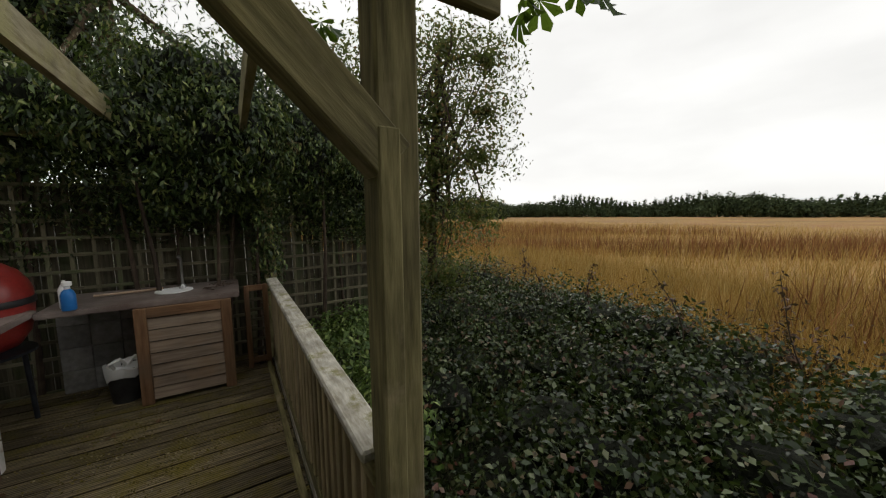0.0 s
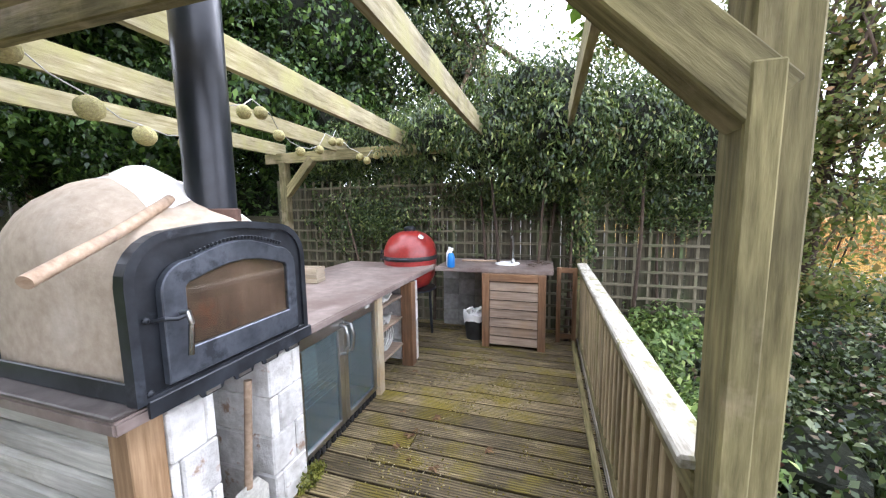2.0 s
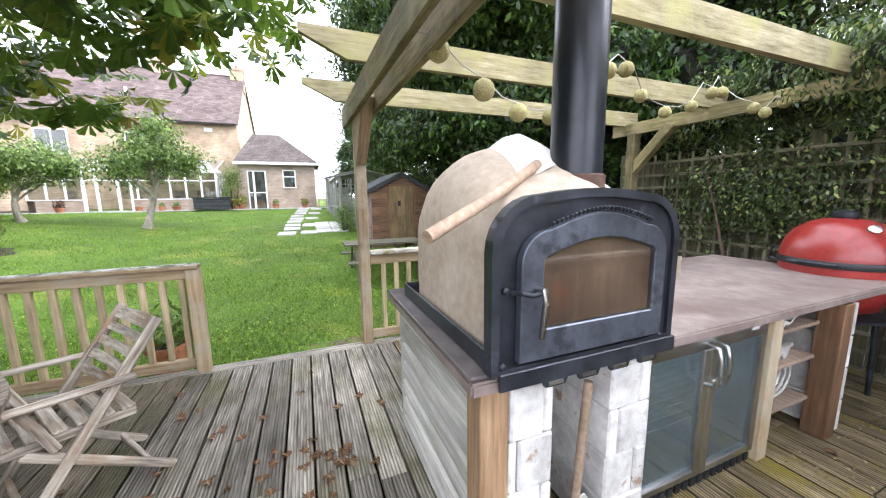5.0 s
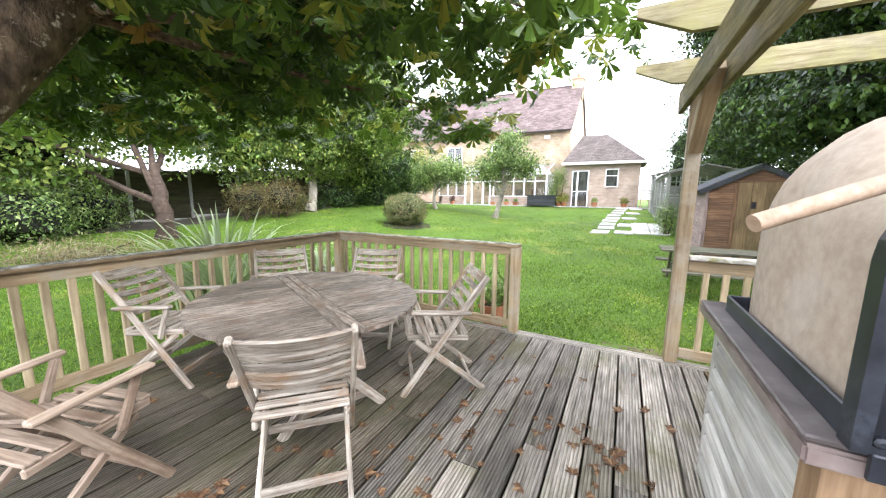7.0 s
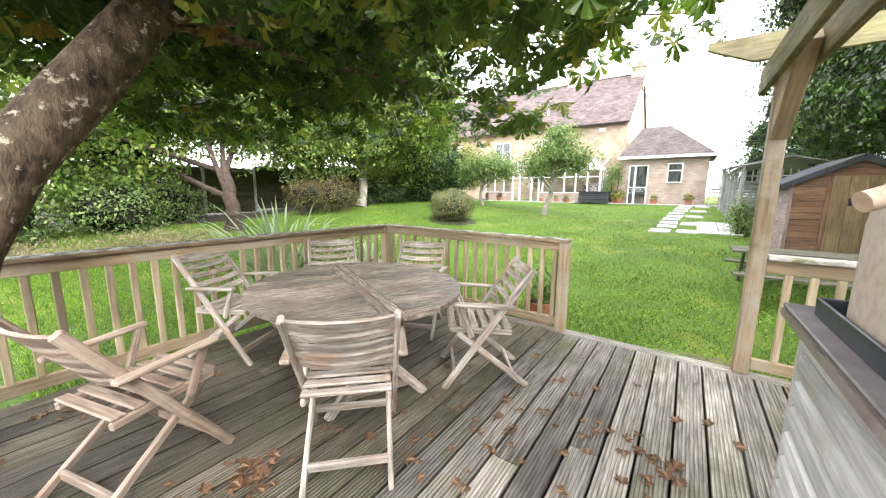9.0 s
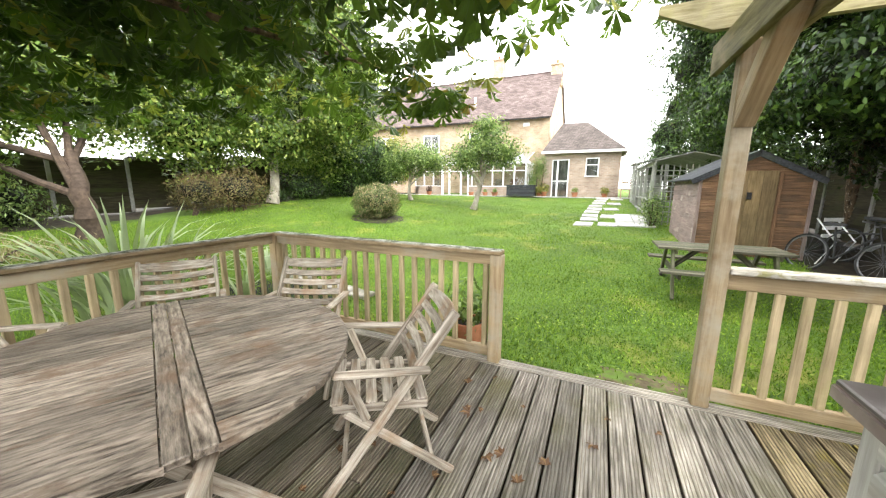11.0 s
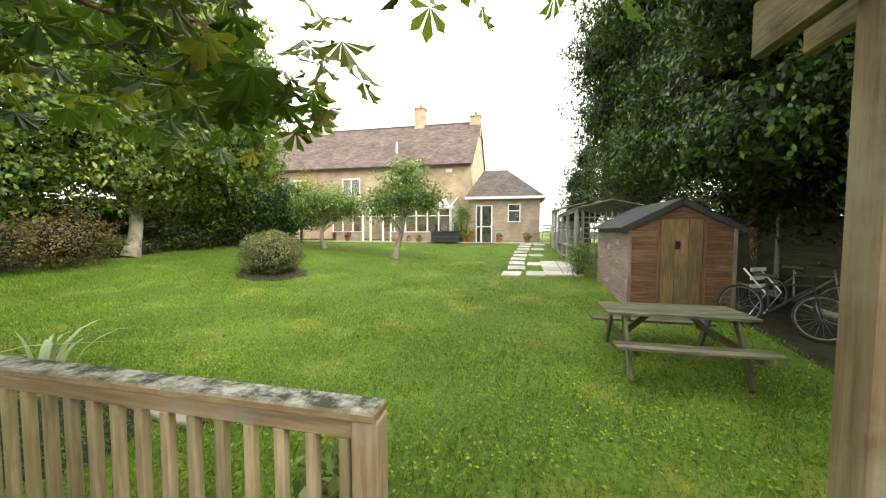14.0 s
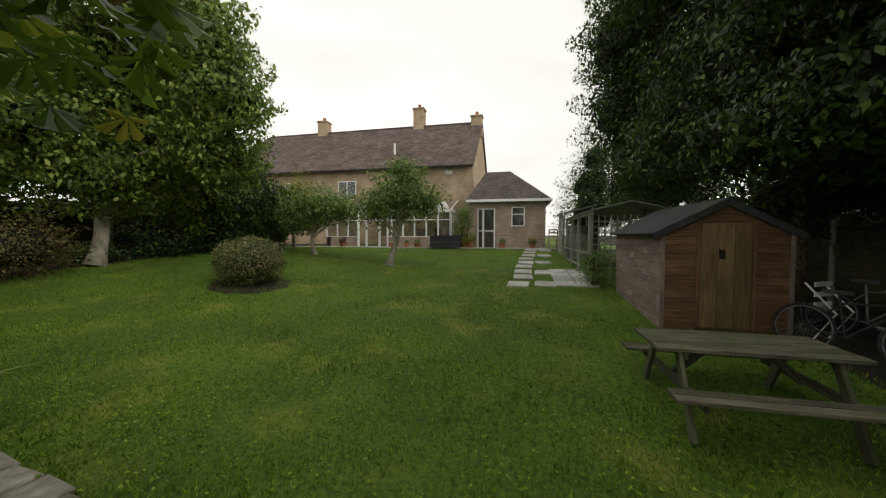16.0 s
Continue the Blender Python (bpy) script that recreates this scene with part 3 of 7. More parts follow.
def prism_bm(outline, depth, axis="x"):
    """An outline of (a, b) pairs pushed out along an axis: x (a is y, b is z) or y (a is x, b is z) or z (a is x, b is y)."""
    bm = bmesh.new()
    at = {"x": lambda a, b, d: (d, a, b), "y": lambda a, b, d: (a, d, b), "z": lambda a, b, d: (a, b, d)}[axis]
    lo = [bm.verts.new(at(a, b, 0.0)) for a, b in outline]
    hi = [bm.verts.new(at(a, b, depth)) for a, b in outline]
    n = len(outline)
    bm.faces.new(lo[::-1])
    bm.faces.new(hi)
    for k in range(n):
        bm.faces.new((lo[k], lo[(k + 1) % n], hi[(k + 1) % n], hi[k]))
    return bm


def mesh_from(name, verts, faces, material):
    me = bpy.data.meshes.new(name)
    me.from_pydata(verts, [], faces)
    for one in material if isinstance(material, (list, tuple)) else [material]:
        me.materials.append(one)
    return me


def quads_mesh(name, verts, per, material):
    """A mesh out of an array of pieces with three or four corners each."""
    me = bpy.data.meshes.new(name)
    n = len(verts)
    me.vertices.add(n)
    me.vertices.foreach_set("co", np.asarray(verts, dtype=np.float32).ravel())
    me.loops.add(n)
    me.loops.foreach_set("vertex_index", np.arange(n, dtype=np.int32))
    me.polygons.add(n // per)
    me.polygons.foreach_set("loop_start", np.arange(0, n, per, dtype=np.int32))
    me.materials.append(material)
    me.update(calc_edges=True)
    me.validate()
    return me


def unit(v):
    return v / np.maximum(np.linalg.norm(v, axis=1, keepdims=True), 1e-6)


def leaves_mesh(name, points, normals, size, material, rng, droop=0.5, slim=0.5, jitter=0.6):
    """Leaves: a pointed four-cornered blade at each point, facing about along its normal and hanging."""
    n = len(points)
    nrm = unit(normals + rng.normal(0, jitter, (n, 3)))
    d = rng.normal(0, 1, (n, 3)) + normals * 0.4
    d[:, 2] -= droop * 2
    d = unit(d - nrm * (d * nrm).sum(1, keepdims=True))
    side = np.cross(nrm, d)
    s = size * rng.uniform(0.55, 1.3, (n, 1))
    base = points
    mid = points + d * s * 0.45
    tip = points + d * s - nrm * s * 0.12
    v = np.stack([base, mid + side * s * slim * 0.5 + nrm * s * 0.06, tip, mid - side * s * slim * 0.5 + nrm * s * 0.06], 1).reshape(-1, 3)
    return quads_mesh(name, v, 4, material)


def crown_points(blobs, count, rng, ragged=0.35, shell=0.45):
    """Points through a crown of overlapping lumps, most of them near the outside, with an uneven outline."""
    w = np.array([b[3] * b[4] + b[4] * b[5] + b[3] * b[5] for b in blobs], dtype=float)
    pick = rng.choice(len(blobs), count, p=w / w.sum())
    bl = np.array(blobs, dtype=float)[pick]
    d = unit(rng.normal(0, 1, (count, 3)))
    f = 3.1
    lump = 1 + ragged * (np.sin(d[:, 0] * f * 2 + pick * 1.7) * np.sin(d[:, 1] * f * 2.3 + pick) * 0.6 + np.sin(d[:, 2] * f * 3.1 + pick * 0.6 + d[:, 0] * 5) * 0.4)
    r = (1 - shell * rng.random(count) ** 1.6) * lump
    return bl[:, :3] + d * bl[:, 3:6] * r[:, None], d


def crown(name, blobs, count, size, material, parent, seed, droop=0.5, slim=0.5, ragged=0.35, shell=0.45, label="", kind=""):
    rng = np.random.default_rng(seed)
    p, nrm = crown_points(blobs, count, rng, ragged, shell)
    me = leaves_mesh(name, p, nrm, size, material, rng, droop, slim)
    return place(name, me, Matrix(), parent, label, kind)


def shade_cores(parent, blobs, scale=0.6, seed=0):
    """Added near-black lumps, one in each mass of leaves, that block light and paint the gaps as dark depth."""
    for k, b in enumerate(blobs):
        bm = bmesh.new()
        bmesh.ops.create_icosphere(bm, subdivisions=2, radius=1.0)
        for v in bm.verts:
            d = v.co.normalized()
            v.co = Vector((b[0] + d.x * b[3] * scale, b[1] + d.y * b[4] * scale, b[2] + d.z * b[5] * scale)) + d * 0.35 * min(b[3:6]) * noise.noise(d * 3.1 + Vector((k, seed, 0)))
        part("twig_mass", bm, DEPTH_BLACK, parent)


def smooth_step(a, b, v):
    t = np.clip((v - a) / (b - a), 0, 1)
    return t * t * (3 - 2 * t)


def ground_z(x, y):
    """Height of the ground: a lawn that rises to the house and to the hedge, and a field that falls away."""
    x, y = np.asarray(x, dtype=float), np.asarray(y, dtype=float)
    z = np.interp(x, [-200, -30, -22, -15, -10, -7, -4, 0, 1.0, 6, 60, 160, 900], [1.3, 1.2, 1.0, 0.44, 0.10, -0.20, -0.22, -0.3, -0.45, -0.55, -0.9, -1.3, -1.5])
    side = 0.085 * np.clip(-y - 4.5, 0, 9) * np.clip((x + 22) / 8, 0, 1) * np.clip((1.5 - x) / 3, 0, 1)
    return z + side


def gz(x, y):
    return float(ground_z(x, y))

# ---- the ground ----
GX = sorted(set(list(np.arange(-34, 8, 0.5)) + list(np.arange(8, 60, 4)) + [-900, -400, -200, -100, -60, -45, 80, 120, 160, 250, 400, 900]))
GY = sorted(set(list(np.arange(-22, 14, 0.5)) + [-900, -400, -200, -100, -60, -40, -30, 20, 30, 40, 60, 100, 160, 250, 400, 900]))
nx = len(GX)
gx, gy = np.meshgrid(GX, GY)
gv = np.stack([gx, gy, ground_z(gx, gy) + 0.012 * np.sin(gx * 2.1 + gy) * np.sin(gy * 1.7)], -1).reshape(-1, 3)
gf, gm = [], []
for j in range(len(GY) - 1):
    for i in range(nx - 1):
        gf.append((j * nx + i, j * nx + i + 1, (j + 1) * nx + i + 1, (j + 1) * nx + i))
        cx, cy = (GX[i] + GX[i + 1]) / 2, (GY[j] + GY[j + 1]) / 2
        wild = cx > -4.2 and cy > -3.6 or cy > 3.7 and cx > -13 or cy > 5 or cy < -12.4 + 0.5 * math.sin(cx)
        gm.append(2 if cx > 4.6 else 1 if wild else 0)
ground = place("ground", mesh_from("ground", gv.tolist(), gf, [LAWN, SOIL, STRAW]), Matrix(), None)
ground.data.polygons.foreach_set("material_index", gm)
tagged(ground, "mown green lawn, bare soil and a straw field", "ground", "", "structure")

# ---- the deck ----
deck = thing("floor", "weathered grooved timber decking, mossy by the kitchen", "deck", None, "", "structure")
DX0, DX1, DY0, DY1 = -3.86, 0.30, -3.31, 4.58
pitch_y = 0.1635
rows_n = int((DY1 - DY0) / pitch_y)
rng = random.Random(4)
for k in range(rows_n):
    y0 = DY0 + k * pitch_y
    moss = y0 > 0.9
    cut = rng.uniform(-2.8, -0.9)
    ends = ((DX0, cut), (cut + 0.004, DX1)) if k % 3 else ((DX0, DX1),)
    for a, b in ends:
        me = box_mesh((round(b - a, 2), 0.1515, 0.028), DECK_MOSS if moss else DECK_DAMP_SHADE if y0 < -1.1 + 0.35 * math.sin(k * 2.4) else DECK, 0.003)
        place("plank", me, pose((a + b) / 2, y0 + pitch_y / 2, -0.014 + rng.uniform(-0.0015, 0.0015), rng.uniform(-0.3, 0.3), 0, 0), deck)
for x0 in (-4.0, 0.305):
    beam("edge_board", (x0 + 0.065, DY0, -0.014), (x0 + 0.065, DY1, -0.014), 0.125, 0.028, DECK, deck)
for a, b in (((-4.02, DY0, -0.15), (-4.02, DY1, -0.15)), ((0.44, DY0, -0.2), (0.44, DY1, -0.2)), ((-4.0, DY0, -0.18), (0.4, DY0, -0.18)), ((-4.0, DY1, -0.18), (0.4, DY1, -0.18))):
    beam("fascia", a, b, 0.03, 0.24, POST_TAN, deck)
for k in range(9):
    beam("joist", (DX0, DY0 + 0.2 + k * 0.93, -0.1), (DX1, DY0 + 0.2 + k * 0.93, -0.1), 0.05, 0.14, TRELLIS, deck)


# ---- railings ----
def railing(label, a, b, height, cap, rail_mat, bal_mat, spacing=0.135, cap_w=0.125, low=0.09, posts=(), inset=0.0, apron=0.085):
    """A balustrade from a to b with a flat handrail, an upper and a lower rail, and square balusters."""
    a, b = Vector((*a, 0)), Vector((*b, 0))
    d = (b - a).normalized()
    t = thing("railing", label, "railing", None, "deck railings")
    up = Vector((0, 0, 1))
    hr = beam("handrail", a + up * (height - 0.02), b + up * (height - 0.02), cap_w, 0.038, cap, t, bevel=0.008)
    beam("top_rail", a + up * (height - 0.042 - apron / 2), b + up * (height - 0.042 - apron / 2), 0.045, apron, rail_mat, t)
    beam("bottom_rail", a + up * low, b + up * low, 0.045, 0.09, rail_mat, t)
    n = int((b - a).length / spacing)
    for k in range(1, n):
        p = a + d * ((b - a).length * k / n)
        beam("baluster", p + up * (low + 0.045), p + up * (height - 0.042 - apron), 0.04, 0.045, bal_mat, t, up=d)
    for p, mat_p, top in posts:
        beam("post", (*p, 0.0), (*p, top), 0.1, 0.1, mat_p, t, up=d)
    return t


railing("long timber railing with a dark worn handrail", (-3.93, -3.33), (-3.93, -0.72), 0.98, RAIL_CAP, POST_TAN, BALUSTER, posts=(((-3.93, -3.33), POST_TAN, 0.955), ((-3.935, -0.765), POST_TAN, 0.938)))
railing("timber railing along the garden side of the deck", (-3.87, -3.33), (-0.15, -3.33), 0.98, RAIL_CAP, POST_TAN, BALUSTER, posts=(((-0.15, -3.33), POST_TAN, 0.938),))
railing("pale timber railing between pergola posts", (-3.95, 0.755), (-3.95, 4.2), 0.985, RAIL_TOP, POST_TAN, BALUSTER, apron=0.10)
railing("timber railing with a lichen-spotted pale handrail", (0.335, 0.92), (0.335, 4.2), 0.95, RAIL_TOP, POST_GREEN, BALUSTER, spacing=0.115, cap_w=0.11)
screen = thing("boarding", "brown boards fixed behind the balusters", "boarding")
for k in range(11):
    y = 0.90 + k * 0.295
    box("board", (0.368, y, 0.06), (0.382, y + 0.29, 0.88), SLAT_WOOD, screen, long="z")
kick = thing("edge_trim", "narrow mossy timber strip along the deck edge", "trim", None, "", "structure")
beam("strip", (0.255, 0.3, 0.02), (0.255, 4.3, 0.02), 0.04, 0.04, POST_GREEN, kick)

# ---- pergola ----
pergola = thing("pergola", "open timber pergola with lichen-yellow rafters over the kitchen", "pergola")
for x, y, mt, w in ((0.378, 0.88, POST_GREEN, 0.118), (-3.95, 0.70, POST_TAN, 0.105), (-3.92, 4.36, POST_GREEN, 0.12), (0.34, 4.34, POST_GREEN, 0.12)):
    beam("post", (x, y, 0.0), (x, y, 2.33), w, w, mt, pergola, up=(1, 0, 0), bevel=0.008)
beam("side_lath", (0.341, 0.806, 0.0), (0.341, 0.806, 1.86), 0.022, 0.06, POST_GREEN, pergola, up=(1, 0, 0))
beam("front_beam", (-4.35, 0.78, 2.35), (0.75, 0.88, 2.35), 0.045, 0.2, POST_GREEN, pergola)
beam("front_beam", (-4.35, 0.62, 2.35), (0.75, 0.72, 2.35), 0.045, 0.2, POST_GREEN, pergola)
beam("back_beam", (-4.25, 4.36, 2.395), (0.75, 4.34, 2.395), 0.055, 0.15, POST_GREEN, pergola)
for a, b in (((-3.93, 0.705, 1.88), (-3.42, 0.71, 2.38)), ((0.36, 0.85, 1.78), (-0.27, 0.84, 2.40)), ((-3.9, 4.36, 1.85), (-3.4, 4.355, 2.36)), ((0.33, 4.34, 1.85), (-0.2, 4.345, 2.36))):
    beam("brace", a, b, 0.1, 0.12, POST_TAN if a[0] < -3 and a[1] < 1 else POST_GREEN, pergola)
for x, y0, y1 in ((-4.06, 0.22, 4.55), (-2.99, 0.20, 4.6), (-1.92, 0.24, 4.62), (-0.83, 0.22, 4.5), (0.15, 0.25, 4.5)):
    out = [(y0, 2.635), (y1, 2.635), (y1, 2.45), (y0 + 0.3, 2.45), (y0, 2.585)]
    bm = prism_bm([(a - (y0 + y1) / 2, b - 2.55) for a, b in out], 0.05, "x")
    bmesh.ops.rotate(bm, verts=bm.verts, cent=(0, 0, 0), matrix=Matrix.Rotation(radians(-90), 3, "Z"))
    part("rafter", bm, RAFTER, pergola, m=pose(x - 0.025, (y0 + y1) / 2, 2.55, 0, 0, 90))

# ---- outdoor kitchen ----
counter = thing("kitchen_counter", "masonry and timber counter base with a fridge and open shelf", "counter")
# side cladding of the oven end
for k in range(7):
    z0 = 0.03 + k * 0.122
    bm = prism_bm([(-0.012, 0.002), (0.004, 0.006), (0.022, 0.022), (0.024, 0.06), (0.022, 0.098), (0.004, 0.114), (-0.012, 0.118)], 0.93, "x")
    part("cladding_board", bm, CLADDING, counter, m=pose(-2.42, 0.70, z0) @ Matrix.Diagonal((1, -1, 1, 1)))
box("corner_post", (-1.49, 0.675, 0.0), (-1.385, 0.79, 0.878), CORNER, counter, long="z")
box("corner_post", (-2.51, 0.69, 0.0), (-2.43, 0.78, 0.875), CLADDING, counter, long="z")
rb = random.Random(9)


def block_pier(x0, x1, y0, y1, z0, z1, mat_front, course=0.215):
    z, k = z0, 0
    while z < z1 - 0.02:
        h = min(course, z1 - z)
        mid = (y0 + y1) / 2 + (0.05 if k % 2 else -0.06)
        for a, b in ((y0, mid), (mid, y1)):
            j = rb.uniform(-0.004, 0.004)
            box("block", (x0, a + 0.003, z + 0.0018), (x1 + j, b - 0.0018, z + h - 0.0018), mat_front, counter, bevel=0.008, long="y")
        z += h
        k += 1


block_pier(-1.85, -1.375, 0.79, 0.985, 0.0, 0.875, WHITE_BLOCK)
block_pier(-1.85, -1.375, 1.265, 1.505, 0.0, 0.875, WHITE_BLOCK)
for z in (0.0, 0.22, 0.44, 0.66):
    box("block", (-2.05, 0.99, z + 0.004), (-1.87, 1.50, z + 0.216), GREY_BLOCK, counter, bevel=0.006, long="y")
box("back_panel", (-2.52, 0.80, 0.0), (-2.48, 3.9, 0.87), GREY_BLOCK, counter, bevel=0.004, long="y")
# open shelf bay beyond the fridge
box("bay_post", (-1.46, 2.47, 0.0), (-1.40, 2.56, 0.87), POST_TAN, counter, long="z")
box("bay_post", (-1.46, 3.06, 0.0), (-1.34, 3.17, 0.87), BROWN_WOOD, counter, long="z")
for z in (0.0, 0.215, 0.43, 0.645):
    box("block", (-1.80, 3.18, z + 0.003), (-1.36, 3.28, z + 0.212), WHITE_BLOCK, counter, bevel=0.006)
for z in (0.22, 0.5, 0.72):
    box("shelf", (-2.3, 2.56, z), (-1.44, 3.06, z + 0.025), SLAT_WOOD, counter)
box("front_trim", (-1.42, 1.5, 0.872), (-1.385, 2.5, 0.885), STEEL, counter, long="y")

worktop = thing("worktop", "brown concrete worktop with a worn, patchy surface", "worktop")
bm = bmesh.new()
bmesh.ops.create_cube(bm, size=1.0, matrix=Matrix.Translation((-1.94, 2.255, 0.905)) @ Matrix.Diagonal((1.20, 3.27, 0.05, 1)))
bmesh.ops.bevel(bm, geom=bm.edges[:], offset=0.008, segments=2, affect="EDGES")
part("slab", bm, SLAB, worktop)
worktop_b = thing("worktop", "brown concrete worktop beside the small sink", "worktop")
bm = bmesh.new()
bmesh.ops.create_cube(bm, size=1.0, matrix=Matrix.Translation((-0.66, 4.19, 0.885)) @ Matrix.Diagonal((1.36, 0.78, 0.05, 1)))
bmesh.ops.bevel(bm, geom=bm.edges[:], offset=0.008, segments=2, affect="EDGES")
part("slab", bm, SLAB, worktop_b)
oven_tray = thing("worktop", "dark grey stone ledge under the oven", "worktop")
bm = bmesh.new()
bmesh.ops.create_cube(bm, size=1.0, matrix=Matrix.Translation((-1.935, 1.075, 0.94)) @ Matrix.Diagonal((1.17, 0.91, 0.018, 1)))
bmesh.ops.bevel(bm, geom=bm.edges[:], offset=0.005, segments=1, affect="EDGES")
part("ledge", bm, LEDGE, oven_tray)

# fridge
fridge = thing("fridge", "steel drinks fridge with two hazy glass doors, teal reflection put in as colour", "fridge")
box("casing", (-2.05, 1.51, 0.06), (-2.02, 2.46, 0.86), STEEL, fridge)
for y in (1.51, 2.435):
    box("casing", (-2.02, y, 0.06), (-1.46, y + 0.025, 0.86), STEEL, fridge)
box("casing", (-2.02, 1.535, 0.835), (-1.46, 2.435, 0.86), STEEL, fridge)
box("casing", (-2.02, 1.535, 0.06), (-1.46, 2.435, 0.085), DARK, fridge)
box("liner", (-2.015, 1.54, 0.09), (-2.0, 2.43, 0.83), WHITE_PLASTIC, fridge)
for z in (0.30, 0.54):
    for k in range(9):
        beam("shelf_wire", (-1.98 + k * 0.055, 1.54, z), (-1.98 + k * 0.055, 2.43, z), 0.005, 0.005, STEEL, fridge, bevel=0)
for y0, y1, hinge in ((1.515, 1.985, 1), (1.99, 2.455, -1)):
    door = box("door", (-1.455, y0, 0.77), (-1.42, y1, 0.86), STEEL, fridge, long="y")
    for lo, hi in (((-1.455, y0, 0.07), (-1.42, y0 + 0.05, 0.77)), ((-1.455, y1 - 0.05, 0.07), (-1.42, y1, 0.77)), ((-1.455, y0 + 0.05, 0.07), (-1.42, y1 - 0.05, 0.11))):
        box("frame_bar", lo, hi, STEEL, door)
    g = box("glass", (-1.442, y0 + 0.05, 0.11), (-1.436, y1 - 0.05, 0.77), FRIDGE_GLASS, door, bevel=0)
    g.visible_shadow = False
    yh = y1 - 0.03 if hinge > 0 else y0 + 0.03
    tube("handle", [(-1.42, yh, 0.80), (-1.375, yh, 0.79), (-1.36, yh, 0.73), (-1.36, yh, 0.66), (-1.375, yh, 0.60), (-1.42, yh, 0.59)], 0.011, STEEL, door)
for k in range(16):
    # Slots are near-black blocks laid on the plate; their dark is painted.
    box("grille_slot", (-1.44, 1.53 + k * 0.058, 0.012), (-1.425, 1.565 + k * 0.058, 0.055), DARK, fridge, bevel=0)
box("grille", (-1.46, 1.515, 0.005), (-1.44, 2.455, 0.065), STEEL, fridge, long="y")
box("label_plate", (-1.42, 2.30, 0.815), (-1.416, 2.36, 0.84), WHITE_PLASTIC, fridge, bevel=0)

# wood-fired oven
oven = thing("pizza_oven", "tan domed pizza oven with a black iron front", "oven", Matrix.Translation((0.085, -0.022, 0.0)))
OY0, OY1 = 0.72, 1.52


def arch(y0, y1, z0, z1, corner, crown_h=0.0, n=7):
    """An outline with rounded upper corners and a slightly arched top."""
    pts = [(y0, z0), (y1, z0)]
    for k in range(n + 1):
        a = k / n * math.pi / 2
        pts.append((y1 - corner + corner * math.cos(a), z1 - corner + corner * math.sin(a)))
    for k in range(1, 6):
        u = k / 6
        pts.append((y1 - corner + (y0 - y1 + 2 * corner) * u, z1 + crown_h * math.sin(math.pi * u)))
    for k in range(n + 1):
        a = math.pi / 2 + k / n * math.pi / 2
        pts.append((y0 + corner + corner * math.cos(a), z1 - corner + corner * math.sin(a)))
    return pts


def loft_bm(sections):
    """A skin over outlines with equal numbers of points, each a list of (x, y, z)."""
    bm = bmesh.new()
    rings = [[bm.verts.new(p) for p in s] for s in sections]
    n = len(rings[0])
    for a, b in zip(rings, rings[1:]):
        for k in range(n):
            bm.faces.new((a[k], a[(k + 1) % n], b[(k + 1) % n], b[k]))
    bm.faces.new(rings[0][::-1])
    bm.faces.new(rings[-1])
    return bm


DOME = ((-1.445, 0.03, 1.49, 0.20), (-1.60, 0.02, 1.58, 0.26), (-1.75, 0.015, 1.68, 0.30), (-1.90, 0.01, 1.745, 0.32), (-2.05, 0.01, 1.75, 0.33), (-2.20, 0.02, 1.72, 0.33), (-2.32, 0.04, 1.66, 0.33), (-2.40, 0.08, 1.58, 0.30), (-2.44, 0.14, 1.48, 0.24))


def dome_ring(x):
    """The outline of the dome at x, from the floor of the oven round over its top."""
    inset, top, corner = (float(np.interp(-x, [-d[0] for d in DOME], [d[k] for d in DOME])) for k in (1, 2, 3))
    return [Vector((x, y, z)) for y, z in arch(OY0 + inset, OY1 - inset, 0.95, top, corner, 0.05)]


part("dome", loft_bm([dome_ring(d[0]) for d in DOME]), OVEN_CLAY, oven, smooth=True)
bm = bmesh.new()
rings = []
for k in range(9):
    x = -1.62 - 0.055 * k
    ring = dome_ring(x)[5:17]
    lift = 0.012 if 0 < k < 8 else 0.002
    mid = Vector((x, (OY0 + OY1) / 2, 1.2))
    row = [p + (p - mid).normalized() * (lift if 0 < j < 11 else 0.002) for j, p in enumerate(ring)]
    row = [p + Vector((0.02 * math.sin(j * 1.7 + k), 0, 0)) if k in (0, 8) else p for j, p in enumerate(row)]
    rings.append([bm.verts.new(p) for p in row])
for a, b in zip(rings, rings[1:]):
    for j in range(11):
        bm.faces.new((a[j], a[j + 1], b[j + 1], b[j]))
part("render_patch", bm, OVEN_WHITE, oven, "smooth white render patch", smooth=True)
# iron front
front = part("front_plate", prism_bm(arch(OY0 - 0.01, OY1 + 0.01, 0.95, 1.52, 0.17, 0.02), 0.045, "x"), IRON, oven, "black iron front", m=Matrix.Translation((-1.465, 0, 0)))
bmm = bmesh.new()
o1, o2 = arch(OY0 - 0.018, OY1 + 0.018, 0.95, 1.53, 0.18, 0.02), arch(OY0 + 0.012, OY1 - 0.012, 0.97, 1.50, 0.15, 0.02)
va = [bmm.verts.new((0, a, b)) for a, b in o1]
vb = [bmm.verts.new((0, a, b)) for a, b in o2]
vc = [bmm.verts.new((0.05, a, b)) for a, b in o1]
vd = [bmm.verts.new((0.05, a, b)) for a, b in o2]
n1 = len(o1)
for k in range(n1):
    q = (k + 1) % n1
    for f in ((va[k], va[q], vc[q], vc[k]), (vb[q], vb[k], vd[k], vd[q]), (vc[k], vc[q], vd[q], vd[k])):
        bmm.faces.new(f)
part("front_rim", bmm, IRON, oven, m=Matrix.Translation((-1.458, 0, 0)))
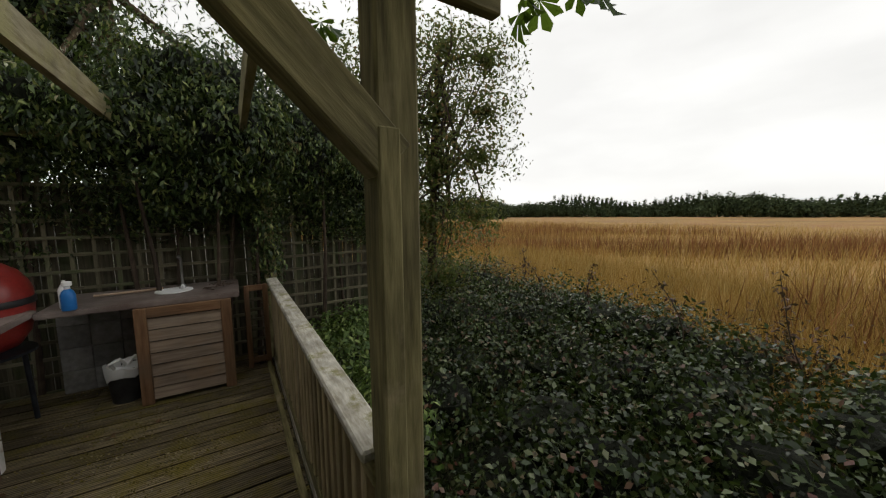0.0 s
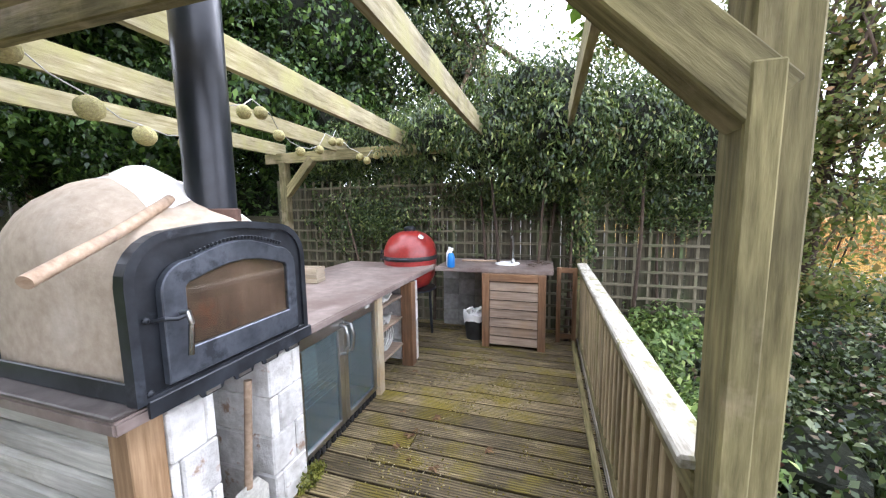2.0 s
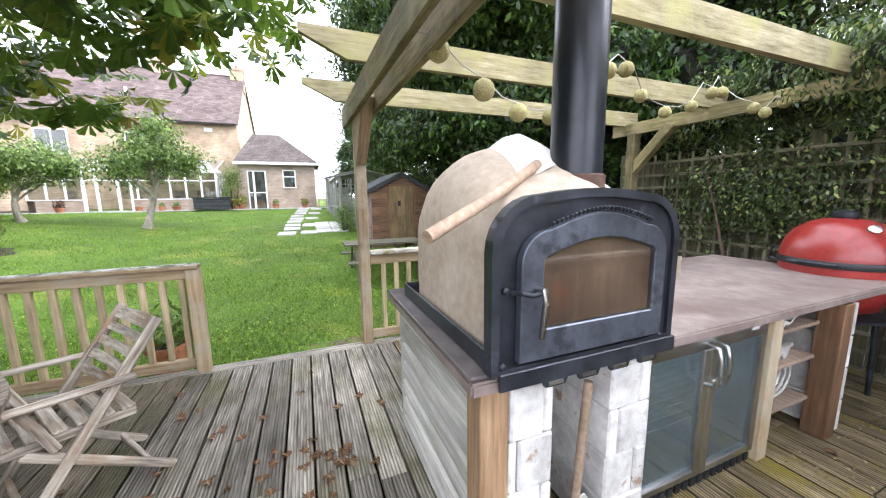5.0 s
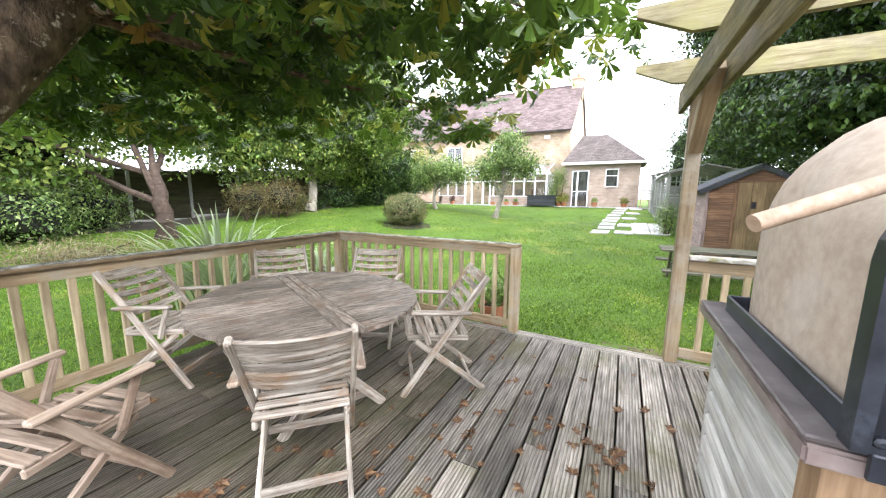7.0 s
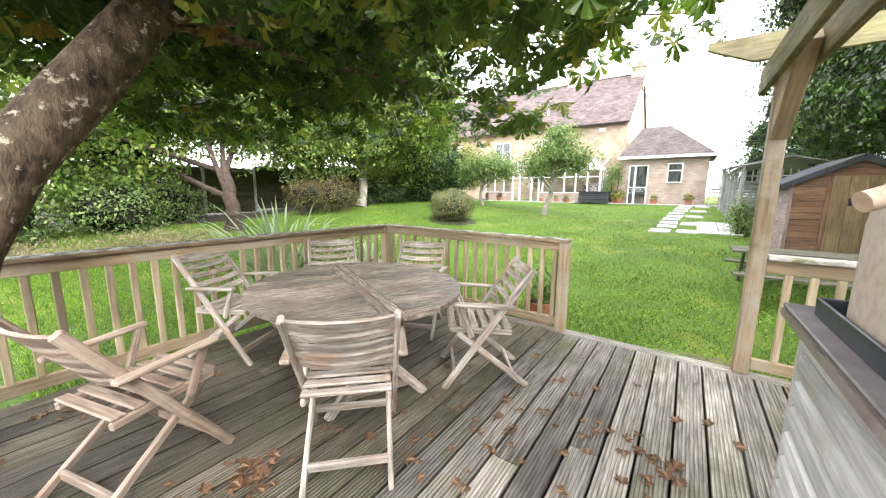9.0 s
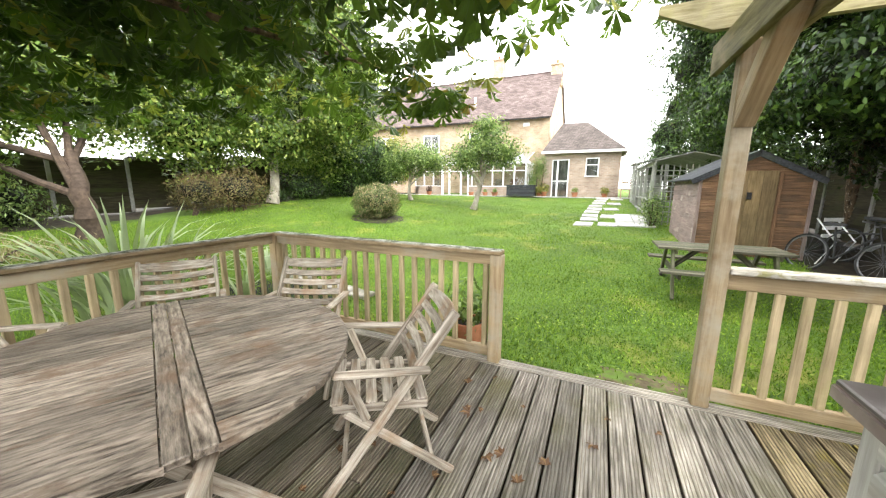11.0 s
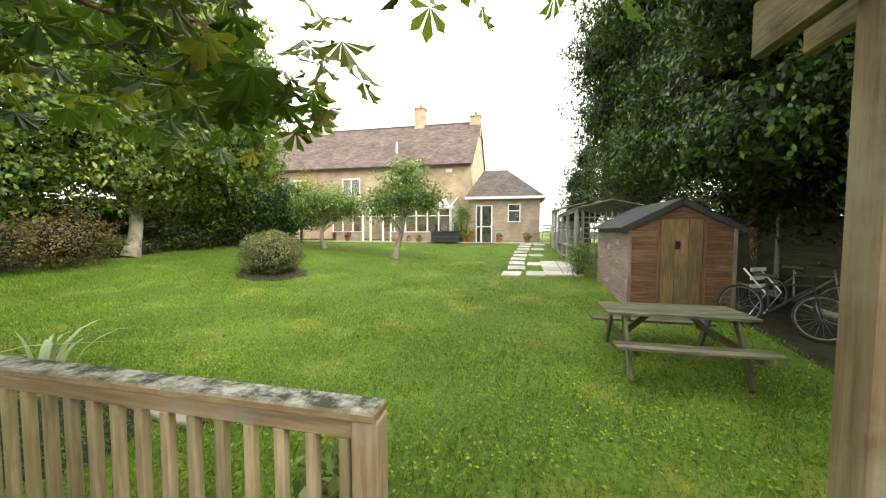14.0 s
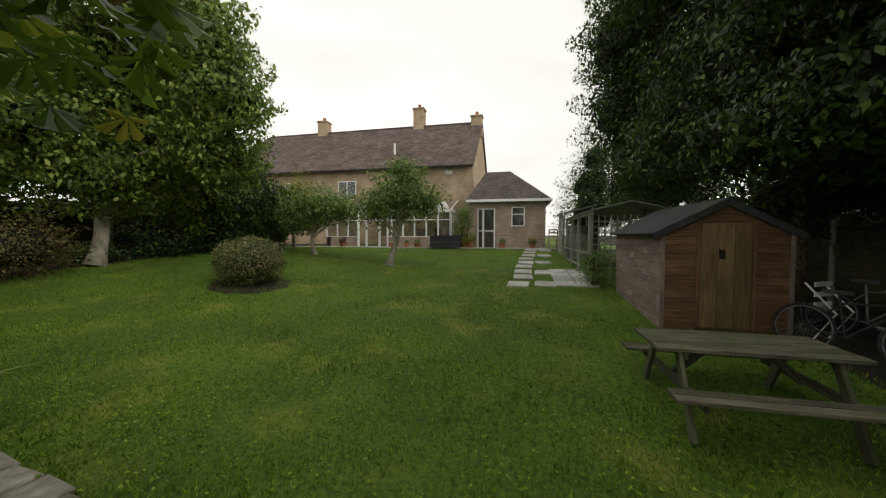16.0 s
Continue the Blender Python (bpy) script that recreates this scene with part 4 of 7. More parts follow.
for a, b in (((-2.45, OY0 - 0.005, 0.985), (-1.42, OY0 - 0.005, 0.985)), ((-2.45, OY1 + 0.005, 0.985), (-1.42, OY1 + 0.005, 0.985)), ((-2.45, OY0, 0.985), (-2.45, OY1, 0.985))):
    beam("base_strap", a, b, 0.012, 0.075, IRON, oven)
lip = thing("oven_sill", "black iron drip sill with slots below the oven door", "sill")
box("sill", (-1.40, OY0 - 0.01, 0.945), (-1.315, OY1 + 0.01, 0.957), IRON, lip, long="y")
edge = [(OY0 - 0.01, 0.953), (OY0 - 0.01, 0.897)]
for k in range(4):
    y = OY0 + 0.17 + k * 0.15
    edge += [(y - 0.01, 0.897), (y, 0.874), (y + 0.085, 0.874), (y + 0.095, 0.897)]
edge += [(OY1 + 0.01, 0.897), (OY1 + 0.01, 0.953)]
part("sill_front", prism_bm(edge, 0.012, "x"), IRON, lip, m=Matrix.Translation((-1.327, 0, 0)))
for k in range(4):
    y = OY0 + 0.182 + k * 0.15
    box("slot", (-1.3165, y, 0.880), (-1.312, y + 0.062, 0.893), STEEL, lip, bevel=0)
# door: a frame round a glazed opening
D0, D1 = 0.795, 1.44
outer = arch(D0, D1, 0.99, 1.42, 0.11, 0.05)
inner = arch(D0 + 0.085, D1 - 0.06, 1.095, 1.34, 0.03, 0.045)
bmd = bmesh.new()
va = [bmd.verts.new((0, a, b)) for a, b in outer]
vb = [bmd.verts.new((0, a, b)) for a, b in inner]
vc = [bmd.verts.new((0.03, a, b)) for a, b in outer]
vd = [bmd.verts.new((0.03, a, b)) for a, b in inner]
n1 = len(outer)
for k in range(n1):
    q = (k + 1) % n1
    for f in ((va[k], va[q], vc[q], vc[k]), (vb[q], vb[k], vd[k], vd[q]), (vc[k], vc[q], vd[q], vd[k]), (va[q], va[k], vb[k], vb[q])):
        bmd.faces.new(f)
bmesh.ops.bevel(bmd, geom=[e for e in bmd.edges if abs(e.verts[0].co.x - 0.03) < 1e-5 and abs(e.verts[1].co.x - 0.03) < 1e-5 and len(e.link_faces) == 2 and e.link_faces[0].normal.x * e.link_faces[1].normal.x < 0.5], offset=0.004, segments=1, affect="EDGES")
odoor = part("door", bmd, IRON_DOOR, oven, "blued steel door", m=Matrix.Translation((-1.415, 0, 0)))
# No cavity: a flat card behind the glass carries the oven's inside as colour.
part("inner_plate", prism_bm(inner, 0.004, "x"), OVEN_CARD, odoor, "flat card coloured as the sooted brick oven interior", m=Matrix.Translation((-1.409, 0, 0)))
og = part("glass", prism_bm(inner, 0.004, "x"), OVEN_GLASS, odoor, m=Matrix.Translation((-1.396, 0, 0)))
og.visible_shadow = False
tube("handle", [(-1.385, 0.85, 1.235), (-1.345, 0.85, 1.24), (-1.34, 0.853, 1.20), (-1.345, 0.845, 1.085)], [0.008, 0.009, 0.0105, 0.0105], STEEL, odoor, "steel handle")
tube("latch", [(-1.40, 0.77, 1.225), (-1.365, 0.785, 1.232), (-1.36, 0.82, 1.222), (-1.35, 0.85, 1.23)], 0.008, IRON, odoor)
for y, z in ((0.755, 1.23), (1.47, 0.97), (0.745, 0.98)):
    part("bolt", lathe_bm([(0.012, 0), (0.012, 0.006), (0.006, 0.012)], 8), IRON, oven, m=pose(-1.414, y, z, 0, 90, 0), smooth=True)
for k in range(26):
    u = k / 25
    y = D0 + 0.11 + (D1 - D0 - 0.21) * u
    tube_z = 1.437 + 0.045 * math.sin(math.pi * u)
    part("rope_bead", lathe_bm([(0.004, -0.008), (0.006, 0), (0.004, 0.008)], 5), IRON, odoor, m=pose(-1.384, y, tube_z, 0, 35, 0))
# flue
part("flue_collar", lathe_bm([(0.112, 0), (0.112, 0.07), (0.106, 0.075)], 28), RUST, oven, "rusty collar", m=Matrix.Translation((-1.625, 1.205, 1.53)), smooth=True)
part("flue", lathe_bm([(0.10, 0), (0.10, 2.6), (0.095, 2.6)], 32), FLUE, oven, "tall black flue pipe", m=Matrix.Translation((-1.625, 1.205, 1.58)), smooth=True)
peel = thing("oven_peel_pole", "smooth wooden pole leaning across the oven dome", "pole")
tube("pole", [(-1.325, 0.475, 1.415), (-1.45, 0.75, 1.52), (-1.57, 1.02, 1.645)], [0.020, 0.020, 0.020], HANDLE_WOOD, peel, sides=14)
shovel = thing("oven_shovel", "long wooden handled shovel leaning in the bay", "shovel")
tube("handle", [(-1.39, 1.16, 0.80), (-1.37, 1.10, 0.30)], [0.018, 0.018], HANDLE_WOOD, shovel, sides=12)
bm = prism_bm([(-0.10, -0.30), (0.10, -0.30), (0.115, -0.06), (0.06, 0.02), (-0.06, 0.02), (-0.115, -0.06)], 0.006, "x")
part("blade", bm, CLADDING, shovel, "flat pale worn blade", m=pose(-1.37, 1.09, 0.30, 0, -3, 0))
moss = crown("moss_clump", [(-1.36, 1.50, 0.03, 0.05, 0.10, 0.06)], 700, 0.025, LEAF_YELLOW, None, 3, 0.0)
tagged(moss, "bright green moss clump at the counter foot", "moss", "", "stuff")

# red kamado grill set in the worktop
egg = thing("kamado_grill", "glossy red ceramic egg grill set into the counter", "grill", Matrix.Translation((-1.70, 3.93, 0.0)) @ Matrix.Diagonal((1.16, 1.16, 1.0, 1.0)))
part("lower_bowl", lathe_bm([(0.12, 0.62), (0.20, 0.66), (0.255, 0.76), (0.28, 0.90), (0.285, 0.985)], 36), RED_GLAZE, egg, smooth=True)
part("band", lathe_bm([(0.29, 0.985), (0.294, 0.99), (0.294, 1.03), (0.29, 1.035)], 36), BLACK_PLASTIC, egg, smooth=True)
part("lid", lathe_bm([(0.285, 1.035), (0.283, 1.09), (0.262, 1.17), (0.225, 1.24), (0.165, 1.295), (0.10, 1.325), (0.05, 1.333)], 36), RED_GLAZE, egg, smooth=True)
part("vent_cap", lathe_bm([(0.06, 1.33), (0.065, 1.345), (0.06, 1.375), (0.03, 1.39)], 18), IRON, egg, smooth=True)
part("thermometer", lathe_bm([(0.03, 0), (0.03, 0.015), (0.02, 0.02)], 14), STEEL, egg, m=pose(0.17, -0.12, 1.265, 45, 40, 0), smooth=True)
tube("handle", [(-0.12, -0.29, 1.0), (-0.11, -0.34, 1.02), (0.11, -0.34, 1.02), (0.12, -0.29, 1.0)], 0.012, IRON, egg)
tube("hinge", [(-0.30, 0.0, 0.95), (-0.37, 0.02, 0.97), (-0.36, 0.03, 1.07), (-0.30, 0.0, 1.06)], 0.012, IRON, egg)
part("stand", lathe_bm([(0.13, 0.60), (0.27, 0.60), (0.27, 0.62), (0.12, 0.625)], 24), IRON, egg)
for k in range(3):
    a = k * math.tau / 3 + 0.4
    tube("leg", [(0.2 * math.cos(a), 0.2 * math.sin(a), 0.61), (0.22 * math.cos(a), 0.22 * math.sin(a), 0.0)], 0.015, IRON, egg)
spray = thing("spray_bottle", "blue and white cleaning spray bottle", "bottle", pose(-1.14, 3.82, 0.912, 0, 0, 20))
part("body", lathe_bm([(0.042, 0), (0.045, 0.01), (0.045, 0.12), (0.035, 0.15), (0.016, 0.17)], 18), BLUE_PLASTIC, spray, smooth=True)
part("trigger_head", lathe_bm([(0.018, 0.165), (0.018, 0.19), (0.03, 0.195), (0.03, 0.225), (0.01, 0.23)], 12), WHITE_PLASTIC, spray, "white spray head", smooth=True)
bottle2 = thing("plastic_bottle", "small white plastic bottle on the worktop", "bottle", pose(-1.19, 3.93, 0.912))
part("body", lathe_bm([(0.035, 0), (0.037, 0.01), (0.037, 0.15), (0.02, 0.19), (0.012, 0.20), (0.012, 0.225)], 16), WHITE_PLASTIC, bottle2, smooth=True)

# sink cabinet
sink_cab = thing("sink_cabinet", "brown timber cabinet with horizontal slats", "cabinet")
# Solid box; the dark behind the slats is painted on as its colour.
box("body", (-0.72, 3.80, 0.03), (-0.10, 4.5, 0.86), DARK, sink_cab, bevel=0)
for x in (-0.76, -0.14):
    box("stile", (x, 3.755, 0.0), (x + 0.085, 3.82, 0.86), BROWN_WOOD, sink_cab, long="z")
box("top_rail", (-0.675, 3.758, 0.775), (-0.14, 3.815, 0.86), BROWN_WOOD, sink_cab)
for k in range(7):
    z0 = 0.035 + k * 0.105
    bm = prism_bm([(0.0, 0.0), (-0.02, 0.004), (-0.008, 0.098), (0.0, 0.098)], 0.533, "x")
    part("slat", bm, SLAT_WOOD, sink_cab, m=pose(-0.674, 3.79, z0))
for x in (-0.745, -0.085):
    for k in range(6):
        box("side_board", (x, 3.83, 0.03 + k * 0.137), (x + 0.02, 4.5, 0.16 + k * 0.137), BROWN_WOOD, sink_cab, long="y")
sink = thing("sink", "small white sink with a slim chrome tap", "sink", pose(-0.52, 4.18, 0.911))
part("basin_rim", lathe_bm([(0.13, 0), (0.15, 0.004), (0.15, 0.014), (0.13, 0.016), (0.10, 0.004)], 24), WHITE_PLASTIC, sink, smooth=True)
tube("tap", [(0.06, 0.10, 0.0), (0.06, 0.10, 0.30), (0.055, 0.07, 0.335), (0.05, 0.02, 0.33)], 0.011, STEEL, sink, "chrome tap")
part("tap_base", lathe_bm([(0.03, 0), (0.03, 0.03), (0.014, 0.05)], 14), STEEL, sink, m=Matrix.Translation((0.06, 0.10, 0)), smooth=True)
stick = thing("wooden_stick", "thin pale wooden stick lying on the worktop", "stick")
tube("shaft", [(-1.10, 4.22, 0.935), (-0.62, 4.30, 0.93)], 0.012, HANDLE_WOOD, stick)
twigs = thing("twig_pile", "small heap of dry twigs on the worktop", "twigs")
rt = random.Random(5)
for k in range(9):
    a = rt.uniform(0, math.tau)
    c = Vector((-0.17 + rt.uniform(-0.07, 0.07), 4.05 + rt.uniform(-0.08, 0.08), 0.918 + rt.uniform(0, 0.03)))
    d = Vector((math.cos(a), math.sin(a), rt.uniform(0.0, 0.3))) * rt.uniform(0.05, 0.13)
    tube("twig", [c - d * 0.5 + Vector((0, 0, abs(d.z))), c + Vector((0, 0, abs(d.z))), c + d], 0.004, TWIG, twigs, sides=5)
back_wall = thing("wall_low", "low grey block wall under the worktop", "wall", None, "", "structure")
for k in range(4):
    for j in range(3):
        box("block", (-1.42 + j * 0.22, 4.42, 0.002 + k * 0.215), (-1.205 + j * 0.22, 4.52, 0.213 + k * 0.215), GREY_BLOCK, back_wall, bevel=0.005)
binn = thing("bin", "dark bucket with a crumpled white liner bag", "bin", pose(-0.90, 4.02, 0.0, 0, 0, 20))
part("bucket", lathe_bm([(0.105, 0), (0.13, 0.30), (0.137, 0.305), (0.137, 0.315), (0.125, 0.31), (0.10, 0.02)], 22), BLACK_PLASTIC, binn, smooth=True)
bm = bmesh.new()
rings = []
rr = random.Random(2)
for r, z in ((0.128, 0.22), (0.145, 0.27), (0.15, 0.33), (0.13, 0.345), (0.118, 0.30), (0.10, 0.2)):
    rings.append([bm.verts.new(((r + rr.uniform(-0.012, 0.012)) * math.cos(k * math.tau / 20), (r + rr.uniform(-0.012, 0.012)) * math.sin(k * math.tau / 20), z + rr.uniform(-0.03, 0.03))) for k in range(20)])
for a, b in zip(rings, rings[1:]):
    for k in range(20):
        bm.faces.new((a[k], a[(k + 1) % 20], b[(k + 1) % 20], b[k]))
part("liner", bm, WHITE_PLASTIC, binn, "crumpled white bag", smooth=True)
for s in (-1, 1):
    tube("bag_handle", [(s * 0.08, -0.10, 0.33), (s * 0.11, -0.15, 0.40), (s * 0.05, -0.16, 0.43), (s * 0.01, -0.12, 0.36)], 0.014, WHITE_PLASTIC, binn)
hose = thing("hose_coil", "coil of pale hose on the shelf", "hose")
for k in range(4):
    tube("loop", [(-1.50 - k * 0.02, 2.80 + (0.15 - k * 0.01) * math.cos(a * math.tau / 16), 0.39 + 0.12 * math.sin(a * math.tau / 16)) for a in range(17)], 0.008, CORD, hose, sides=6)
cloth = thing("folded_cloths", "crumpled pale cloths stacked on the shelf", "cloth")
for k, z in enumerate((0.55, 0.76)):
    bm = bmesh.new()
    bmesh.ops.create_grid(bm, x_segments=12, y_segments=12, size=0.16)
    for v in bm.verts:
        v.co.z = 0.035 * math.sin(v.co.x * 31 + k) * math.cos(v.co.y * 27) + 0.02
    bmesh.ops.solidify(bm, geom=bm.faces[:], thickness=0.02)
    part("cloth", bm, CORD, cloth, m=pose(-1.64, 2.80, z - 0.01, 0, 0, 12), smooth=True)
gate = thing("lattice_panel", "small brown lattice panel beside the railing", "panel")
for x in (0.06, 0.235):
    box("stile", (x, 4.10, 0.0), (x + 0.05, 4.15, 0.90), BROWN_WOOD, gate, long="z")
for z in (0.05, 0.84):
    box("rail", (0.11, 4.105, z), (0.235, 4.145, z + 0.06), BROWN_WOOD, gate)
for k in range(6):
    box("lattice_bar", (0.11, 4.118, 0.18 + k * 0.11), (0.235, 4.132, 0.21 + k * 0.11), TRELLIS, gate)

# ---- table and folding chairs ----
TABLE_TURN = 65.0
table = thing("garden_table", "oval slatted teak table, silvered and stained", "table", pose(-2.06, -1.77, 0.0, 0, 0, TABLE_TURN))
TA, TB = 0.83, 0.76
n_sl = 14
w_sl = 2 * TA / n_sl
for k in range(n_sl):
    x0, x1 = -TA + k * w_sl + 0.0028, -TA + (k + 1) * w_sl - 0.0028
    pts = []
    for j in range(5):
        x = x0 + (x1 - x0) * j / 4
        pts.append((x, TB * math.sqrt(max(0.0, 1 - (x / TA) ** 2))))
    for s in (1, -1):
        out = [(0.072, -x1), (0.072, -x0)] + [(y + 0.0, -x) for x, y in pts]
        bm = prism_bm([(a, b) for a, b in out], 0.028, "z")
        part("slat", bm, TEAK_TOP, table, m=pose(0, 0, 0.712, 0, 0, 90 if s > 0 else 270) if s > 0 else pose(0, 0, 0.712, 0, 0, 90) @ Matrix.Diagonal((-1, 1, 1, 1)))
for s in (-1, 1):
    box("cross_board", (-TA * 0.995, s * 0.034 - 0.032, 0.714), (TA * 0.995, s * 0.034 + 0.032, 0.743), TEAK_TOP, table)
for x in (-0.42, 0.42):
    box("batten", (x - 0.03, -0.6, 0.675), (x + 0.03, 0.6, 0.712), TEAK, table, long="y")
for sx in (-1, 1):
    for sy in (-1, 1):
        beam("leg", (sx * 0.46, sy * 0.34, 0.0), (sx * 0.36, -sy * 0.30, 0.69), 0.035, 0.06, TEAK, table)
    beam("stretcher", (sx * 0.43, -0.26, 0.10), (sx * 0.43, 0.26, 0.10), 0.03, 0.05, TEAK, table)
beam("stretcher", (-0.41, 0, 0.33), (0.41, 0, 0.33), 0.03, 0.05, TEAK, table)
for sx in (-1, 1):
    beam("strut", (sx * 0.10, 0.05, 0.69), (sx * 0.40, 0.05, 0.36), 0.025, 0.045, TEAK, table)


def folding_chair(m, wood=TEAK, label="silvered teak folding chair with slatted back and arms"):
    """A folding teak armchair with a slatted back and seat, facing its own +y."""
    c = thing("folding_chair", label, "chair", m, "chairs round the table")
    for s in (-1, 1):
        x = s * 0.245
        # back upright that runs down to the front foot
        beam("back_upright", (x, -0.33, 0.90), (x, 0.30, 0.0), 0.028, 0.05, wood, c, bevel=0.01)
        beam("seat_leg", (s * 0.205, 0.20, 0.42), (s * 0.205, -0.33, 0.0), 0.026, 0.046, wood, c, bevel=0.01)
        beam("seat_rail", (s * 0.205, -0.20, 0.42), (s * 0.205, 0.26, 0.445), 0.026, 0.042, wood, c, bevel=0.008)
        arm = beam("armrest", (s * 0.275, -0.20, 0.635), (s * 0.285, 0.24, 0.66), 0.05, 0.026, wood, c, bevel=0.01)
        beam("arm_support", (s * 0.262, 0.19, 0.645), (s * 0.25, 0.10, 0.40), 0.024, 0.04, wood, c, bevel=0.006)
    for k in range(6):
        y = -0.17 + k * 0.082
        beam("seat_slat", (-0.218, y, 0.452 + 0.004 * k), (0.218, y, 0.452 + 0.004 * k), 0.056, 0.016, wood, c)
    beam("front_stretcher", (-0.23, 0.22, 0.115), (0.23, 0.22, 0.115), 0.024, 0.045, wood, c)
    beam("rear_stretcher", (-0.2, -0.22, 0.09), (0.2, -0.22, 0.09), 0.024, 0.045, wood, c)
    for k in range(5):
        u = 0.05 + k * 0.082
        a, b = Vector((0, -0.33, 0.90)), Vector((0, 0.30, 0.0))
        p = a + (b - a).normalized() * u
        n = 8
        bm = bmesh.new()
        h = 0.046 if k else 0.062
        up = (a - b).normalized()
        fw = Vector((0, -up.z, up.y))
        lo = []
        for j in range(n + 1):
            x = -0.232 + 0.464 * j / n
            bow = 0.035 * (1 - (x / 0.232) ** 2)
            top_bow = 0.018 * (1 - (x / 0.232) ** 2) if k == 0 else 0.0
            q = p - Vector((0, 0.8, 0.6)) * bow + Vector((x, 0, 0))
            lo.append([bm.verts.new(q + up * (h / 2 + top_bow) + fw * 0.008), bm.verts.new(q + up * (h / 2 + top_bow) - fw * 0.008), bm.verts.new(q - up * h / 2 - fw * 0.008), bm.verts.new(q - up * h / 2 + fw * 0.008)])
        for r0, r1 in zip(lo, lo[1:]):
            for j in range(4):
                bm.faces.new((r0[j], r0[(j + 1) % 4], r1[(j + 1) % 4], r1[j]))
        bm.faces.new(lo[0][::-1])
        bm.faces.new(lo[-1])
        part("back_slat", bm, wood, c)
    return c


chair = folding_chair(pose(-1.62, -1.12, 0.0, 0, 0, 128))


def chair_at(bx, by, fx, fy):
    """A chair whose back's top stands over (bx, by) and which faces the way (fx, fy)."""
    f = Vector((fx, fy)).normalized()
    return pose(bx + f.x * 0.33, by + f.y * 0.33, 0.0, 0, 0, math.degrees(math.atan2(-f.x, f.y)))


chair.matrix_basis = chair_at(-1.27, -0.95, -0.69, -0.72)
for bx, by, fx, fy in ((-2.86, -0.76, 0.60, -0.80), (-3.36, -2.16, 0.92, 0.40), (-2.80, -3.07, 0.55, 0.83), (-1.55, -3.26, -0.45, 0.9)):
    copy_thing(chair, chair_at(bx, by, fx, fy))
folding_chair(chair_at(-0.45, -1.85, -0.965, -0.27), TEAK_BROWN, "browner, less weathered teak folding chair with arms")

# ---- shed ----
SX0, SX1, SY0, SY1 = -12.75, -10.15, 1.86, 3.68
SZ = gz(-11, 2.6) - 0.02
shed = thing("shed", "small brown timber garden shed with a felt roof", "shed")
EZ, RZ = 1.72, 2.20
# Solid near-black filler behind the boards, painted dark in place of a room.
box("inside", (SX0 + 0.03, SY0 + 0.03, SZ - 0.2), (SX1 - 0.03, SY1 - 0.03, EZ), DARK, shed, bevel=0)
nb = 13
for k in range(nb):
    z0 = SZ - 0.15 + k * (EZ - SZ + 0.15) / nb
    z1 = z0 + (EZ - SZ + 0.15) / nb
    for y, s in ((SY0, -1), (SY1, 1)):
        bm = prism_bm([(0, 0), (s * 0.018, 0.004), (s * 0.006, z1 - z0), (0, z1 - z0)], SX1 - SX0, "x")
        part("board", bm, SHED_SIDE if s < 0 else SHED_WOOD, shed, m=pose(SX0, y, z0))
ng = 18
for k in range(ng):
    z0 = SZ - 0.15 + k * 0.125
    if z0 > RZ - 0.1:
        break
    cut = max(0.0, z0 + 0.06 - EZ) / (RZ - EZ) * (SY1 - SY0) / 2
    bm = prism_bm([(0, 0), (0.018, 0.004), (0.006, 0.125), (0, 0.125)], SY1 - SY0 - 2 * cut, "x")
    part("board", bm, SHED_WOOD, shed, m=pose(SX1, SY1 - cut, z0, 0, 0, -90))
for k in range(3):
    box("door_board", (SX1 + 0.02, 2.42 + k * 0.235, SZ + 0.02), (SX1 + 0.04, 2.65 + k * 0.235, 1.84), SHED_DOOR, shed, long="z")
for y in (2.36, 3.13):
    box("door_trim", (SX1 + 0.018, y, SZ), (SX1 + 0.045, y + 0.055, 1.82), SHED_WOOD, shed, long="z")
box("latch", (SX1 + 0.04, 2.66, 1.28), (SX1 + 0.06, 2.74, 1.42), BLACK_PLASTIC, shed)
for y in (SY0, SY1 - 0.04):
    box("corner_strip", (SX1 + 0.012, y - 0.01, SZ - 0.15), (SX1 + 0.035, y + 0.05, EZ), SHED_SIDE, shed, long="z")
for s in (-1, 1):
    ym = (SY0 + SY1) / 2
    ye = SY0 - 0.14 if s < 0 else SY1 + 0.14
    ze = EZ - (RZ - EZ) * 0.14 / ((SY1 - SY0) / 2)
    m, n = along((SX0 - 0.1, (ym + ye) / 2, (RZ + ze) / 2 + 0.03), (SX1 + 0.07, (ym + ye) / 2, (RZ + ze) / 2 + 0.03), (0, s * (RZ - ze), abs(ye - ym)))
    place("roof_panel", box_mesh((n, math.hypot(ye - ym, RZ - ze) + 0.02, 0.035), FELT, 0.006), m, shed)
    beam("barge_board", (SX1 + 0.06, ye, ze - 0.03), (SX1 + 0.06, ym, RZ - 0.03), 0.02, 0.09, FELT, shed)

# ---- picnic table ----
PZ = gz(-7.75, 1.7)
picnic = thing("picnic_table", "weathered green-grey picnic table with attached benches", "picnic table", pose(-7.80, 1.70, PZ - 0.02, 0, 0, 0))
for k in range(5):
    box("top_board", (-0.36 + k * 0.147, -0.83, 0.70), (-0.22 + k * 0.147, 0.83, 0.735), PICNIC, picnic, long="y")
for s in (-1, 1):
    for k in range(2):
        x = s * 0.68 + (k - 0.5) * 0.125
        box("bench_board", (x - 0.058, -0.83, 0.40), (x + 0.058, 0.83, 0.435), PICNIC, picnic, long="y")
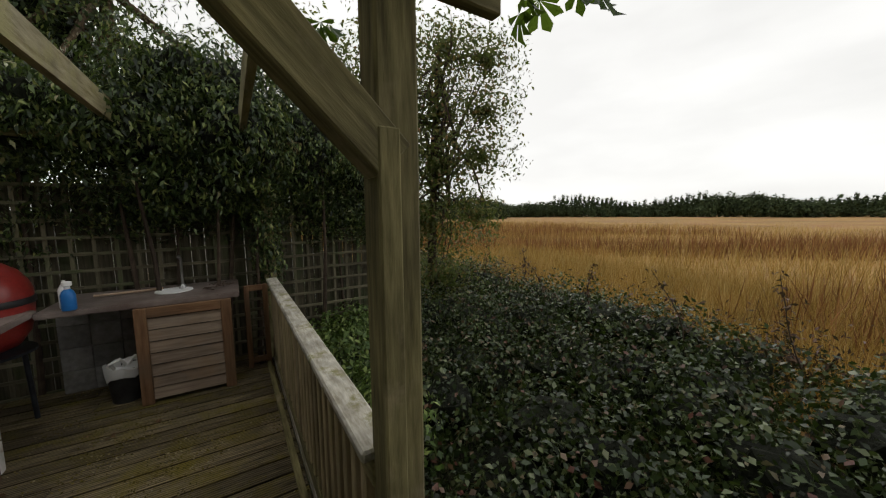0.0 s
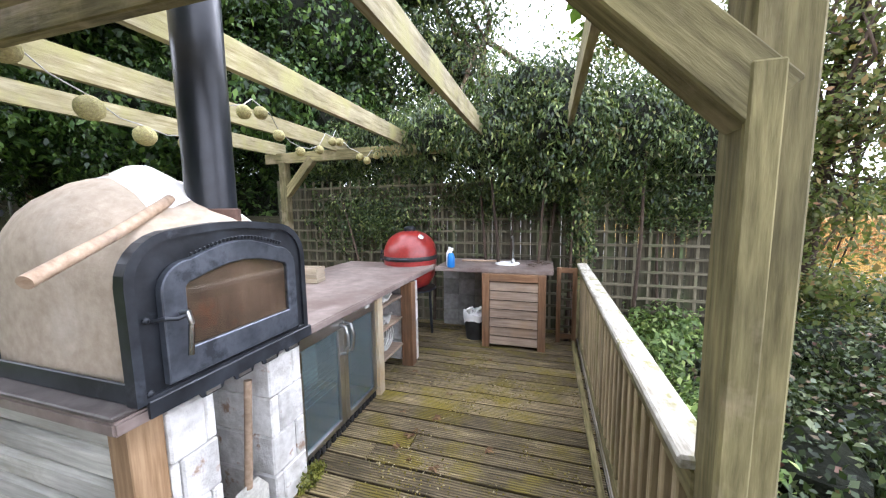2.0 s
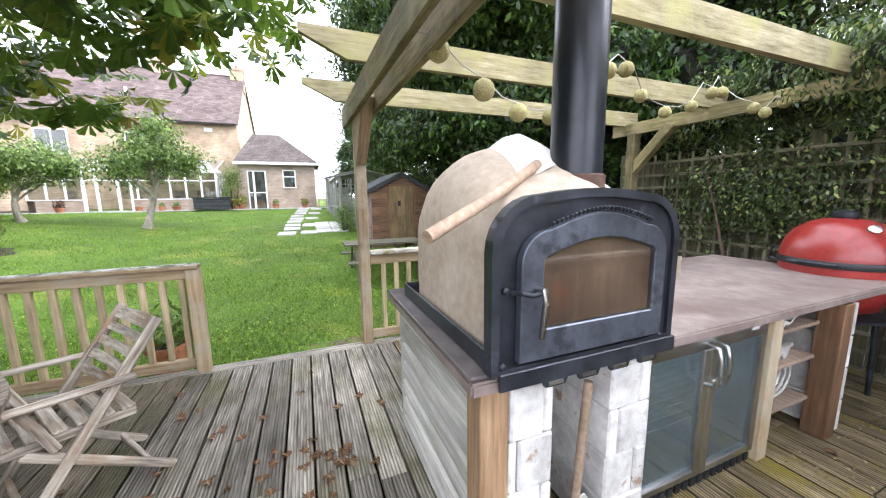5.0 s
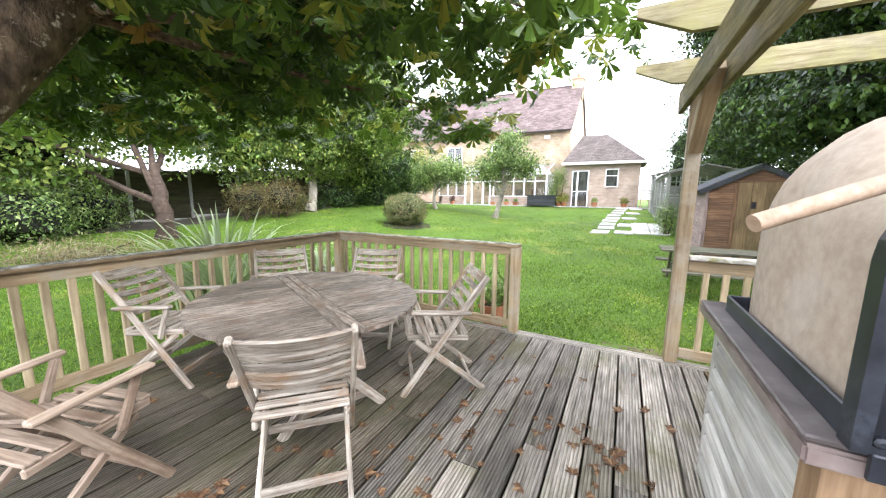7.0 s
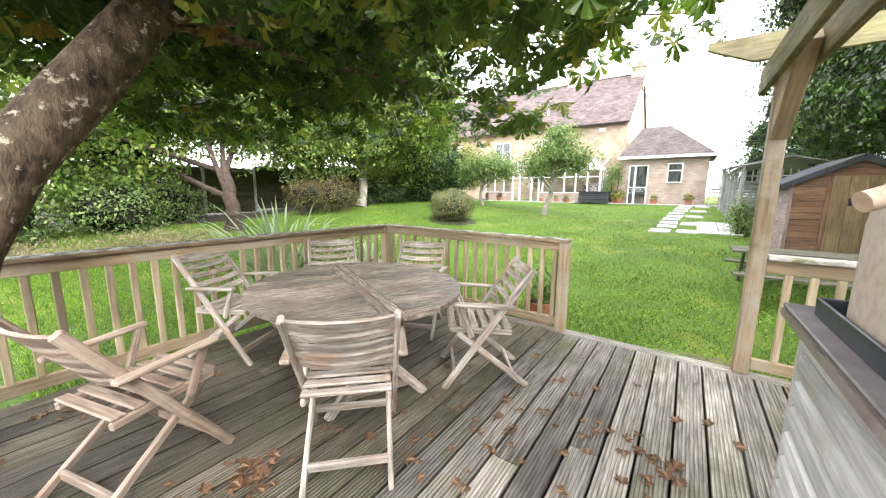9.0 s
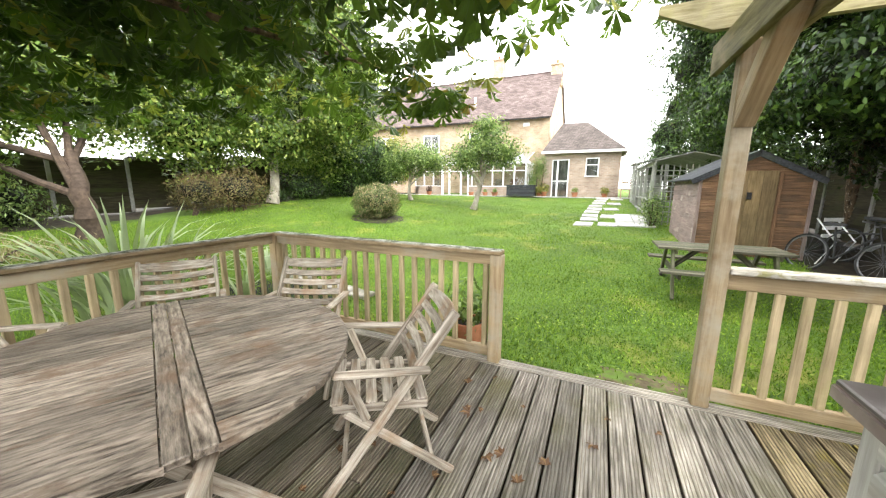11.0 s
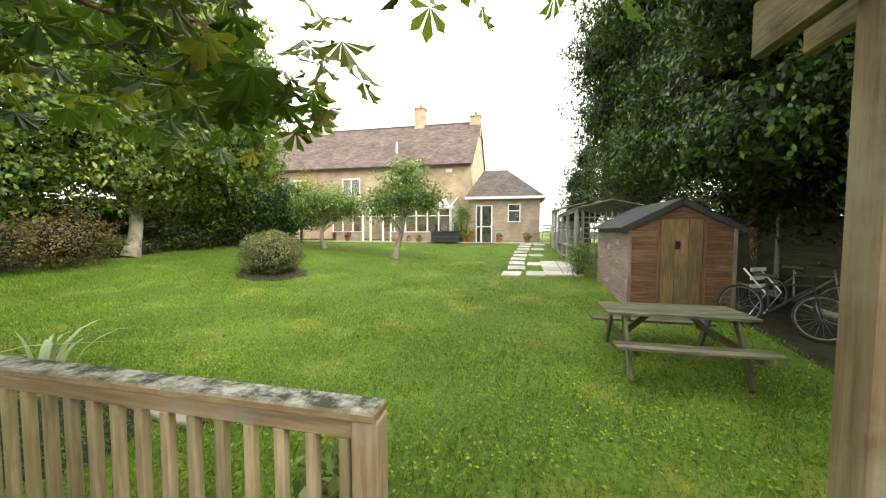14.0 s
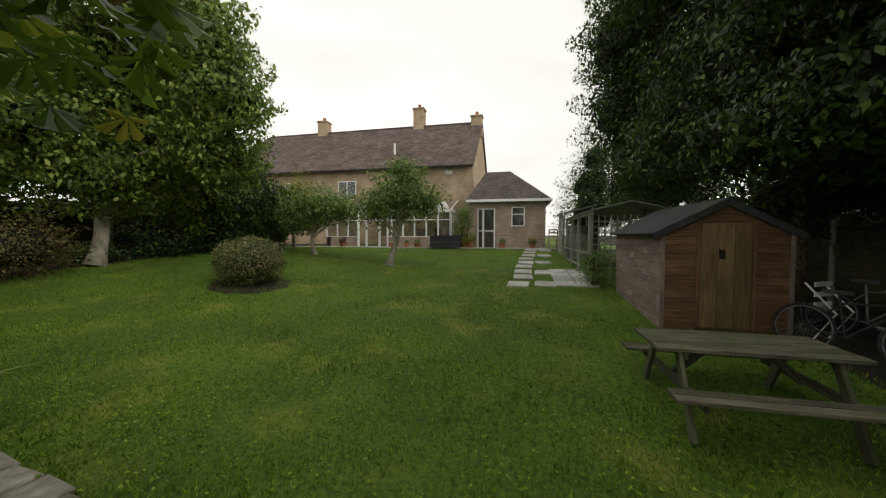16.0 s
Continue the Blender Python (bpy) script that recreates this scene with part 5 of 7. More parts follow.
for y in (-0.62, 0.62):
    for s in (-1, 1):
        beam("leg", (s * 0.62, y, -0.02), (s * 0.26, y, 0.70), 0.04, 0.09, PICNIC, picnic)
    beam("cross_bar", (-0.74, y + 0.04, 0.355), (0.74, y + 0.04, 0.355), 0.04, 0.085, PICNIC, picnic)
    beam("top_bar", (-0.34, y + 0.04, 0.66), (0.34, y + 0.04, 0.66), 0.04, 0.07, PICNIC, picnic)
    beam("strut", (0.0, y * 0.9, 0.37), (0.0, y * 0.35, 0.69), 0.04, 0.07, PICNIC, picnic)

# ---- grey timber arbour ----
AZ = gz(-14, 2.5)
arbour = thing("arbour", "silver-grey timber arbour with lattice panels", "arbour")
AX0, AX1, AY0, AY1 = -18.4, -13.7, 1.42, 3.3
for x in (AX0, AX0 + 1.47, AX0 + 2.93, AX1):
    for y in (AY0, AY1):
        beam("post", (x, y, AZ - 0.2), (x, y, 2.28), 0.09, 0.09, GREY_TIMBER, arbour, up=(1, 0, 0))
for y in (AY0, AY1):
    beam("plate", (AX0 - 0.2, y, 2.24), (AX1 + 0.2, y, 2.24), 0.05, 0.10, GREY_TIMBER, arbour)
    beam("mid_rail", (AX0, y, 1.15), (AX1, y, 1.15), 0.04, 0.06, GREY_TIMBER, arbour)
    beam("low_rail", (AX0, y, AZ + 0.35), (AX1, y, AZ + 0.35), 0.04, 0.06, GREY_TIMBER, arbour)
for k in range(12):
    beam("lattice_bar", (AX1, AY0 + 0.06 + k * 0.155, AZ), (AX1, AY0 + 0.06 + k * 0.155, 2.2), 0.012, 0.03, GREY_TIMBER, arbour, up=(0, 1, 0), bevel=0)
for k in range(11):
    beam("lattice_bar", (AX1 + 0.012, AY0, AZ + 0.1 + k * 0.155), (AX1 + 0.012, AY1, AZ + 0.1 + k * 0.155), 0.012, 0.03, GREY_TIMBER, arbour, bevel=0)
for k in range(14):
    box("side_board", (AX0 - 0.02, AY0, AZ + k * 0.12), (AX0, AY0 + 0.9, AZ + 0.115 + k * 0.12), GREY_TIMBER, arbour, long="y")
for s in (-1, 1):
    ym = (AY0 + AY1) / 2
    m, n = along((AX0 - 0.25, ym + s * 0.52, 2.41), (AX1 + 0.25, ym + s * 0.52, 2.41), (0, s * 0.24, 1))
    place("roof_panel", box_mesh((n, 1.09, 0.03), GREY_TIMBER, 0.005), m, arbour)
store = thing("log_store", "lean-to timber store with slatted side", "store")
for k in range(14):
    box("slat", (-20.3, 1.3, gz(-20, 1.3) + k * 0.13), (-19.0, 1.33, gz(-20, 1.3) + 0.115 + k * 0.13), GREY_TIMBER, store)
m, n = along((-20.4, 1.9, 2.72), (-18.9, 1.9, 2.72), (0, -0.25, 1))
place("roof_panel", box_mesh((n, 1.5, 0.03), GREY_TIMBER, 0.005), m, store)
for x in (-20.25, -19.05):
    beam("post", (x, 1.38, 0.4), (x, 1.38, 2.5), 0.08, 0.08, GREY_TIMBER, store, up=(1, 0, 0))
    beam("post", (x, 2.5, 0.4), (x, 2.5, 2.8), 0.08, 0.08, GREY_TIMBER, store, up=(1, 0, 0))

# ---- paving ----
path = thing("pavement", "pale paving slabs set in the lawn", "paving", None, "", "structure")
rp = random.Random(8)
for k in range(9):
    x = -13.3 - k * 0.95
    for j in range(1 if k % 2 else 2):
        y = -0.42 + 0.06 * k + j * 0.66 + rp.uniform(-0.05, 0.05)
        place("slab", box_mesh((0.62, 0.55, 0.05), PAVING, 0.01), pose(x + rp.uniform(-0.1, 0.1), y, gz(x, y) + 0.012, 0, 4.2, rp.uniform(-6, 6)), path)
for j in range(4):
    for k in range(2):
        x, y = -13.5 - j * 0.64, 0.78 + k * 0.55
        place("slab", box_mesh((0.62, 0.53, 0.05), PAVING, 0.01), pose(x, y, gz(x, y) + 0.014, 0, 4.2, rp.uniform(-1, 1)), path)
pond = thing("stone_edging", "flat pale stones edging a small sunken bed by the deck", "stones")
for k in range(7):
    x, y = -5.42 - 0.055 * k + rp.uniform(-0.02, 0.02), -3.32 - k * 0.385
    place("stone", box_mesh((0.27 + 0.05 * (k % 2), 0.365, 0.06), EDGING, 0.014), pose(x, y, gz(x, y) + 0.03, rp.uniform(-2, 2), rp.uniform(-3, 3), -8 + rp.uniform(-7, 7)), pond)
# Disc lies level on the lawn; the pit's dark is only its colour.
bed_dark = thing("sunken_bed", "flat near-black disc for the dark pit inside the stone edging", "soil", None, "", "structure")
bm = bmesh.new()
mid = bm.verts.new((-4.85, -4.45, gz(-4.85, -4.45) + 0.016))
rim = [bm.verts.new((-4.85 + 0.62 * math.cos(k * math.tau / 28), -4.45 + 1.0 * math.sin(k * math.tau / 28), gz(-4.85 + 0.62 * math.cos(k * math.tau / 28), -4.45 + math.sin(k * math.tau / 28)) + 0.014)) for k in range(28)]
for k in range(28):
    bm.faces.new((mid, rim[k], rim[(k + 1) % 28]))
part("soil", bm, DEPTH_BLACK, bed_dark)

# ---- house ----
house = thing("house", "two-storey buff brick house with brown tiled roof", "house")
HX, HZ = -24.6, 1.0
HY0, HY1 = -21.0, -3.25
EAVE, RIDGE = 6.05, 9.7
box("wall", (HX - 9.0, HY0, HZ - 0.3), (HX, HY1, EAVE), BRICK_WALL, house, bevel=0)
xm = HX - 4.5
gab = prism_bm([(HX - 9.0, EAVE), (HX, EAVE), (xm, RIDGE)], HY1 - HY0, "y")
part("gable_wall", gab, BRICK_WALL, house, m=Matrix.Translation((0, HY0, 0)))
for s in (-1, 1):
    xe = xm + s * 4.9
    ze = RIDGE - (RIDGE - EAVE) * 4.9 / 4.5
    m, n = along(((xm + xe) / 2, HY0 - 0.2, (RIDGE + ze) / 2 + 0.10), ((xm + xe) / 2, HY1 + 0.12, (RIDGE + ze) / 2 + 0.10), (s * (RIDGE - ze), 0, 4.9))
    place("roof", box_mesh((n, math.hypot(4.9, RIDGE - ze), 0.12), ROOF, 0.0), m @ pose(0, 0, 0), house)
for k in range(39):
    y = HY0 + 0.2 + k * 0.45
    part("ridge_tile", lathe_bm([(0.10, 0), (0.115, 0.0), (0.115, 0.43), (0.10, 0.43)], 10), ROOF, house, m=pose(xm, y, RIDGE + 0.12, -90, 0, 0))
beam("gutter", (HX + 0.36, HY0, EAVE - 0.22), (HX + 0.36, HY1, EAVE - 0.22), 0.1, 0.09, BLACK_PLASTIC, house)
for y, z1, mt in ((-15.9, 10.65, BRICK_WALL), (-7.9, 11.05, BRICK_WALL), (-3.55, 10.2, BRICK_WALL)):
    ch = box("chimney", (xm - 0.35, y - 0.38, RIDGE - 0.9), (xm + 0.4, y + 0.38, z1), mt, house, bevel=0)
    box("chimney_cap", (xm - 0.41, y - 0.44, z1), (xm + 0.46, y + 0.44, z1 + 0.1), BRICK_WALL, ch)
    part("chimney_pot", lathe_bm([(0.13, 0), (0.11, 0.3), (0.13, 0.32)], 12), TERRACOTTA, ch, m=pose(xm, y, z1 + 0.1), smooth=True)
tube("vent_pipe", [(HX - 1.0, -8.6, EAVE + 0.5), (HX - 1.0, -8.6, EAVE + 1.7)], 0.07, UPVC, house)


def window(parent, x, y0, y1, z0, z1, bars=1, transom=0.0):
    """A white framed window in a wall that faces +x."""
    w = box("window", (x, y0 - 0.02, z0 - 0.05), (x + 0.06, y1 + 0.02, z0), UPVC, parent, long="y")
    for a, b in (((x, y0, z0), (x + 0.05, y0 + 0.06, z1)), ((x, y1 - 0.06, z0), (x + 0.05, y1, z1)), ((x, y0 + 0.06, z1 - 0.06), (x + 0.05, y1 - 0.06, z1))):
        box("frame_bar", a, b, UPVC, w)
    for k in range(1, bars):
        y = y0 + (y1 - y0) * k / bars
        box("frame_bar", (x, y - 0.03, z0), (x + 0.048, y + 0.03, z1 - 0.06), UPVC, w)
    if transom:
        box("frame_bar", (x, y0 + 0.06, z0 + transom), (x + 0.046, y1 - 0.06, z0 + transom + 0.05), UPVC, w)
    # Flat card close behind the pane; its grey imitates the bright reflections.
    box("room_behind", (x - 0.02, y0 + 0.05, z0), (x + 0.005, y1 - 0.05, z1 - 0.05), WINDOW_CARD, w, bevel=0)
    box("pane", (x + 0.02, y0 + 0.05, z0), (x + 0.026, y1 - 0.05, z1 - 0.05), GLASS, w, bevel=0)
    return w


window(house, HX, -8.6, -7.2, 4.0, 5.2, 2)
window(house, HX, -12.2, -10.9, 4.0, 5.2, 2)
window(house, HX, -16.2, -14.8, 4.0, 5.2, 2)
window(house, HX, -16.2, -14.6, 1.9, 3.3, 2)
box("alarm_box", (HX, -4.9, 5.4), (HX + 0.1, -4.5, 5.62), WHITE_PLASTIC, house)
annex = thing("annex", "single-storey brick annex with hipped tile roof", "annex")
AXF = -22.0
AN0, AN1 = -3.05, 0.85
box("wall", (-26.5, AN0, 0.7), (AXF, AN1, 3.42), BRICK_ANNEX, annex, bevel=0)
bm = bmesh.new()
ex = 0.28
vs = [bm.verts.new(p) for p in ((-26.5, AN0 - 0.15, 3.48), (AXF + ex, AN0 - 0.15, 3.48), (AXF + ex, AN1 + ex, 3.48), (-26.5, AN1 + ex, 3.48), (-25.6, -2.4, 5.35), (-24.2, -2.4, 5.35), (-24.2, -1.0, 5.35), (-25.6, -1.0, 5.35))]
for f in ((0, 1, 5, 4), (1, 2, 6, 5), (2, 3, 7, 6), (3, 0, 4, 7), (4, 5, 6, 7), (3, 2, 1, 0)):
    bm.faces.new([vs[i] for i in f])
part("roof", bm, ROOF_GREY, annex)
beam("fascia", (AXF + 0.29, AN0 - 0.15, 3.44), (AXF + 0.29, AN1 + 0.3, 3.44), 0.03, 0.13, UPVC, annex)
beam("fascia", (-26.5, AN1 + 0.29, 3.44), (AXF + 0.29, AN1 + 0.29, 3.44), 0.03, 0.13, UPVC, annex)
adoor = window(annex, AXF, -2.62, -1.70, 1.0, 3.06, 1, 0.85)
box("side_light_bar", (AXF, -2.36, 1.0), (AXF + 0.055, -2.26, 3.0), UPVC, adoor)
window(annex, AXF, -0.86, -0.18, 2.16, 3.12, 1, 0.55)
cons = thing("conservatory", "white framed conservatory on a low brick wall", "conservatory")
C0, C1 = -11.5, -4.1
box("dwarf_wall", (-22.25, C0, 0.7), (-22.0, -9.5, 1.55), BRICK_ANNEX, cons, bevel=0)
box("dwarf_wall", (-22.25, -7.7, 0.7), (-22.0, C1, 1.55), BRICK_ANNEX, cons, bevel=0)
box("dwarf_wall", (-24.6, C1 - 0.25, 0.7), (-22.0, C1, 1.55), BRICK_ANNEX, cons, bevel=0)
box("dwarf_wall", (-24.6, C0, 0.7), (-22.0, C0 + 0.25, 1.55), BRICK_ANNEX, cons, bevel=0)
for a, b in ((C0, -9.5), (-7.7, C1)):
    beam("sill", (-22.05, a, 1.57), (-22.05, b, 1.57), 0.16, 0.05, UPVC, cons)
n = 11
for k in range(n + 1):
    y = C0 + (C1 - C0) * k / n
    if -9.3 < y < -7.9:
        continue
    z0 = 1.55 if not -9.6 < y < -7.6 else 1.0
    beam("mullion", (-22.05, y, z0), (-22.05, y, 2.95), 0.08, 0.08, UPVC, cons, up=(1, 0, 0))
for y in (-9.5, -9.0, -8.2, -7.7):
    beam("door_stile", (-22.04, y, 1.0), (-22.04, y, 2.95), 0.1, 0.1, UPVC, cons, up=(1, 0, 0))
for y in (C1,):
    for x in (-22.6, -23.2, -23.8, -24.4):
        beam("mullion", (x, y - 0.05, 1.55), (x, y - 0.05, 2.95), 0.07, 0.07, UPVC, cons, up=(1, 0, 0))
beam("eaves_beam", (-22.05, C0, 2.98), (-22.05, C1, 2.98), 0.12, 0.14, UPVC, cons)
beam("transom", (-22.05, C0, 2.5), (-22.05, C1, 2.5), 0.06, 0.05, UPVC, cons)
beam("side_eaves", (-22.05, C1 - 0.05, 2.98), (-24.6, C1 - 0.05, 2.98), 0.12, 0.14, UPVC, cons)
for k in range(n + 1):
    y = C0 + (C1 - C0) * k / n
    beam("roof_bar", (-22.05, y, 3.02), (-24.4, y, 3.75), 0.05, 0.06, UPVC, cons)
    if k < n:
        y1 = C0 + (C1 - C0) * (k + 1) / n
        m, ln = along((-22.05, (y + y1) / 2, 3.03), (-24.4, (y + y1) / 2, 3.76))
        place("roof_pane", box_mesh((ln, y1 - y - 0.05, 0.02), POLY, 0), m, cons)
        if not -9.4 < (y + y1) / 2 < -7.8:
            box("pane", (-22.055, y + 0.04, 1.6), (-22.045, y1 - 0.04, 2.92), GLASS, cons, bevel=0)
bm = prism_bm([(-5.2, 3.05), (-4.15, 3.05), (-4.67, 3.55)], 1.8, "x")
part("gablet", bm, UPVC, cons, m=Matrix.Translation((-24.1, 0, 0)))
box("floor", (-24.6, C0, 0.9), (-22.2, C1, 1.02), PAVING, cons, bevel=0)
for y, mt in ((-6.0, TEAK), (-5.0, BROWN_WOOD), (-10.4, TEAK)):
    ch = thing("indoor_chair", "wooden chair seen through the conservatory glass", "chair", pose(-23.2, y, 1.02, 0, 0, 90))
    box("seat", (-0.22, -0.22, 0.42), (0.22, 0.22, 0.46), mt, ch)
    box("backrest", (-0.22, -0.22, 0.46), (0.22, -0.18, 1.0), mt, ch)
    for a in (-0.2, 0.2):
        for b in (-0.2, 0.2):
            beam("leg", (a, b, 0), (a, b, 0.42), 0.04, 0.04, mt, ch, up=(1, 0, 0))
patio = thing("patio", "pale paved terrace along the house", "paving", None, "", "structure")
for k in range(26):
    y = -13.0 + k * 0.62
    place("slab", box_mesh((0.7, 0.6, 0.05), PAVING, 0.008), pose(-21.55, y, 0.985), patio)
sofa = thing("storage_box", "dark grey outdoor storage box by the house", "storage box", pose(-21.45, -4.2, 1.01))
for k in range(5):
    box("board", (-0.38, -0.78, 0.02 + k * 0.11), (0.38, 0.78, 0.125 + k * 0.11), FELT, sofa, long="y")
box("lid", (-0.42, -0.82, 0.57), (0.42, 0.82, 0.63), FELT, sofa, "dark grey lid", long="y")


def pot(x, y, z, r, h, leaves, seed, leaf_r, spread=1.0, label="terracotta pot with a small plant"):
    t = thing("plant_pot", label, "plant pot", pose(x, y, z), "plant pots")
    part("pot", lathe_bm([(r * 0.7, 0), (r * 0.95, h * 0.82), (r * 1.06, h * 0.84), (r * 1.06, h), (r * 0.9, h), (r * 0.85, h * 0.85)], 20), TERRACOTTA, t, smooth=True)
    part("soil", lathe_bm([(r * 0.86, h * 0.8), (r * 0.86, h * 0.88)], 16), SOIL, t)
    if leaves:
        crown("plant", [(0, 0, h + leaf_r * spread * 0.7, leaf_r, leaf_r, leaf_r * spread)], 220, leaf_r * 0.5, leaves, t, seed)
    return t


for x, y, r, h, lf, lr in ((-21.6, -2.95, 0.18, 0.26, LEAF_YELLOW, 0.28), (-21.55, -3.2, 0.15, 0.2, LEAF_YELLOW, 0.22), (-21.6, -1.3, 0.17, 0.24, LEAF_TREE, 0.16), (-21.6, 0.2, 0.16, 0.2, LEAF_YELLOW, 0.2), (-21.5, -5.8, 0.2, 0.2, LEAF_APPLE, 0.14), (-21.5, -6.4, 0.16, 0.2, LEAF_TREE, 0.12), (-21.5, -10.2, 0.18, 0.22, LEAF_RED, 0.2), (-21.5, -7.3, 0.17, 0.2, None, 0.1)):
    pot(x, y, 1.01, r, h, lf, int(abs(y) * 10), lr)
pot(-4.42, -1.18, gz(-4.42, -1.18), 0.17, 0.34, LEAF_APPLE, 77, 0.2, 1.2, "terracotta pot with a leggy plant beside the railing")
pot(1.55, 5.2, -0.42, 0.16, 0.3, None, 78, 0.2, 1.0, "empty terracotta pot among the ivy")
stool = thing("garden_chair", "orange-brown wooden chair by the annex", "chair", pose(-21.3, 1.15, 0.98, 0, 0, 90))
box("seat", (-0.22, -0.2, 0.42), (0.22, 0.2, 0.46), HANDLE_WOOD, stool)
for a in (-0.2, 0.2):
    for b in (-0.18, 0.18):
        beam("leg", (a, b, 0), (a, b, 0.95 if b < 0 else 0.42), 0.045, 0.045, HANDLE_WOOD, stool, up=(1, 0, 0))
for z in (0.6, 0.75, 0.9):
    box("back_slat", (-0.2, -0.19, z), (0.2, -0.17, z + 0.07), HANDLE_WOOD, stool)

# ---- fences and trellis ----


def panel_fence(name, label, a, b, height, mat_b, posts=1.83, board=0.13, lap=True, foot=0.0):
    f = thing(name, label, "fence", None, "", "structure")
    a, b = Vector(a), Vector(b)
    d = (b - a).normalized()
    n = max(1, round((b - a).length / posts))
    for k in range(n + 1):
        p = a + (b - a) * k / n
        z = gz(p.x, p.y) - foot
        beam("fence_post", (p.x, p.y, z - 0.1), (p.x, p.y, z + height + 0.08), 0.09, 0.09, CONCRETE, f, up=(d.x, d.y, 0))
        if k < n:
            q = a + (b - a) * (k + 1) / n
            for j in range(int(height / board)):
                za, zb = z + 0.1 + j * board, gz(q.x, q.y) - foot + 0.1 + j * board
                za = zb = (za + zb) / 2
                beam("fence_board", (p.x + d.x * 0.05, p.y + d.y * 0.05, za), (q.x - d.x * 0.05, q.y - d.y * 0.05, zb), 0.02, board + 0.008, mat_b, f, up=(-d.y * 0.15, d.x * 0.15, 1), bevel=0.003)
    return f


panel_fence("fence_left", "old horizontal board fence with concrete posts", (-2.0, -14.2), (-20.0, -14.0), 1.7, FENCE)
panel_fence("fence_right", "old lap board fence with pale concrete posts", (-21.0, 5.4), (-4.2, 5.2), 1.75, FENCE)
trellis = thing("fence_trellis", "dark timber trellis fence behind the kitchen", "fence", None, "", "structure")
TX0, TX1, TY = -4.3, 1.92, 4.66
for k in range(int((TX1 - TX0) / 0.13)):
    x = TX0 + k * 0.13
    box("backing_board", (x, TY + 0.06, -0.4), (x + 0.122, TY + 0.078, 1.95), TRELLIS, trellis, long="z", bevel=0)
for k in range(int((TX1 - TX0) / 0.165) + 1):
    x = TX0 + k * 0.165
    beam("lattice_bar", (x, TY, -0.3), (x, TY, 2.05), 0.014, 0.032, LATTICE, trellis, up=(1, 0, 0), bevel=0)
for k in range(14):
    z = -0.2 + k * 0.165
    beam("lattice_bar", (TX0, TY - 0.015, z), (TX1, TY - 0.015, z), 0.014, 0.032, LATTICE, trellis, bevel=0)
for x in (TX0, -2.2, -0.1, TX1):
    beam("fence_post", (x, TY + 0.03, -0.5), (x, TY + 0.03, 2.1), 0.09, 0.09, TRELLIS, trellis, up=(1, 0, 0))

# ---- hanging string of woven balls ----
string = thing("string_lights", "string of woven rattan ball lights under the rafters", "string lights")
BALLS = ((-2.20, 0.86, 2.27, 0.06), (-2.19, 1.12, 2.10, 0.06), (-2.42, 1.50, 2.06, 0.06), (-2.52, 1.84, 2.08, 0.06), (-2.32, 2.15, 2.36, 0.055), (-2.39, 2.39, 2.42, 0.055), (-2.62, 2.84, 2.34, 0.055),
         (-2.58, 3.09, 2.22, 0.05), (-2.54, 3.36, 2.28, 0.05), (-2.50, 3.56, 2.40, 0.05), (-2.55, 3.78, 2.44, 0.05), (-2.39, 3.98, 2.28, 0.05), (-2.40, 4.18, 2.26, 0.05), (-2.32, 4.30, 2.34, 0.05))
bm = bmesh.new()
bmesh.ops.create_icosphere(bm, subdivisions=3, radius=1.0)
for v in bm.verts:
    v.co *= 1 + 0.06 * noise.noise(v.co * 7)
for f in bm.faces:
    f.smooth = True
ball_me = bpy.data.meshes.new("ball")
bm.to_mesh(ball_me)
bm.free()
ball_me.materials.append(BALL)
prev = Vector((-2.2, 0.66, 2.42))
for k, (x, y, z, r) in enumerate(BALLS):
    place("ball", ball_me, pose(x, y, z, k * 40, k * 23, 0) @ Matrix.Diagonal((r, r, r, 1)), string)
    top = Vector((x, y, z + r))
    mid = (prev + top) / 2 + Vector((0, 0, 0.09 if k in (4, 9, 10) else -0.03 if z < 2.3 else 0.05))
    tube("cord", [prev, mid, top], 0.004, CORD, string, sides=5)
    prev = top
tube("cord", [prev, prev + Vector((0.05, 0.06, 0.14))], 0.004, CORD, string, sides=5)


# ---- trees and shrubs ----
def limb(rng, a, b, r0, r1, bend, n=6):
    pts = []
    off = Vector((rng.uniform(-1, 1), rng.uniform(-1, 1), rng.uniform(-0.4, 0.6))) * bend
    for k in range(n + 1):
        u = k / n
        p = Vector(a).lerp(Vector(b), u) + off * math.sin(math.pi * u)
        pts.append(p + Vector((rng.uniform(-1, 1), rng.uniform(-1, 1), 0)) * bend * 0.12)
    return pts, [r0 + (r1 - r0) * k / n for k in range(n + 1)]


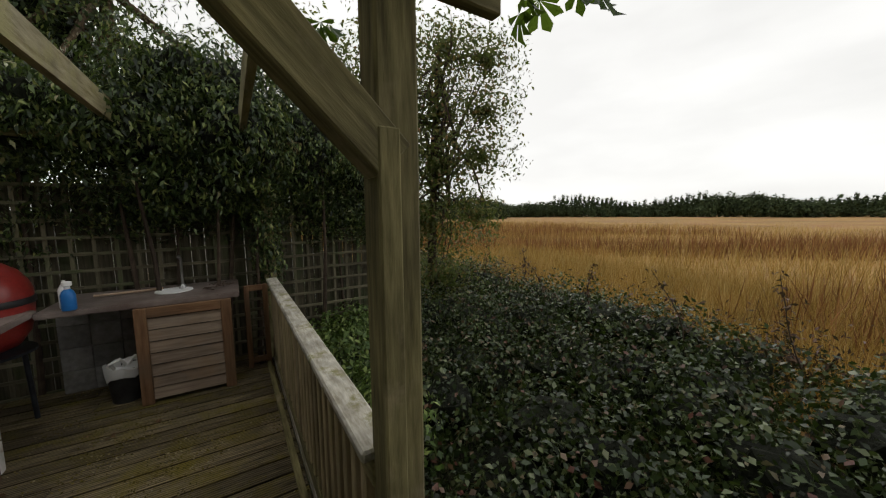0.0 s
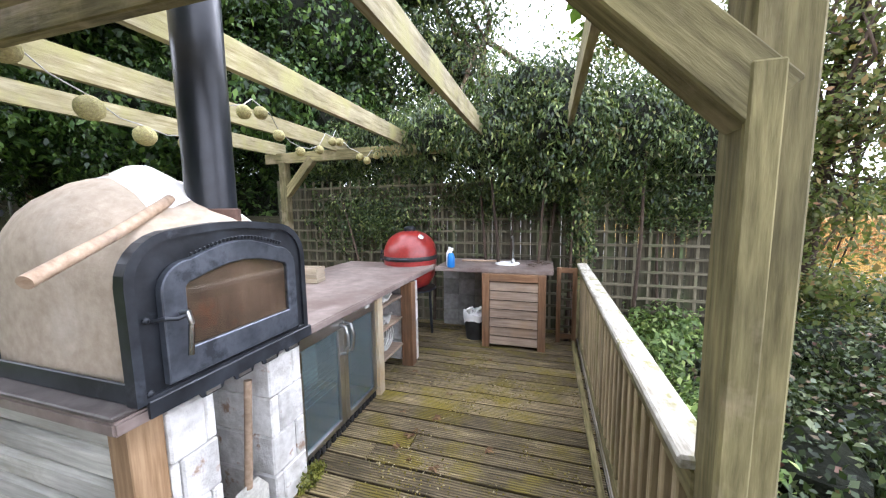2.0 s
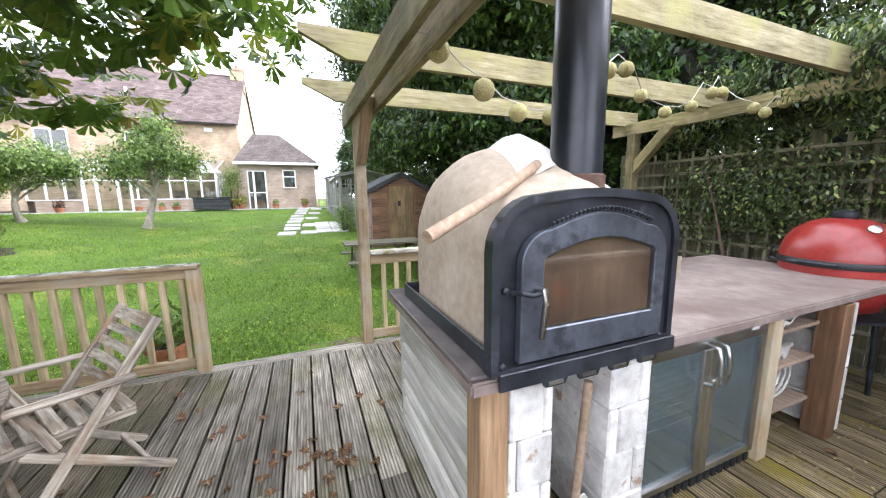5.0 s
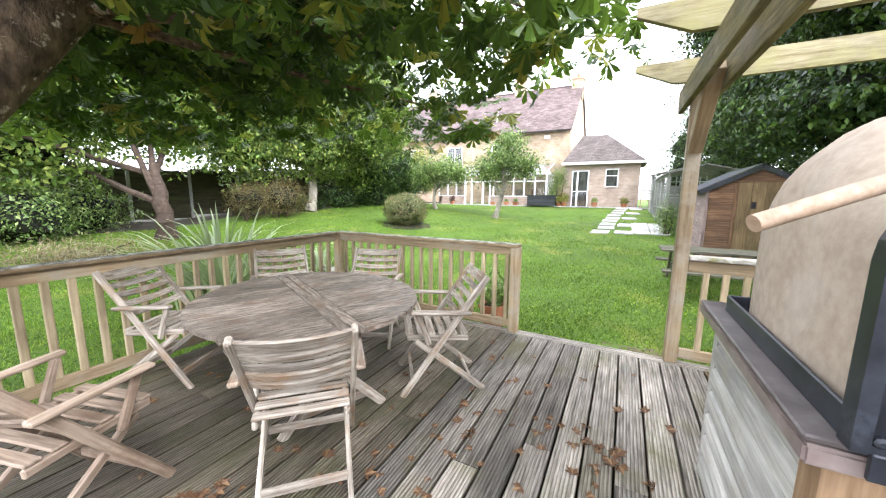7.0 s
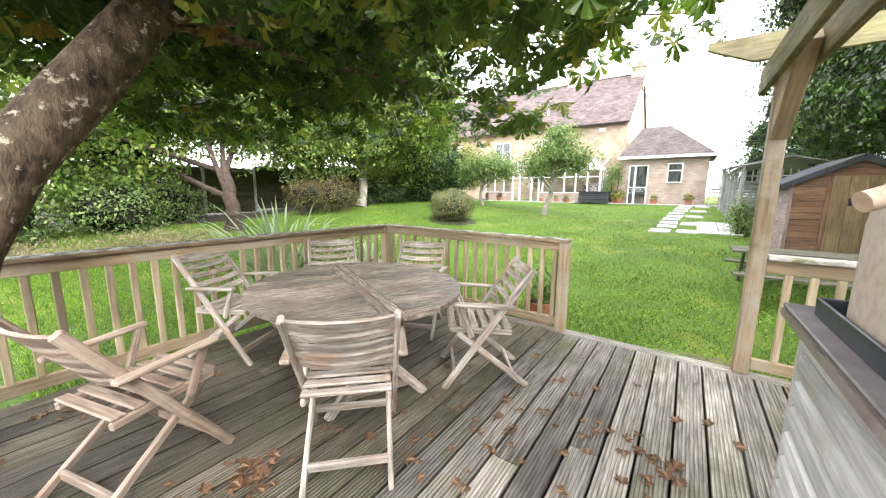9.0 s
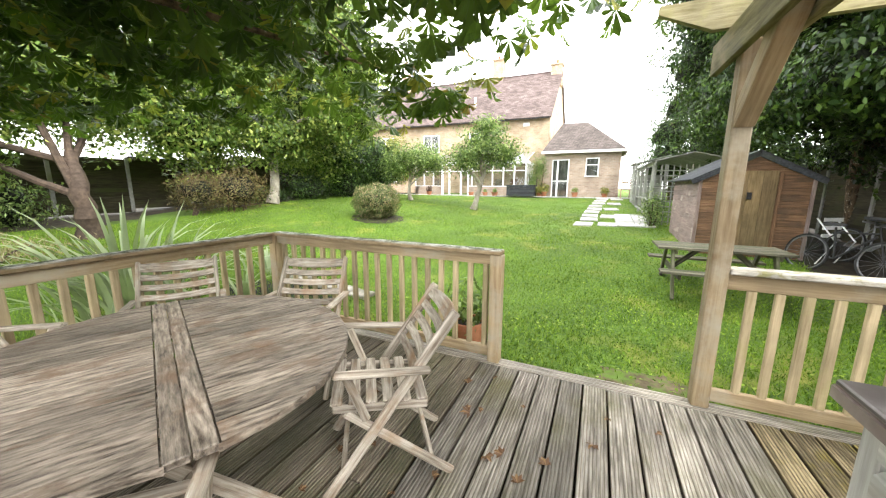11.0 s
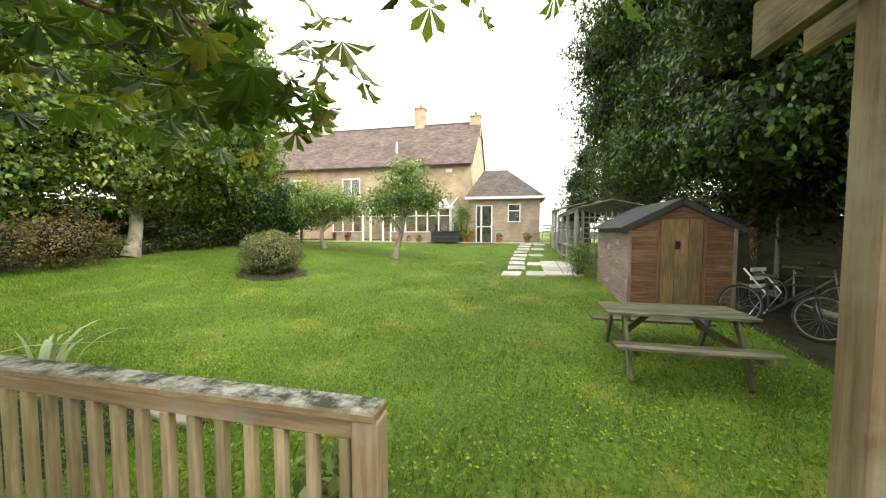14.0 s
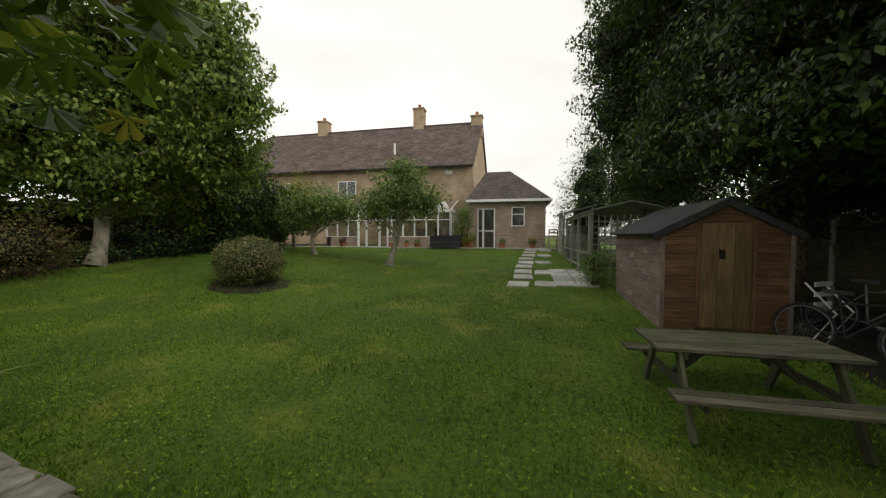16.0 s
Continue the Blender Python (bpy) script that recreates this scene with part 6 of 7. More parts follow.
def tree(name, label, base, top, r, blobs, count, size, leaf, seed, bark=BARK, droop=0.5, slim=0.5, ragged=0.4, shell=0.5, limbs=8, bend=0.25, path=None, category="tree", core=0.0):
    """A tapered trunk, limbs out to the lumps of the crown, and many small leaves."""
    t = thing(name, label, category)
    rng = random.Random(seed)
    pts, rad = limb(rng, base, top, r, r * 0.45, bend, 8) if path is None else path
    rad = list(rad)
    rad[0] *= 1.35
    tube("trunk", pts, rad, bark, t, sides=12)
    for k in range(limbs):
        b = blobs[k % len(blobs)]
        start = pts[rng.randint(len(pts) // 2, len(pts) - 1)]
        end = Vector((b[0] + rng.uniform(-0.5, 0.5) * b[3], b[1] + rng.uniform(-0.5, 0.5) * b[4], b[2] + rng.uniform(-0.3, 0.6) * b[5]))
        p, q = limb(rng, start, end, r * 0.36, r * 0.07, bend)
        tube("limb", p, q, bark, t, sides=7)
    crown("crown", blobs, count, size, leaf, t, seed, droop, slim, ragged, shell)
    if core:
        shade_cores(t, blobs, core, seed)
    return t


def shrub(name, label, blobs, count, size, leaf, seed, droop=0.3, slim=0.55, ragged=0.35, shell=0.6, stems=5, category="shrub", core=0.0):
    t = thing(name, label, category)
    rng = random.Random(seed)
    for k in range(stems):
        b = blobs[k % len(blobs)]
        x, y = b[0] + rng.uniform(-0.25, 0.25) * b[3], b[1] + rng.uniform(-0.25, 0.25) * b[4]
        p, q = limb(rng, (x, y, gz(x, y) - 0.05), (b[0] + rng.uniform(-0.6, 0.6) * b[3], b[1] + rng.uniform(-0.6, 0.6) * b[4], b[2] + 0.5 * b[5]), 0.03, 0.008, 0.08)
        tube("stem", p, q, TWIG, t, sides=6)
    crown("foliage", blobs, count, size, leaf, t, seed, droop, slim, ragged, shell)
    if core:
        shade_cores(t, blobs, core, seed)
    return t


# the horse chestnut that leans over the deck
def palmate_mesh(name, centres, size, material, rng):
    """Hanging leaves of five to seven long leaflets that spread from one stalk."""
    out = []
    for c in centres:
        yaw = rng.uniform(0, math.tau)
        tilt = rng.uniform(0.35, 1.1)
        ax = np.array([math.cos(yaw), math.sin(yaw), 0])
        out_d = np.array([math.cos(yaw), math.sin(yaw), 0]) * math.cos(tilt) + np.array([0, 0, -1]) * math.sin(tilt)
        side = np.array([-math.sin(yaw), math.cos(yaw), 0])
        nrm = np.cross(side, out_d)
        n = rng.integers(5, 8)
        for k in range(n):
            a = (k / (n - 1) - 0.5) * 4.0 + rng.normal(0, 0.08)
            d = out_d * math.cos(a) + side * math.sin(a)
            d = d + np.array([0, 0, -0.35])
            d /= np.linalg.norm(d)
            w = np.cross(nrm, d)
            ln = size * rng.uniform(0.75, 1.15) * (1 - 0.32 * abs(k / (n - 1) - 0.5) * 2)
            hw = ln * 0.19
            fold = nrm * hw * 0.45
            p0, p1, p2, p3 = c, c + d * ln * 0.38, c + d * ln * 0.72, c + d * ln - nrm * ln * 0.1
            for s in (1, -1):
                e1, e2 = p1 + w * hw * 0.55 * s + fold * 0.5, p2 + w * hw * s + fold
                out += [p0, e1, p1, p1, p1, e1, e2, p2, p2, e2, p3, p3] if s > 0 else [p0, p1, e1, e1, p1, p2, e2, e1, p2, p3, e2, e2]
    return np.array(out)


def palmate(name, centres, size, material, parent, seed):
    rng = np.random.default_rng(seed)
    v = palmate_mesh(name, centres, size, material, rng).reshape(-1, 4, 3)
    me = bpy.data.meshes.new(name)
    faces = []
    verts = []
    for q in v:
        b = len(verts)
        u = [q[0]]
        for p in q[1:]:
            if min(np.abs(p - w).max() for w in u) > 1e-7:
                u.append(p)
        verts += [tuple(p) for p in u]
        faces.append(tuple(range(b, b + len(u))))
    me.from_pydata(verts, [], faces)
    bm = bmesh.new()
    bm.from_mesh(me)
    bmesh.ops.remove_doubles(bm, verts=bm.verts, dist=0.0004)
    bm.to_mesh(me)
    bm.free()
    me.materials.append(material)
    return place(name, me, Matrix(), parent)


chestnut = thing("horse_chestnut", "leaning horse chestnut with large hanging leaves over the deck", "tree")
trunk_pts = [(-0.02, -2.6, -0.3), (-0.07, -2.61, 0.15), (-0.17, -2.62, 0.6), (-0.34, -2.63, 1.12), (-0.55, -2.64, 1.55), (-0.87, -2.66, 2.0), (-1.20, -2.68, 2.5), (-1.7, -2.7, 3.2), (-2.1, -2.7, 4.0)]
tube("trunk", trunk_pts, [0.22, 0.185, 0.16, 0.15, 0.145, 0.15, 0.14, 0.12, 0.1], BARK, chestnut, sides=16)
fork = [trunk_pts[3], (-0.22, -2.85, 1.55), (-0.16, -3.02, 2.1), (-0.22, -3.15, 2.7), (-0.45, -3.3, 3.5)]
tube("limb", fork, [0.12, 0.115, 0.11, 0.10, 0.08], BARK, chestnut, sides=14)
rc = random.Random(12)
limb_ends = []
for k in range(16):
    a = rc.uniform(0, math.tau)
    e = (-2.3 + 2.4 * math.cos(a) - 0.3, -2.5 + 2.3 * math.sin(a), rc.uniform(2.75, 3.6))
    p, q = limb(rc, trunk_pts[rc.randint(6, 8)], e, 0.032, 0.008, 0.25)
    tube("limb", p, q, BARK, chestnut, sides=7)
    limb_ends.append(e)
rngc = np.random.default_rng(31)
cent = []
while len(cent) < 3000:
    x, y = rngc.uniform(-5.6, 0.9), rngc.uniform(-6.4, 0.3)
    edge = 1.0 - ((x + 2.2) / 2.95) ** 2 - ((y + 3.0) / 2.95) ** 2
    if edge < -0.02 + 0.12 * math.sin(x * 5 + y * 3):
        continue
    low = 2.47 + 0.14 * math.sin(x * 2.3 + 1) * math.sin(y * 2.9) - 0.10 * max(0.0, -y - 3.0) + 0.22 * max(0.0, y + 0.6)
    if x > -1.2:
        low += 0.35 * (x + 1.2)
    if y > -2.7:
        low -= 0.20 * min(1.0, max(0.0, (-x - 3.5) / 0.8))
    if x < -3.4 and rngc.random() < 0.6:
        continue
    cent.append(np.array([x, y, low + rngc.random() ** 1.6 * (0.45 + 1.2 * max(edge, 0))]))
# two long sprays: over the lawn side and over the field side
for x0, x1, y0, y1, z0, z1, n in ((-4.8, -4.2, -2.1, -1.35, 2.2, 2.5, 22), (-4.95, -3.3, -0.95, 0.35, 2.86, 3.2, 66), (0.7, 2.0, 1.0, 1.6, 2.74, 2.95, 17), (0.1, 0.7, 2.2, 2.8, 2.78, 3.0, 12)):
    for k in range(n):
        cent.append(np.array([rngc.uniform(x0, x1), rngc.uniform(y0, y1), rngc.uniform(z0, z1)]))
for e in ((1.6, 1.3, 3.0), (0.4, 2.6, 3.1), (-4.7, -1.7, 2.55), (-4.5, 0.0, 3.1)):
    lp, lr = limb(rc, trunk_pts[6], e, 0.035, 0.006, 0.12)
    tube("limb", lp, lr, BARK, chestnut, sides=7)
palmate("leaves", cent, 0.185, LEAF_CHESTNUT, chestnut, 5)
crown("crown", [(-2.2, -2.4, 4.2, 2.4, 2.3, 1.2), (-2.8, -4.2, 3.9, 2.2, 2.0, 1.2), (-1.0, -4.2, 4.2, 2.0, 2.0, 1.4)], 24000, 0.18, LEAF_CHESTNUT, chestnut, 6, 0.6, 0.42)

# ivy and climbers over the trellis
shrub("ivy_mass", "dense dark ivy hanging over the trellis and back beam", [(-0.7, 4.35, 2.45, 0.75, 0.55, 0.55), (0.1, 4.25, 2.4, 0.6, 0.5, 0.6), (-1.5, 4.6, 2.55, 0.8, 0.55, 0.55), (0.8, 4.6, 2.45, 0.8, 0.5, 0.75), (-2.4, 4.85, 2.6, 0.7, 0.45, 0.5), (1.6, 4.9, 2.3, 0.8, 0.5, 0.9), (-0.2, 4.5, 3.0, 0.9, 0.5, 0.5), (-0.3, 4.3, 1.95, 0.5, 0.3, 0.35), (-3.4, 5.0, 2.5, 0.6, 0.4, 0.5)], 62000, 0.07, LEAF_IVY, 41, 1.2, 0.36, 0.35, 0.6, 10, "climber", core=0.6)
shrub("ivy_column", "ivy wrapped round the corner post", [(0.33, 4.32, 1.25, 0.17, 0.17, 0.6), (0.3, 4.36, 1.9, 0.3, 0.26, 0.5)], 4200, 0.055, LEAF_IVY, 42, 0.8, 0.45, 0.3, 0.8, 3, "climber")
shrub("ivy_screen", "sparse ivy on the trellis", [(-2.6, 4.62, 1.5, 1.1, 0.08, 0.55), (-0.6, 4.60, 1.75, 1.0, 0.10, 0.35), (1.2, 4.60, 1.65, 0.7, 0.1, 0.4)], 15000, 0.055, LEAF_IVY, 43, 0.9, 0.42, 0.4, 0.9, 4, "climber")
tree("thorn_tree", "loose thorn tree with bronze autumn leaves", (3.3, 5.7, -0.5), (3.5, 5.8, 4.4), 0.10,
     [(3.2, 5.4, 0.5, 1.0, 0.9, 0.7), (3.0, 5.5, 1.5, 0.95, 0.9, 0.8), (3.3, 5.5, 2.5, 0.95, 0.9, 0.8), (2.4, 5.7, 2.7, 1.0, 0.7, 1.2), (3.4, 5.6, 3.5, 1.0, 0.8, 0.8), (2.6, 5.8, 4.2, 1.1, 0.8, 0.9), (3.6, 5.7, 4.7, 0.9, 0.8, 0.7), (4.1, 5.3, 2.7, 0.8, 0.7, 0.6), (4.3, 5.4, 3.6, 0.85, 0.7, 0.6), (4.4, 5.5, 4.6, 0.9, 0.7, 0.6), (4.0, 5.3, 1.6, 0.6, 0.6, 0.6), (1.7, 5.9, 3.6, 0.9, 0.7, 1.0), (0.9, 6.2, 4.2, 0.9, 0.6, 0.8)], 27000, 0.085, LEAF_THORN, 44, TWIG, 0.4, 0.5, 0.5, 1.0, 44, 0.3)
BACK = [(-4.5, 8.0, 4.4, 2.2, 1.5, 2.2), (-2.5, 8.2, 4.9, 1.7, 1.5, 2.0), (1.9, 7.6, 3.0, 1.3, 1.0, 1.3), (-3.0, 7.2, 2.4, 2.5, 1.0, 1.5), (0.3, 7.0, 2.4, 2.0, 0.9, 1.4), (-2.6, 7.4, 6.4, 2.6, 1.3, 1.4)]
tree("hedge_tree", "tall dark evergreen trees behind the kitchen", (-1.5, 8.6, -0.4), (-1.6, 8.5, 5.6), 0.2, BACK, 62000, 0.11, LEAF_IVY, 45, BARK, 0.6, 0.42, 0.5, 0.8, 24, 0.3, core=0.35)
tree("hedge_tree", "tall dark evergreen hedge tree beyond the fence", (-7.5, 7.6, 0), (-7.2, 7.3, 5.0), 0.22,
     [(-6.3, 6.3, 3.6, 2.0, 1.2, 1.8), (-8.8, 6.6, 4.4, 2.0, 1.4, 2.2), (-7.0, 6.8, 6.4, 2.6, 1.6, 2.0), (-4.8, 6.5, 3.2, 1.5, 1.0, 1.9), (-6.4, 6.0, 1.6, 2.4, 0.6, 1.3), (-4.6, 6.8, 5.4, 1.6, 1.2, 1.6)], 62000, 0.13, LEAF_LAUREL, 46, BARK, 0.6, 0.5, 0.45, 0.6, 12, 0.3, core=0.6)
# Lumps at z 5.6 and 5.4 are added, mostly out of view, for shade.
tree("laurel_tree", "large overhanging dark green tree beside the shed", (-12.5, 5.6, 0.1), (-11.8, 4.9, 4.6), 0.2,
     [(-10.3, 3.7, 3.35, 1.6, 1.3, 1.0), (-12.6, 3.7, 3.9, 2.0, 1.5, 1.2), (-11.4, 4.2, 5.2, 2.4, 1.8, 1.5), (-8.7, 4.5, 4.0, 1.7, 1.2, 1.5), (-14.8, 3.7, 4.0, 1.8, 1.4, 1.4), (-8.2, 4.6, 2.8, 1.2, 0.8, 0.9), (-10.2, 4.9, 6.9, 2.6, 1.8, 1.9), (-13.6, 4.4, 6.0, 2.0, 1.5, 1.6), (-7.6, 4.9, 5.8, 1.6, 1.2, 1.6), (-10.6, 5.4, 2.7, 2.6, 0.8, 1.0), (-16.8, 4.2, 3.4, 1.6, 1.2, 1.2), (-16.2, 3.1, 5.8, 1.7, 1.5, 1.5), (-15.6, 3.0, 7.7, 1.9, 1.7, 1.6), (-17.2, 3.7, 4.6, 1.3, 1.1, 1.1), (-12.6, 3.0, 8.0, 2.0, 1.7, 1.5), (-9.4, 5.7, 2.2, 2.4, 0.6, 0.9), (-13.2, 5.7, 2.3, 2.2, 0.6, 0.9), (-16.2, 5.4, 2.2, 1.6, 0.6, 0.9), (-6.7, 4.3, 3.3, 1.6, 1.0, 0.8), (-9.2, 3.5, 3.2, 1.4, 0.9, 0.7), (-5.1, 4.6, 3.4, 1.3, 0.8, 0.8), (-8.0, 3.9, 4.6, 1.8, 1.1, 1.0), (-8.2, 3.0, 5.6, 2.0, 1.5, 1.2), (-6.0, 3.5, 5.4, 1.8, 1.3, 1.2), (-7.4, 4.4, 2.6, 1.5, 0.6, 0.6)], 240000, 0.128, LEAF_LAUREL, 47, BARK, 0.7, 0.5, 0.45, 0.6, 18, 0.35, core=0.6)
tree("fir_tree", "blue-green conifer behind the arbour", (-21.5, 3.2, 0.8), (-21.5, 3.2, 6.0), 0.15,
     [(-21.5, 2.9, 2.6, 1.7, 1.7, 1.5), (-21.6, 2.9, 4.1, 1.4, 1.4, 1.3), (-21.5, 3.1, 5.3, 0.9, 0.9, 1.0), (-20.6, 4.2, 3.4, 1.4, 1.3, 1.8)], 26000, 0.11, LEAF_LAUREL, 48, BARK, 0.5, 0.4, 0.5, 0.7, 6, core=0.5)
# hedge and trees along the left boundary
tree("boundary_tree", "broad tall garden tree with a forked trunk by the fence", (-11.0, -11.9, 0.8), (-11.3, -12.2, 4.6), 0.2,
     [(-11.5, -12.0, 3.4, 2.0, 1.6, 1.3), (-12.4, -11.8, 5.0, 2.1, 1.7, 1.7), (-9.8, -12.3, 4.6, 2.0, 1.7, 1.7), (-11.6, -12.2, 6.8, 2.0, 1.7, 1.6), (-13.8, -12.0, 3.0, 1.8, 1.4, 1.3), (-8.6, -12.6, 3.2, 1.7, 1.3, 1.3), (-9.4, -12.6, 6.6, 1.8, 1.6, 1.6), (-13.9, -12.0, 5.0, 1.5, 1.3, 1.4), (-12.2, -8.9, 5.6, 1.6, 1.5, 1.5), (-11.9, -9.3, 7.3, 1.6, 1.4, 1.5), (-12.6, -9.6, 4.1, 1.6, 1.3, 1.0), (-11.0, -10.2, 8.3, 1.8, 1.6, 1.5)], 105000, 0.15, LEAF_TREE, 51, BARK_PALE, 0.5, 0.55, 0.45, 0.6, 14, 0.3, core=0.5)
tree("boundary_tree", "tall hedge tree by the board fence", (-15.8, -12.6, 0.9), (-15.9, -12.6, 3.8), 0.18,
     [(-15.5, -12.0, 3.0, 1.8, 1.4, 1.4), (-17.0, -12.0, 2.8, 1.8, 1.4, 1.4), (-16.0, -12.4, 4.2, 1.4, 1.3, 1.1), (-18.5, -12.2, 2.6, 1.6, 1.2, 1.3)], 40000, 0.15, LEAF_LAUREL, 52, BARK_PALE, 0.5, 0.55, 0.45, 0.6, 8, 0.3, core=0.55)
tree("boundary_tree", "leafy tree at the garden corner with a pale trunk", (-5.0, -10.6, 0.25), (-5.0, -11.0, 2.2), 0.24,
     [(-5.2, -11.8, 3.9, 2.2, 1.7, 1.5), (-3.0, -12.2, 3.0, 2.0, 1.6, 1.8), (-7.0, -12.8, 4.2, 2.0, 1.6, 1.6), (-4.5, -12.2, 5.4, 2.6, 1.8, 1.6), (-1.0, -12.2, 2.4, 1.8, 1.4, 2.0), (1.2, -11.5, 2.6, 1.8, 1.6, 2.2)], 62000, 0.14, LEAF_TREE, 53, TWIG, 0.5, 0.55, 0.45, 0.65, 5, 0.4, core=0.5)
shrub("bronze_shrub", "twiggy bronze-brown shrub at the lawn edge", [(-9.3, -11.6, 1.35, 1.2, 0.9, 0.75), (-8.2, -11.9, 1.3, 0.8, 0.8, 0.65)], 15000, 0.06, LEAF_BRONZE, 54, 0.2, 0.5, 0.4, 0.8, 8, core=0.55)
shrub("laurel_bush", "dark glossy bush under the boundary trees", [(-13.2, -12.2, 1.4, 1.3, 0.9, 0.8), (-15.2, -12.0, 1.7, 1.4, 1.0, 1.0), (-17.2, -11.9, 1.7, 1.3, 1.0, 1.0), (-11.2, -12.4, 1.1, 0.8, 0.6, 0.4)], 22000, 0.10, LEAF_LAUREL, 55, 0.4, 0.5, 0.4, 0.8, 8, core=0.6)
shrub("boundary_shrub", "mixed green shrubs along the garden boundary", [(-2.6, -11.6, 0.9, 1.3, 0.9, 0.9), (-0.6, -11.2, 0.9, 1.2, 1.0, 1.1), (-4.0, -12.8, 1.0, 1.2, 0.8, 0.8)], 15000, 0.09, LEAF_APPLE, 56, 0.3, 0.5, 0.4, 0.8, 6, core=0.6)
shrub("pale_grass_bed", "pale dry grasses and pinkish heather", [(-2.9, -9.2, 0.25, 1.5, 0.6, 0.35), (-1.0, -9.0, 0.2, 1.2, 0.6, 0.3)], 7000, 0.11, LEAF_HEATHER, 57, -0.6, 0.12, 0.4, 0.8, 2)
shrub("round_bush", "clipped round bush with a faded pinkish top", [(-11.3, -7.15, gz(-11.3, -7.15) + 0.56, 0.86, 0.84, 0.64)], 20000, 0.052, LEAF_PINK, 58, 0.1, 0.5, 0.15, 0.5, 6, core=0.7)
bed = thing("soil_bed", "bare brown soil ring under the round bush", "soil", None, "", "structure")
bm = bmesh.new()
mid = bm.verts.new((-11.2, -7.05, gz(-11.2, -7.05) + 0.025))
rim = [bm.verts.new((x, y, gz(x, y) + 0.015)) for x, y in ((-11.2 + (0.92 + 0.07 * math.sin(k * 2.3)) * math.cos(k * math.tau / 30), -7.05 + (0.92 + 0.07 * math.sin(k * 1.7)) * math.sin(k * math.tau / 30)) for k in range(30))]
for k in range(30):
    bm.faces.new((mid, rim[k], rim[(k + 1) % 30]))
part("soil", bm, SOIL, bed)
tree("apple_tree", "small apple tree with a leaning pale trunk", (-15.6, -5.05, gz(-15.6, -5)), (-15.9, -4.7, 2.2), 0.13,
     [(-15.9, -4.7, 3.2, 1.25, 1.15, 0.85), (-15.6, -5.5, 2.7, 0.95, 0.9, 0.7), (-16.1, -3.9, 2.9, 0.85, 0.8, 0.7), (-15.8, -4.6, 4.0, 0.7, 0.7, 0.5)], 9500, 0.125, LEAF_APPLE, 61, BARK_PALE, 0.5, 0.5, 0.6, 0.8, 12, 0.15)
tree("apple_tree", "small spreading apple tree on the lawn", (-16.8, -8.9, gz(-16.8, -8.9)), (-16.9, -8.8, 2.0), 0.11,
     [(-16.8, -8.6, 2.9, 1.4, 1.3, 0.8), (-16.6, -9.5, 2.6, 1.0, 0.9, 0.7), (-17.0, -7.7, 2.7, 0.9, 0.8, 0.6)], 9500, 0.125, LEAF_APPLE, 62, BARK_PALE, 0.5, 0.5, 0.6, 0.8, 10, 0.15)
tree("yellow_tree", "yellow-green upright garden tree", (-20.0, -12.2, 0.9), (-20.0, -12.2, 3.4), 0.1, [(-20.0, -12.0, 3.3, 1.1, 1.0, 1.6), (-20.2, -11.4, 2.6, 0.8, 0.8, 0.9)], 9000, 0.11, LEAF_YELLOW, 63, BARK_PALE, 0.4, 0.5, 0.5, 0.7, 6)
shrub("climbing_rose", "climbing shrub on the annex corner", [(-21.7, -3.3, 2.6, 0.35, 0.5, 0.8), (-21.7, -3.6, 1.8, 0.3, 0.35, 0.7)], 2600, 0.09, LEAF_APPLE, 64, 0.4, 0.5, 0.5, 0.8, 4, "climber")
shrub("arbour_bush", "grey-green bush beside the arbour", [(-13.3, 1.45, gz(-13.3, 1.45) + 0.5, 0.36, 0.36, 0.55)], 2600, 0.06, LEAF_APPLE, 65, 0.3, 0.4, 0.4, 0.9, 4)
shrub("fence_bush", "dark straggling shrubs at the foot of the fence", [(-8.0, 4.9, 0.45, 0.9, 0.4, 0.6), (-6.4, 4.7, 0.4, 0.8, 0.5, 0.6), (-5.2, 4.9, 0.6, 0.7, 0.5, 0.9), (-7.2, 4.4, 0.0, 0.9, 0.5, 0.25)], 9000, 0.07, LEAF_IVY, 66, 0.4, 0.5, 0.4, 0.9, 5, core=0.6)
shrub("under_rail_plants", "pale green groundcover outside the railing", [(0.95, 3.9, 0.1, 0.4, 0.8, 0.35), (1.0, 2.6, 0.0, 0.4, 0.7, 0.3), (1.3, 4.3, 0.2, 0.4, 0.4, 0.3)], 5200, 0.07, LEAF_APPLE, 67, 0.3, 0.5, 0.4, 0.9, 4)
# bramble bank between the deck and the field
bram = []
rbm = random.Random(21)
for i in range(6):
    for j in range(20):
        x = 0.95 + i * 0.66 + rbm.uniform(-0.2, 0.2)
        y = -4.6 + j * 0.72 + rbm.uniform(-0.25, 0.25)
        h = 0.02 + 0.50 * (x - 0.8) / 3.4 + 0.08 * math.sin(x * 2.3 + y * 1.7) + rbm.uniform(-0.05, 0.05)
        bram.append((x, y, h - 0.42, rbm.uniform(0.5, 0.7), rbm.uniform(0.55, 0.8), rbm.uniform(0.42, 0.55)))
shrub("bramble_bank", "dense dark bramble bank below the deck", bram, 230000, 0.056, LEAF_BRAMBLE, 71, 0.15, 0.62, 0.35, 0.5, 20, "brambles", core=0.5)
shrub("red_dock_edge", "dark red dock stems along the field edge", [(4.5, y, 0.15, 0.35, 0.8, 0.5 + 0.12 * math.sin(y * 3)) for y in (-3.0, -1.6, -0.3, 1.0, 2.3, 3.6, 4.9, 6.2, 7.6)], 9000, 0.06, LEAF_RED, 72, -0.3, 0.35, 0.6, 0.9, 9, "dock")
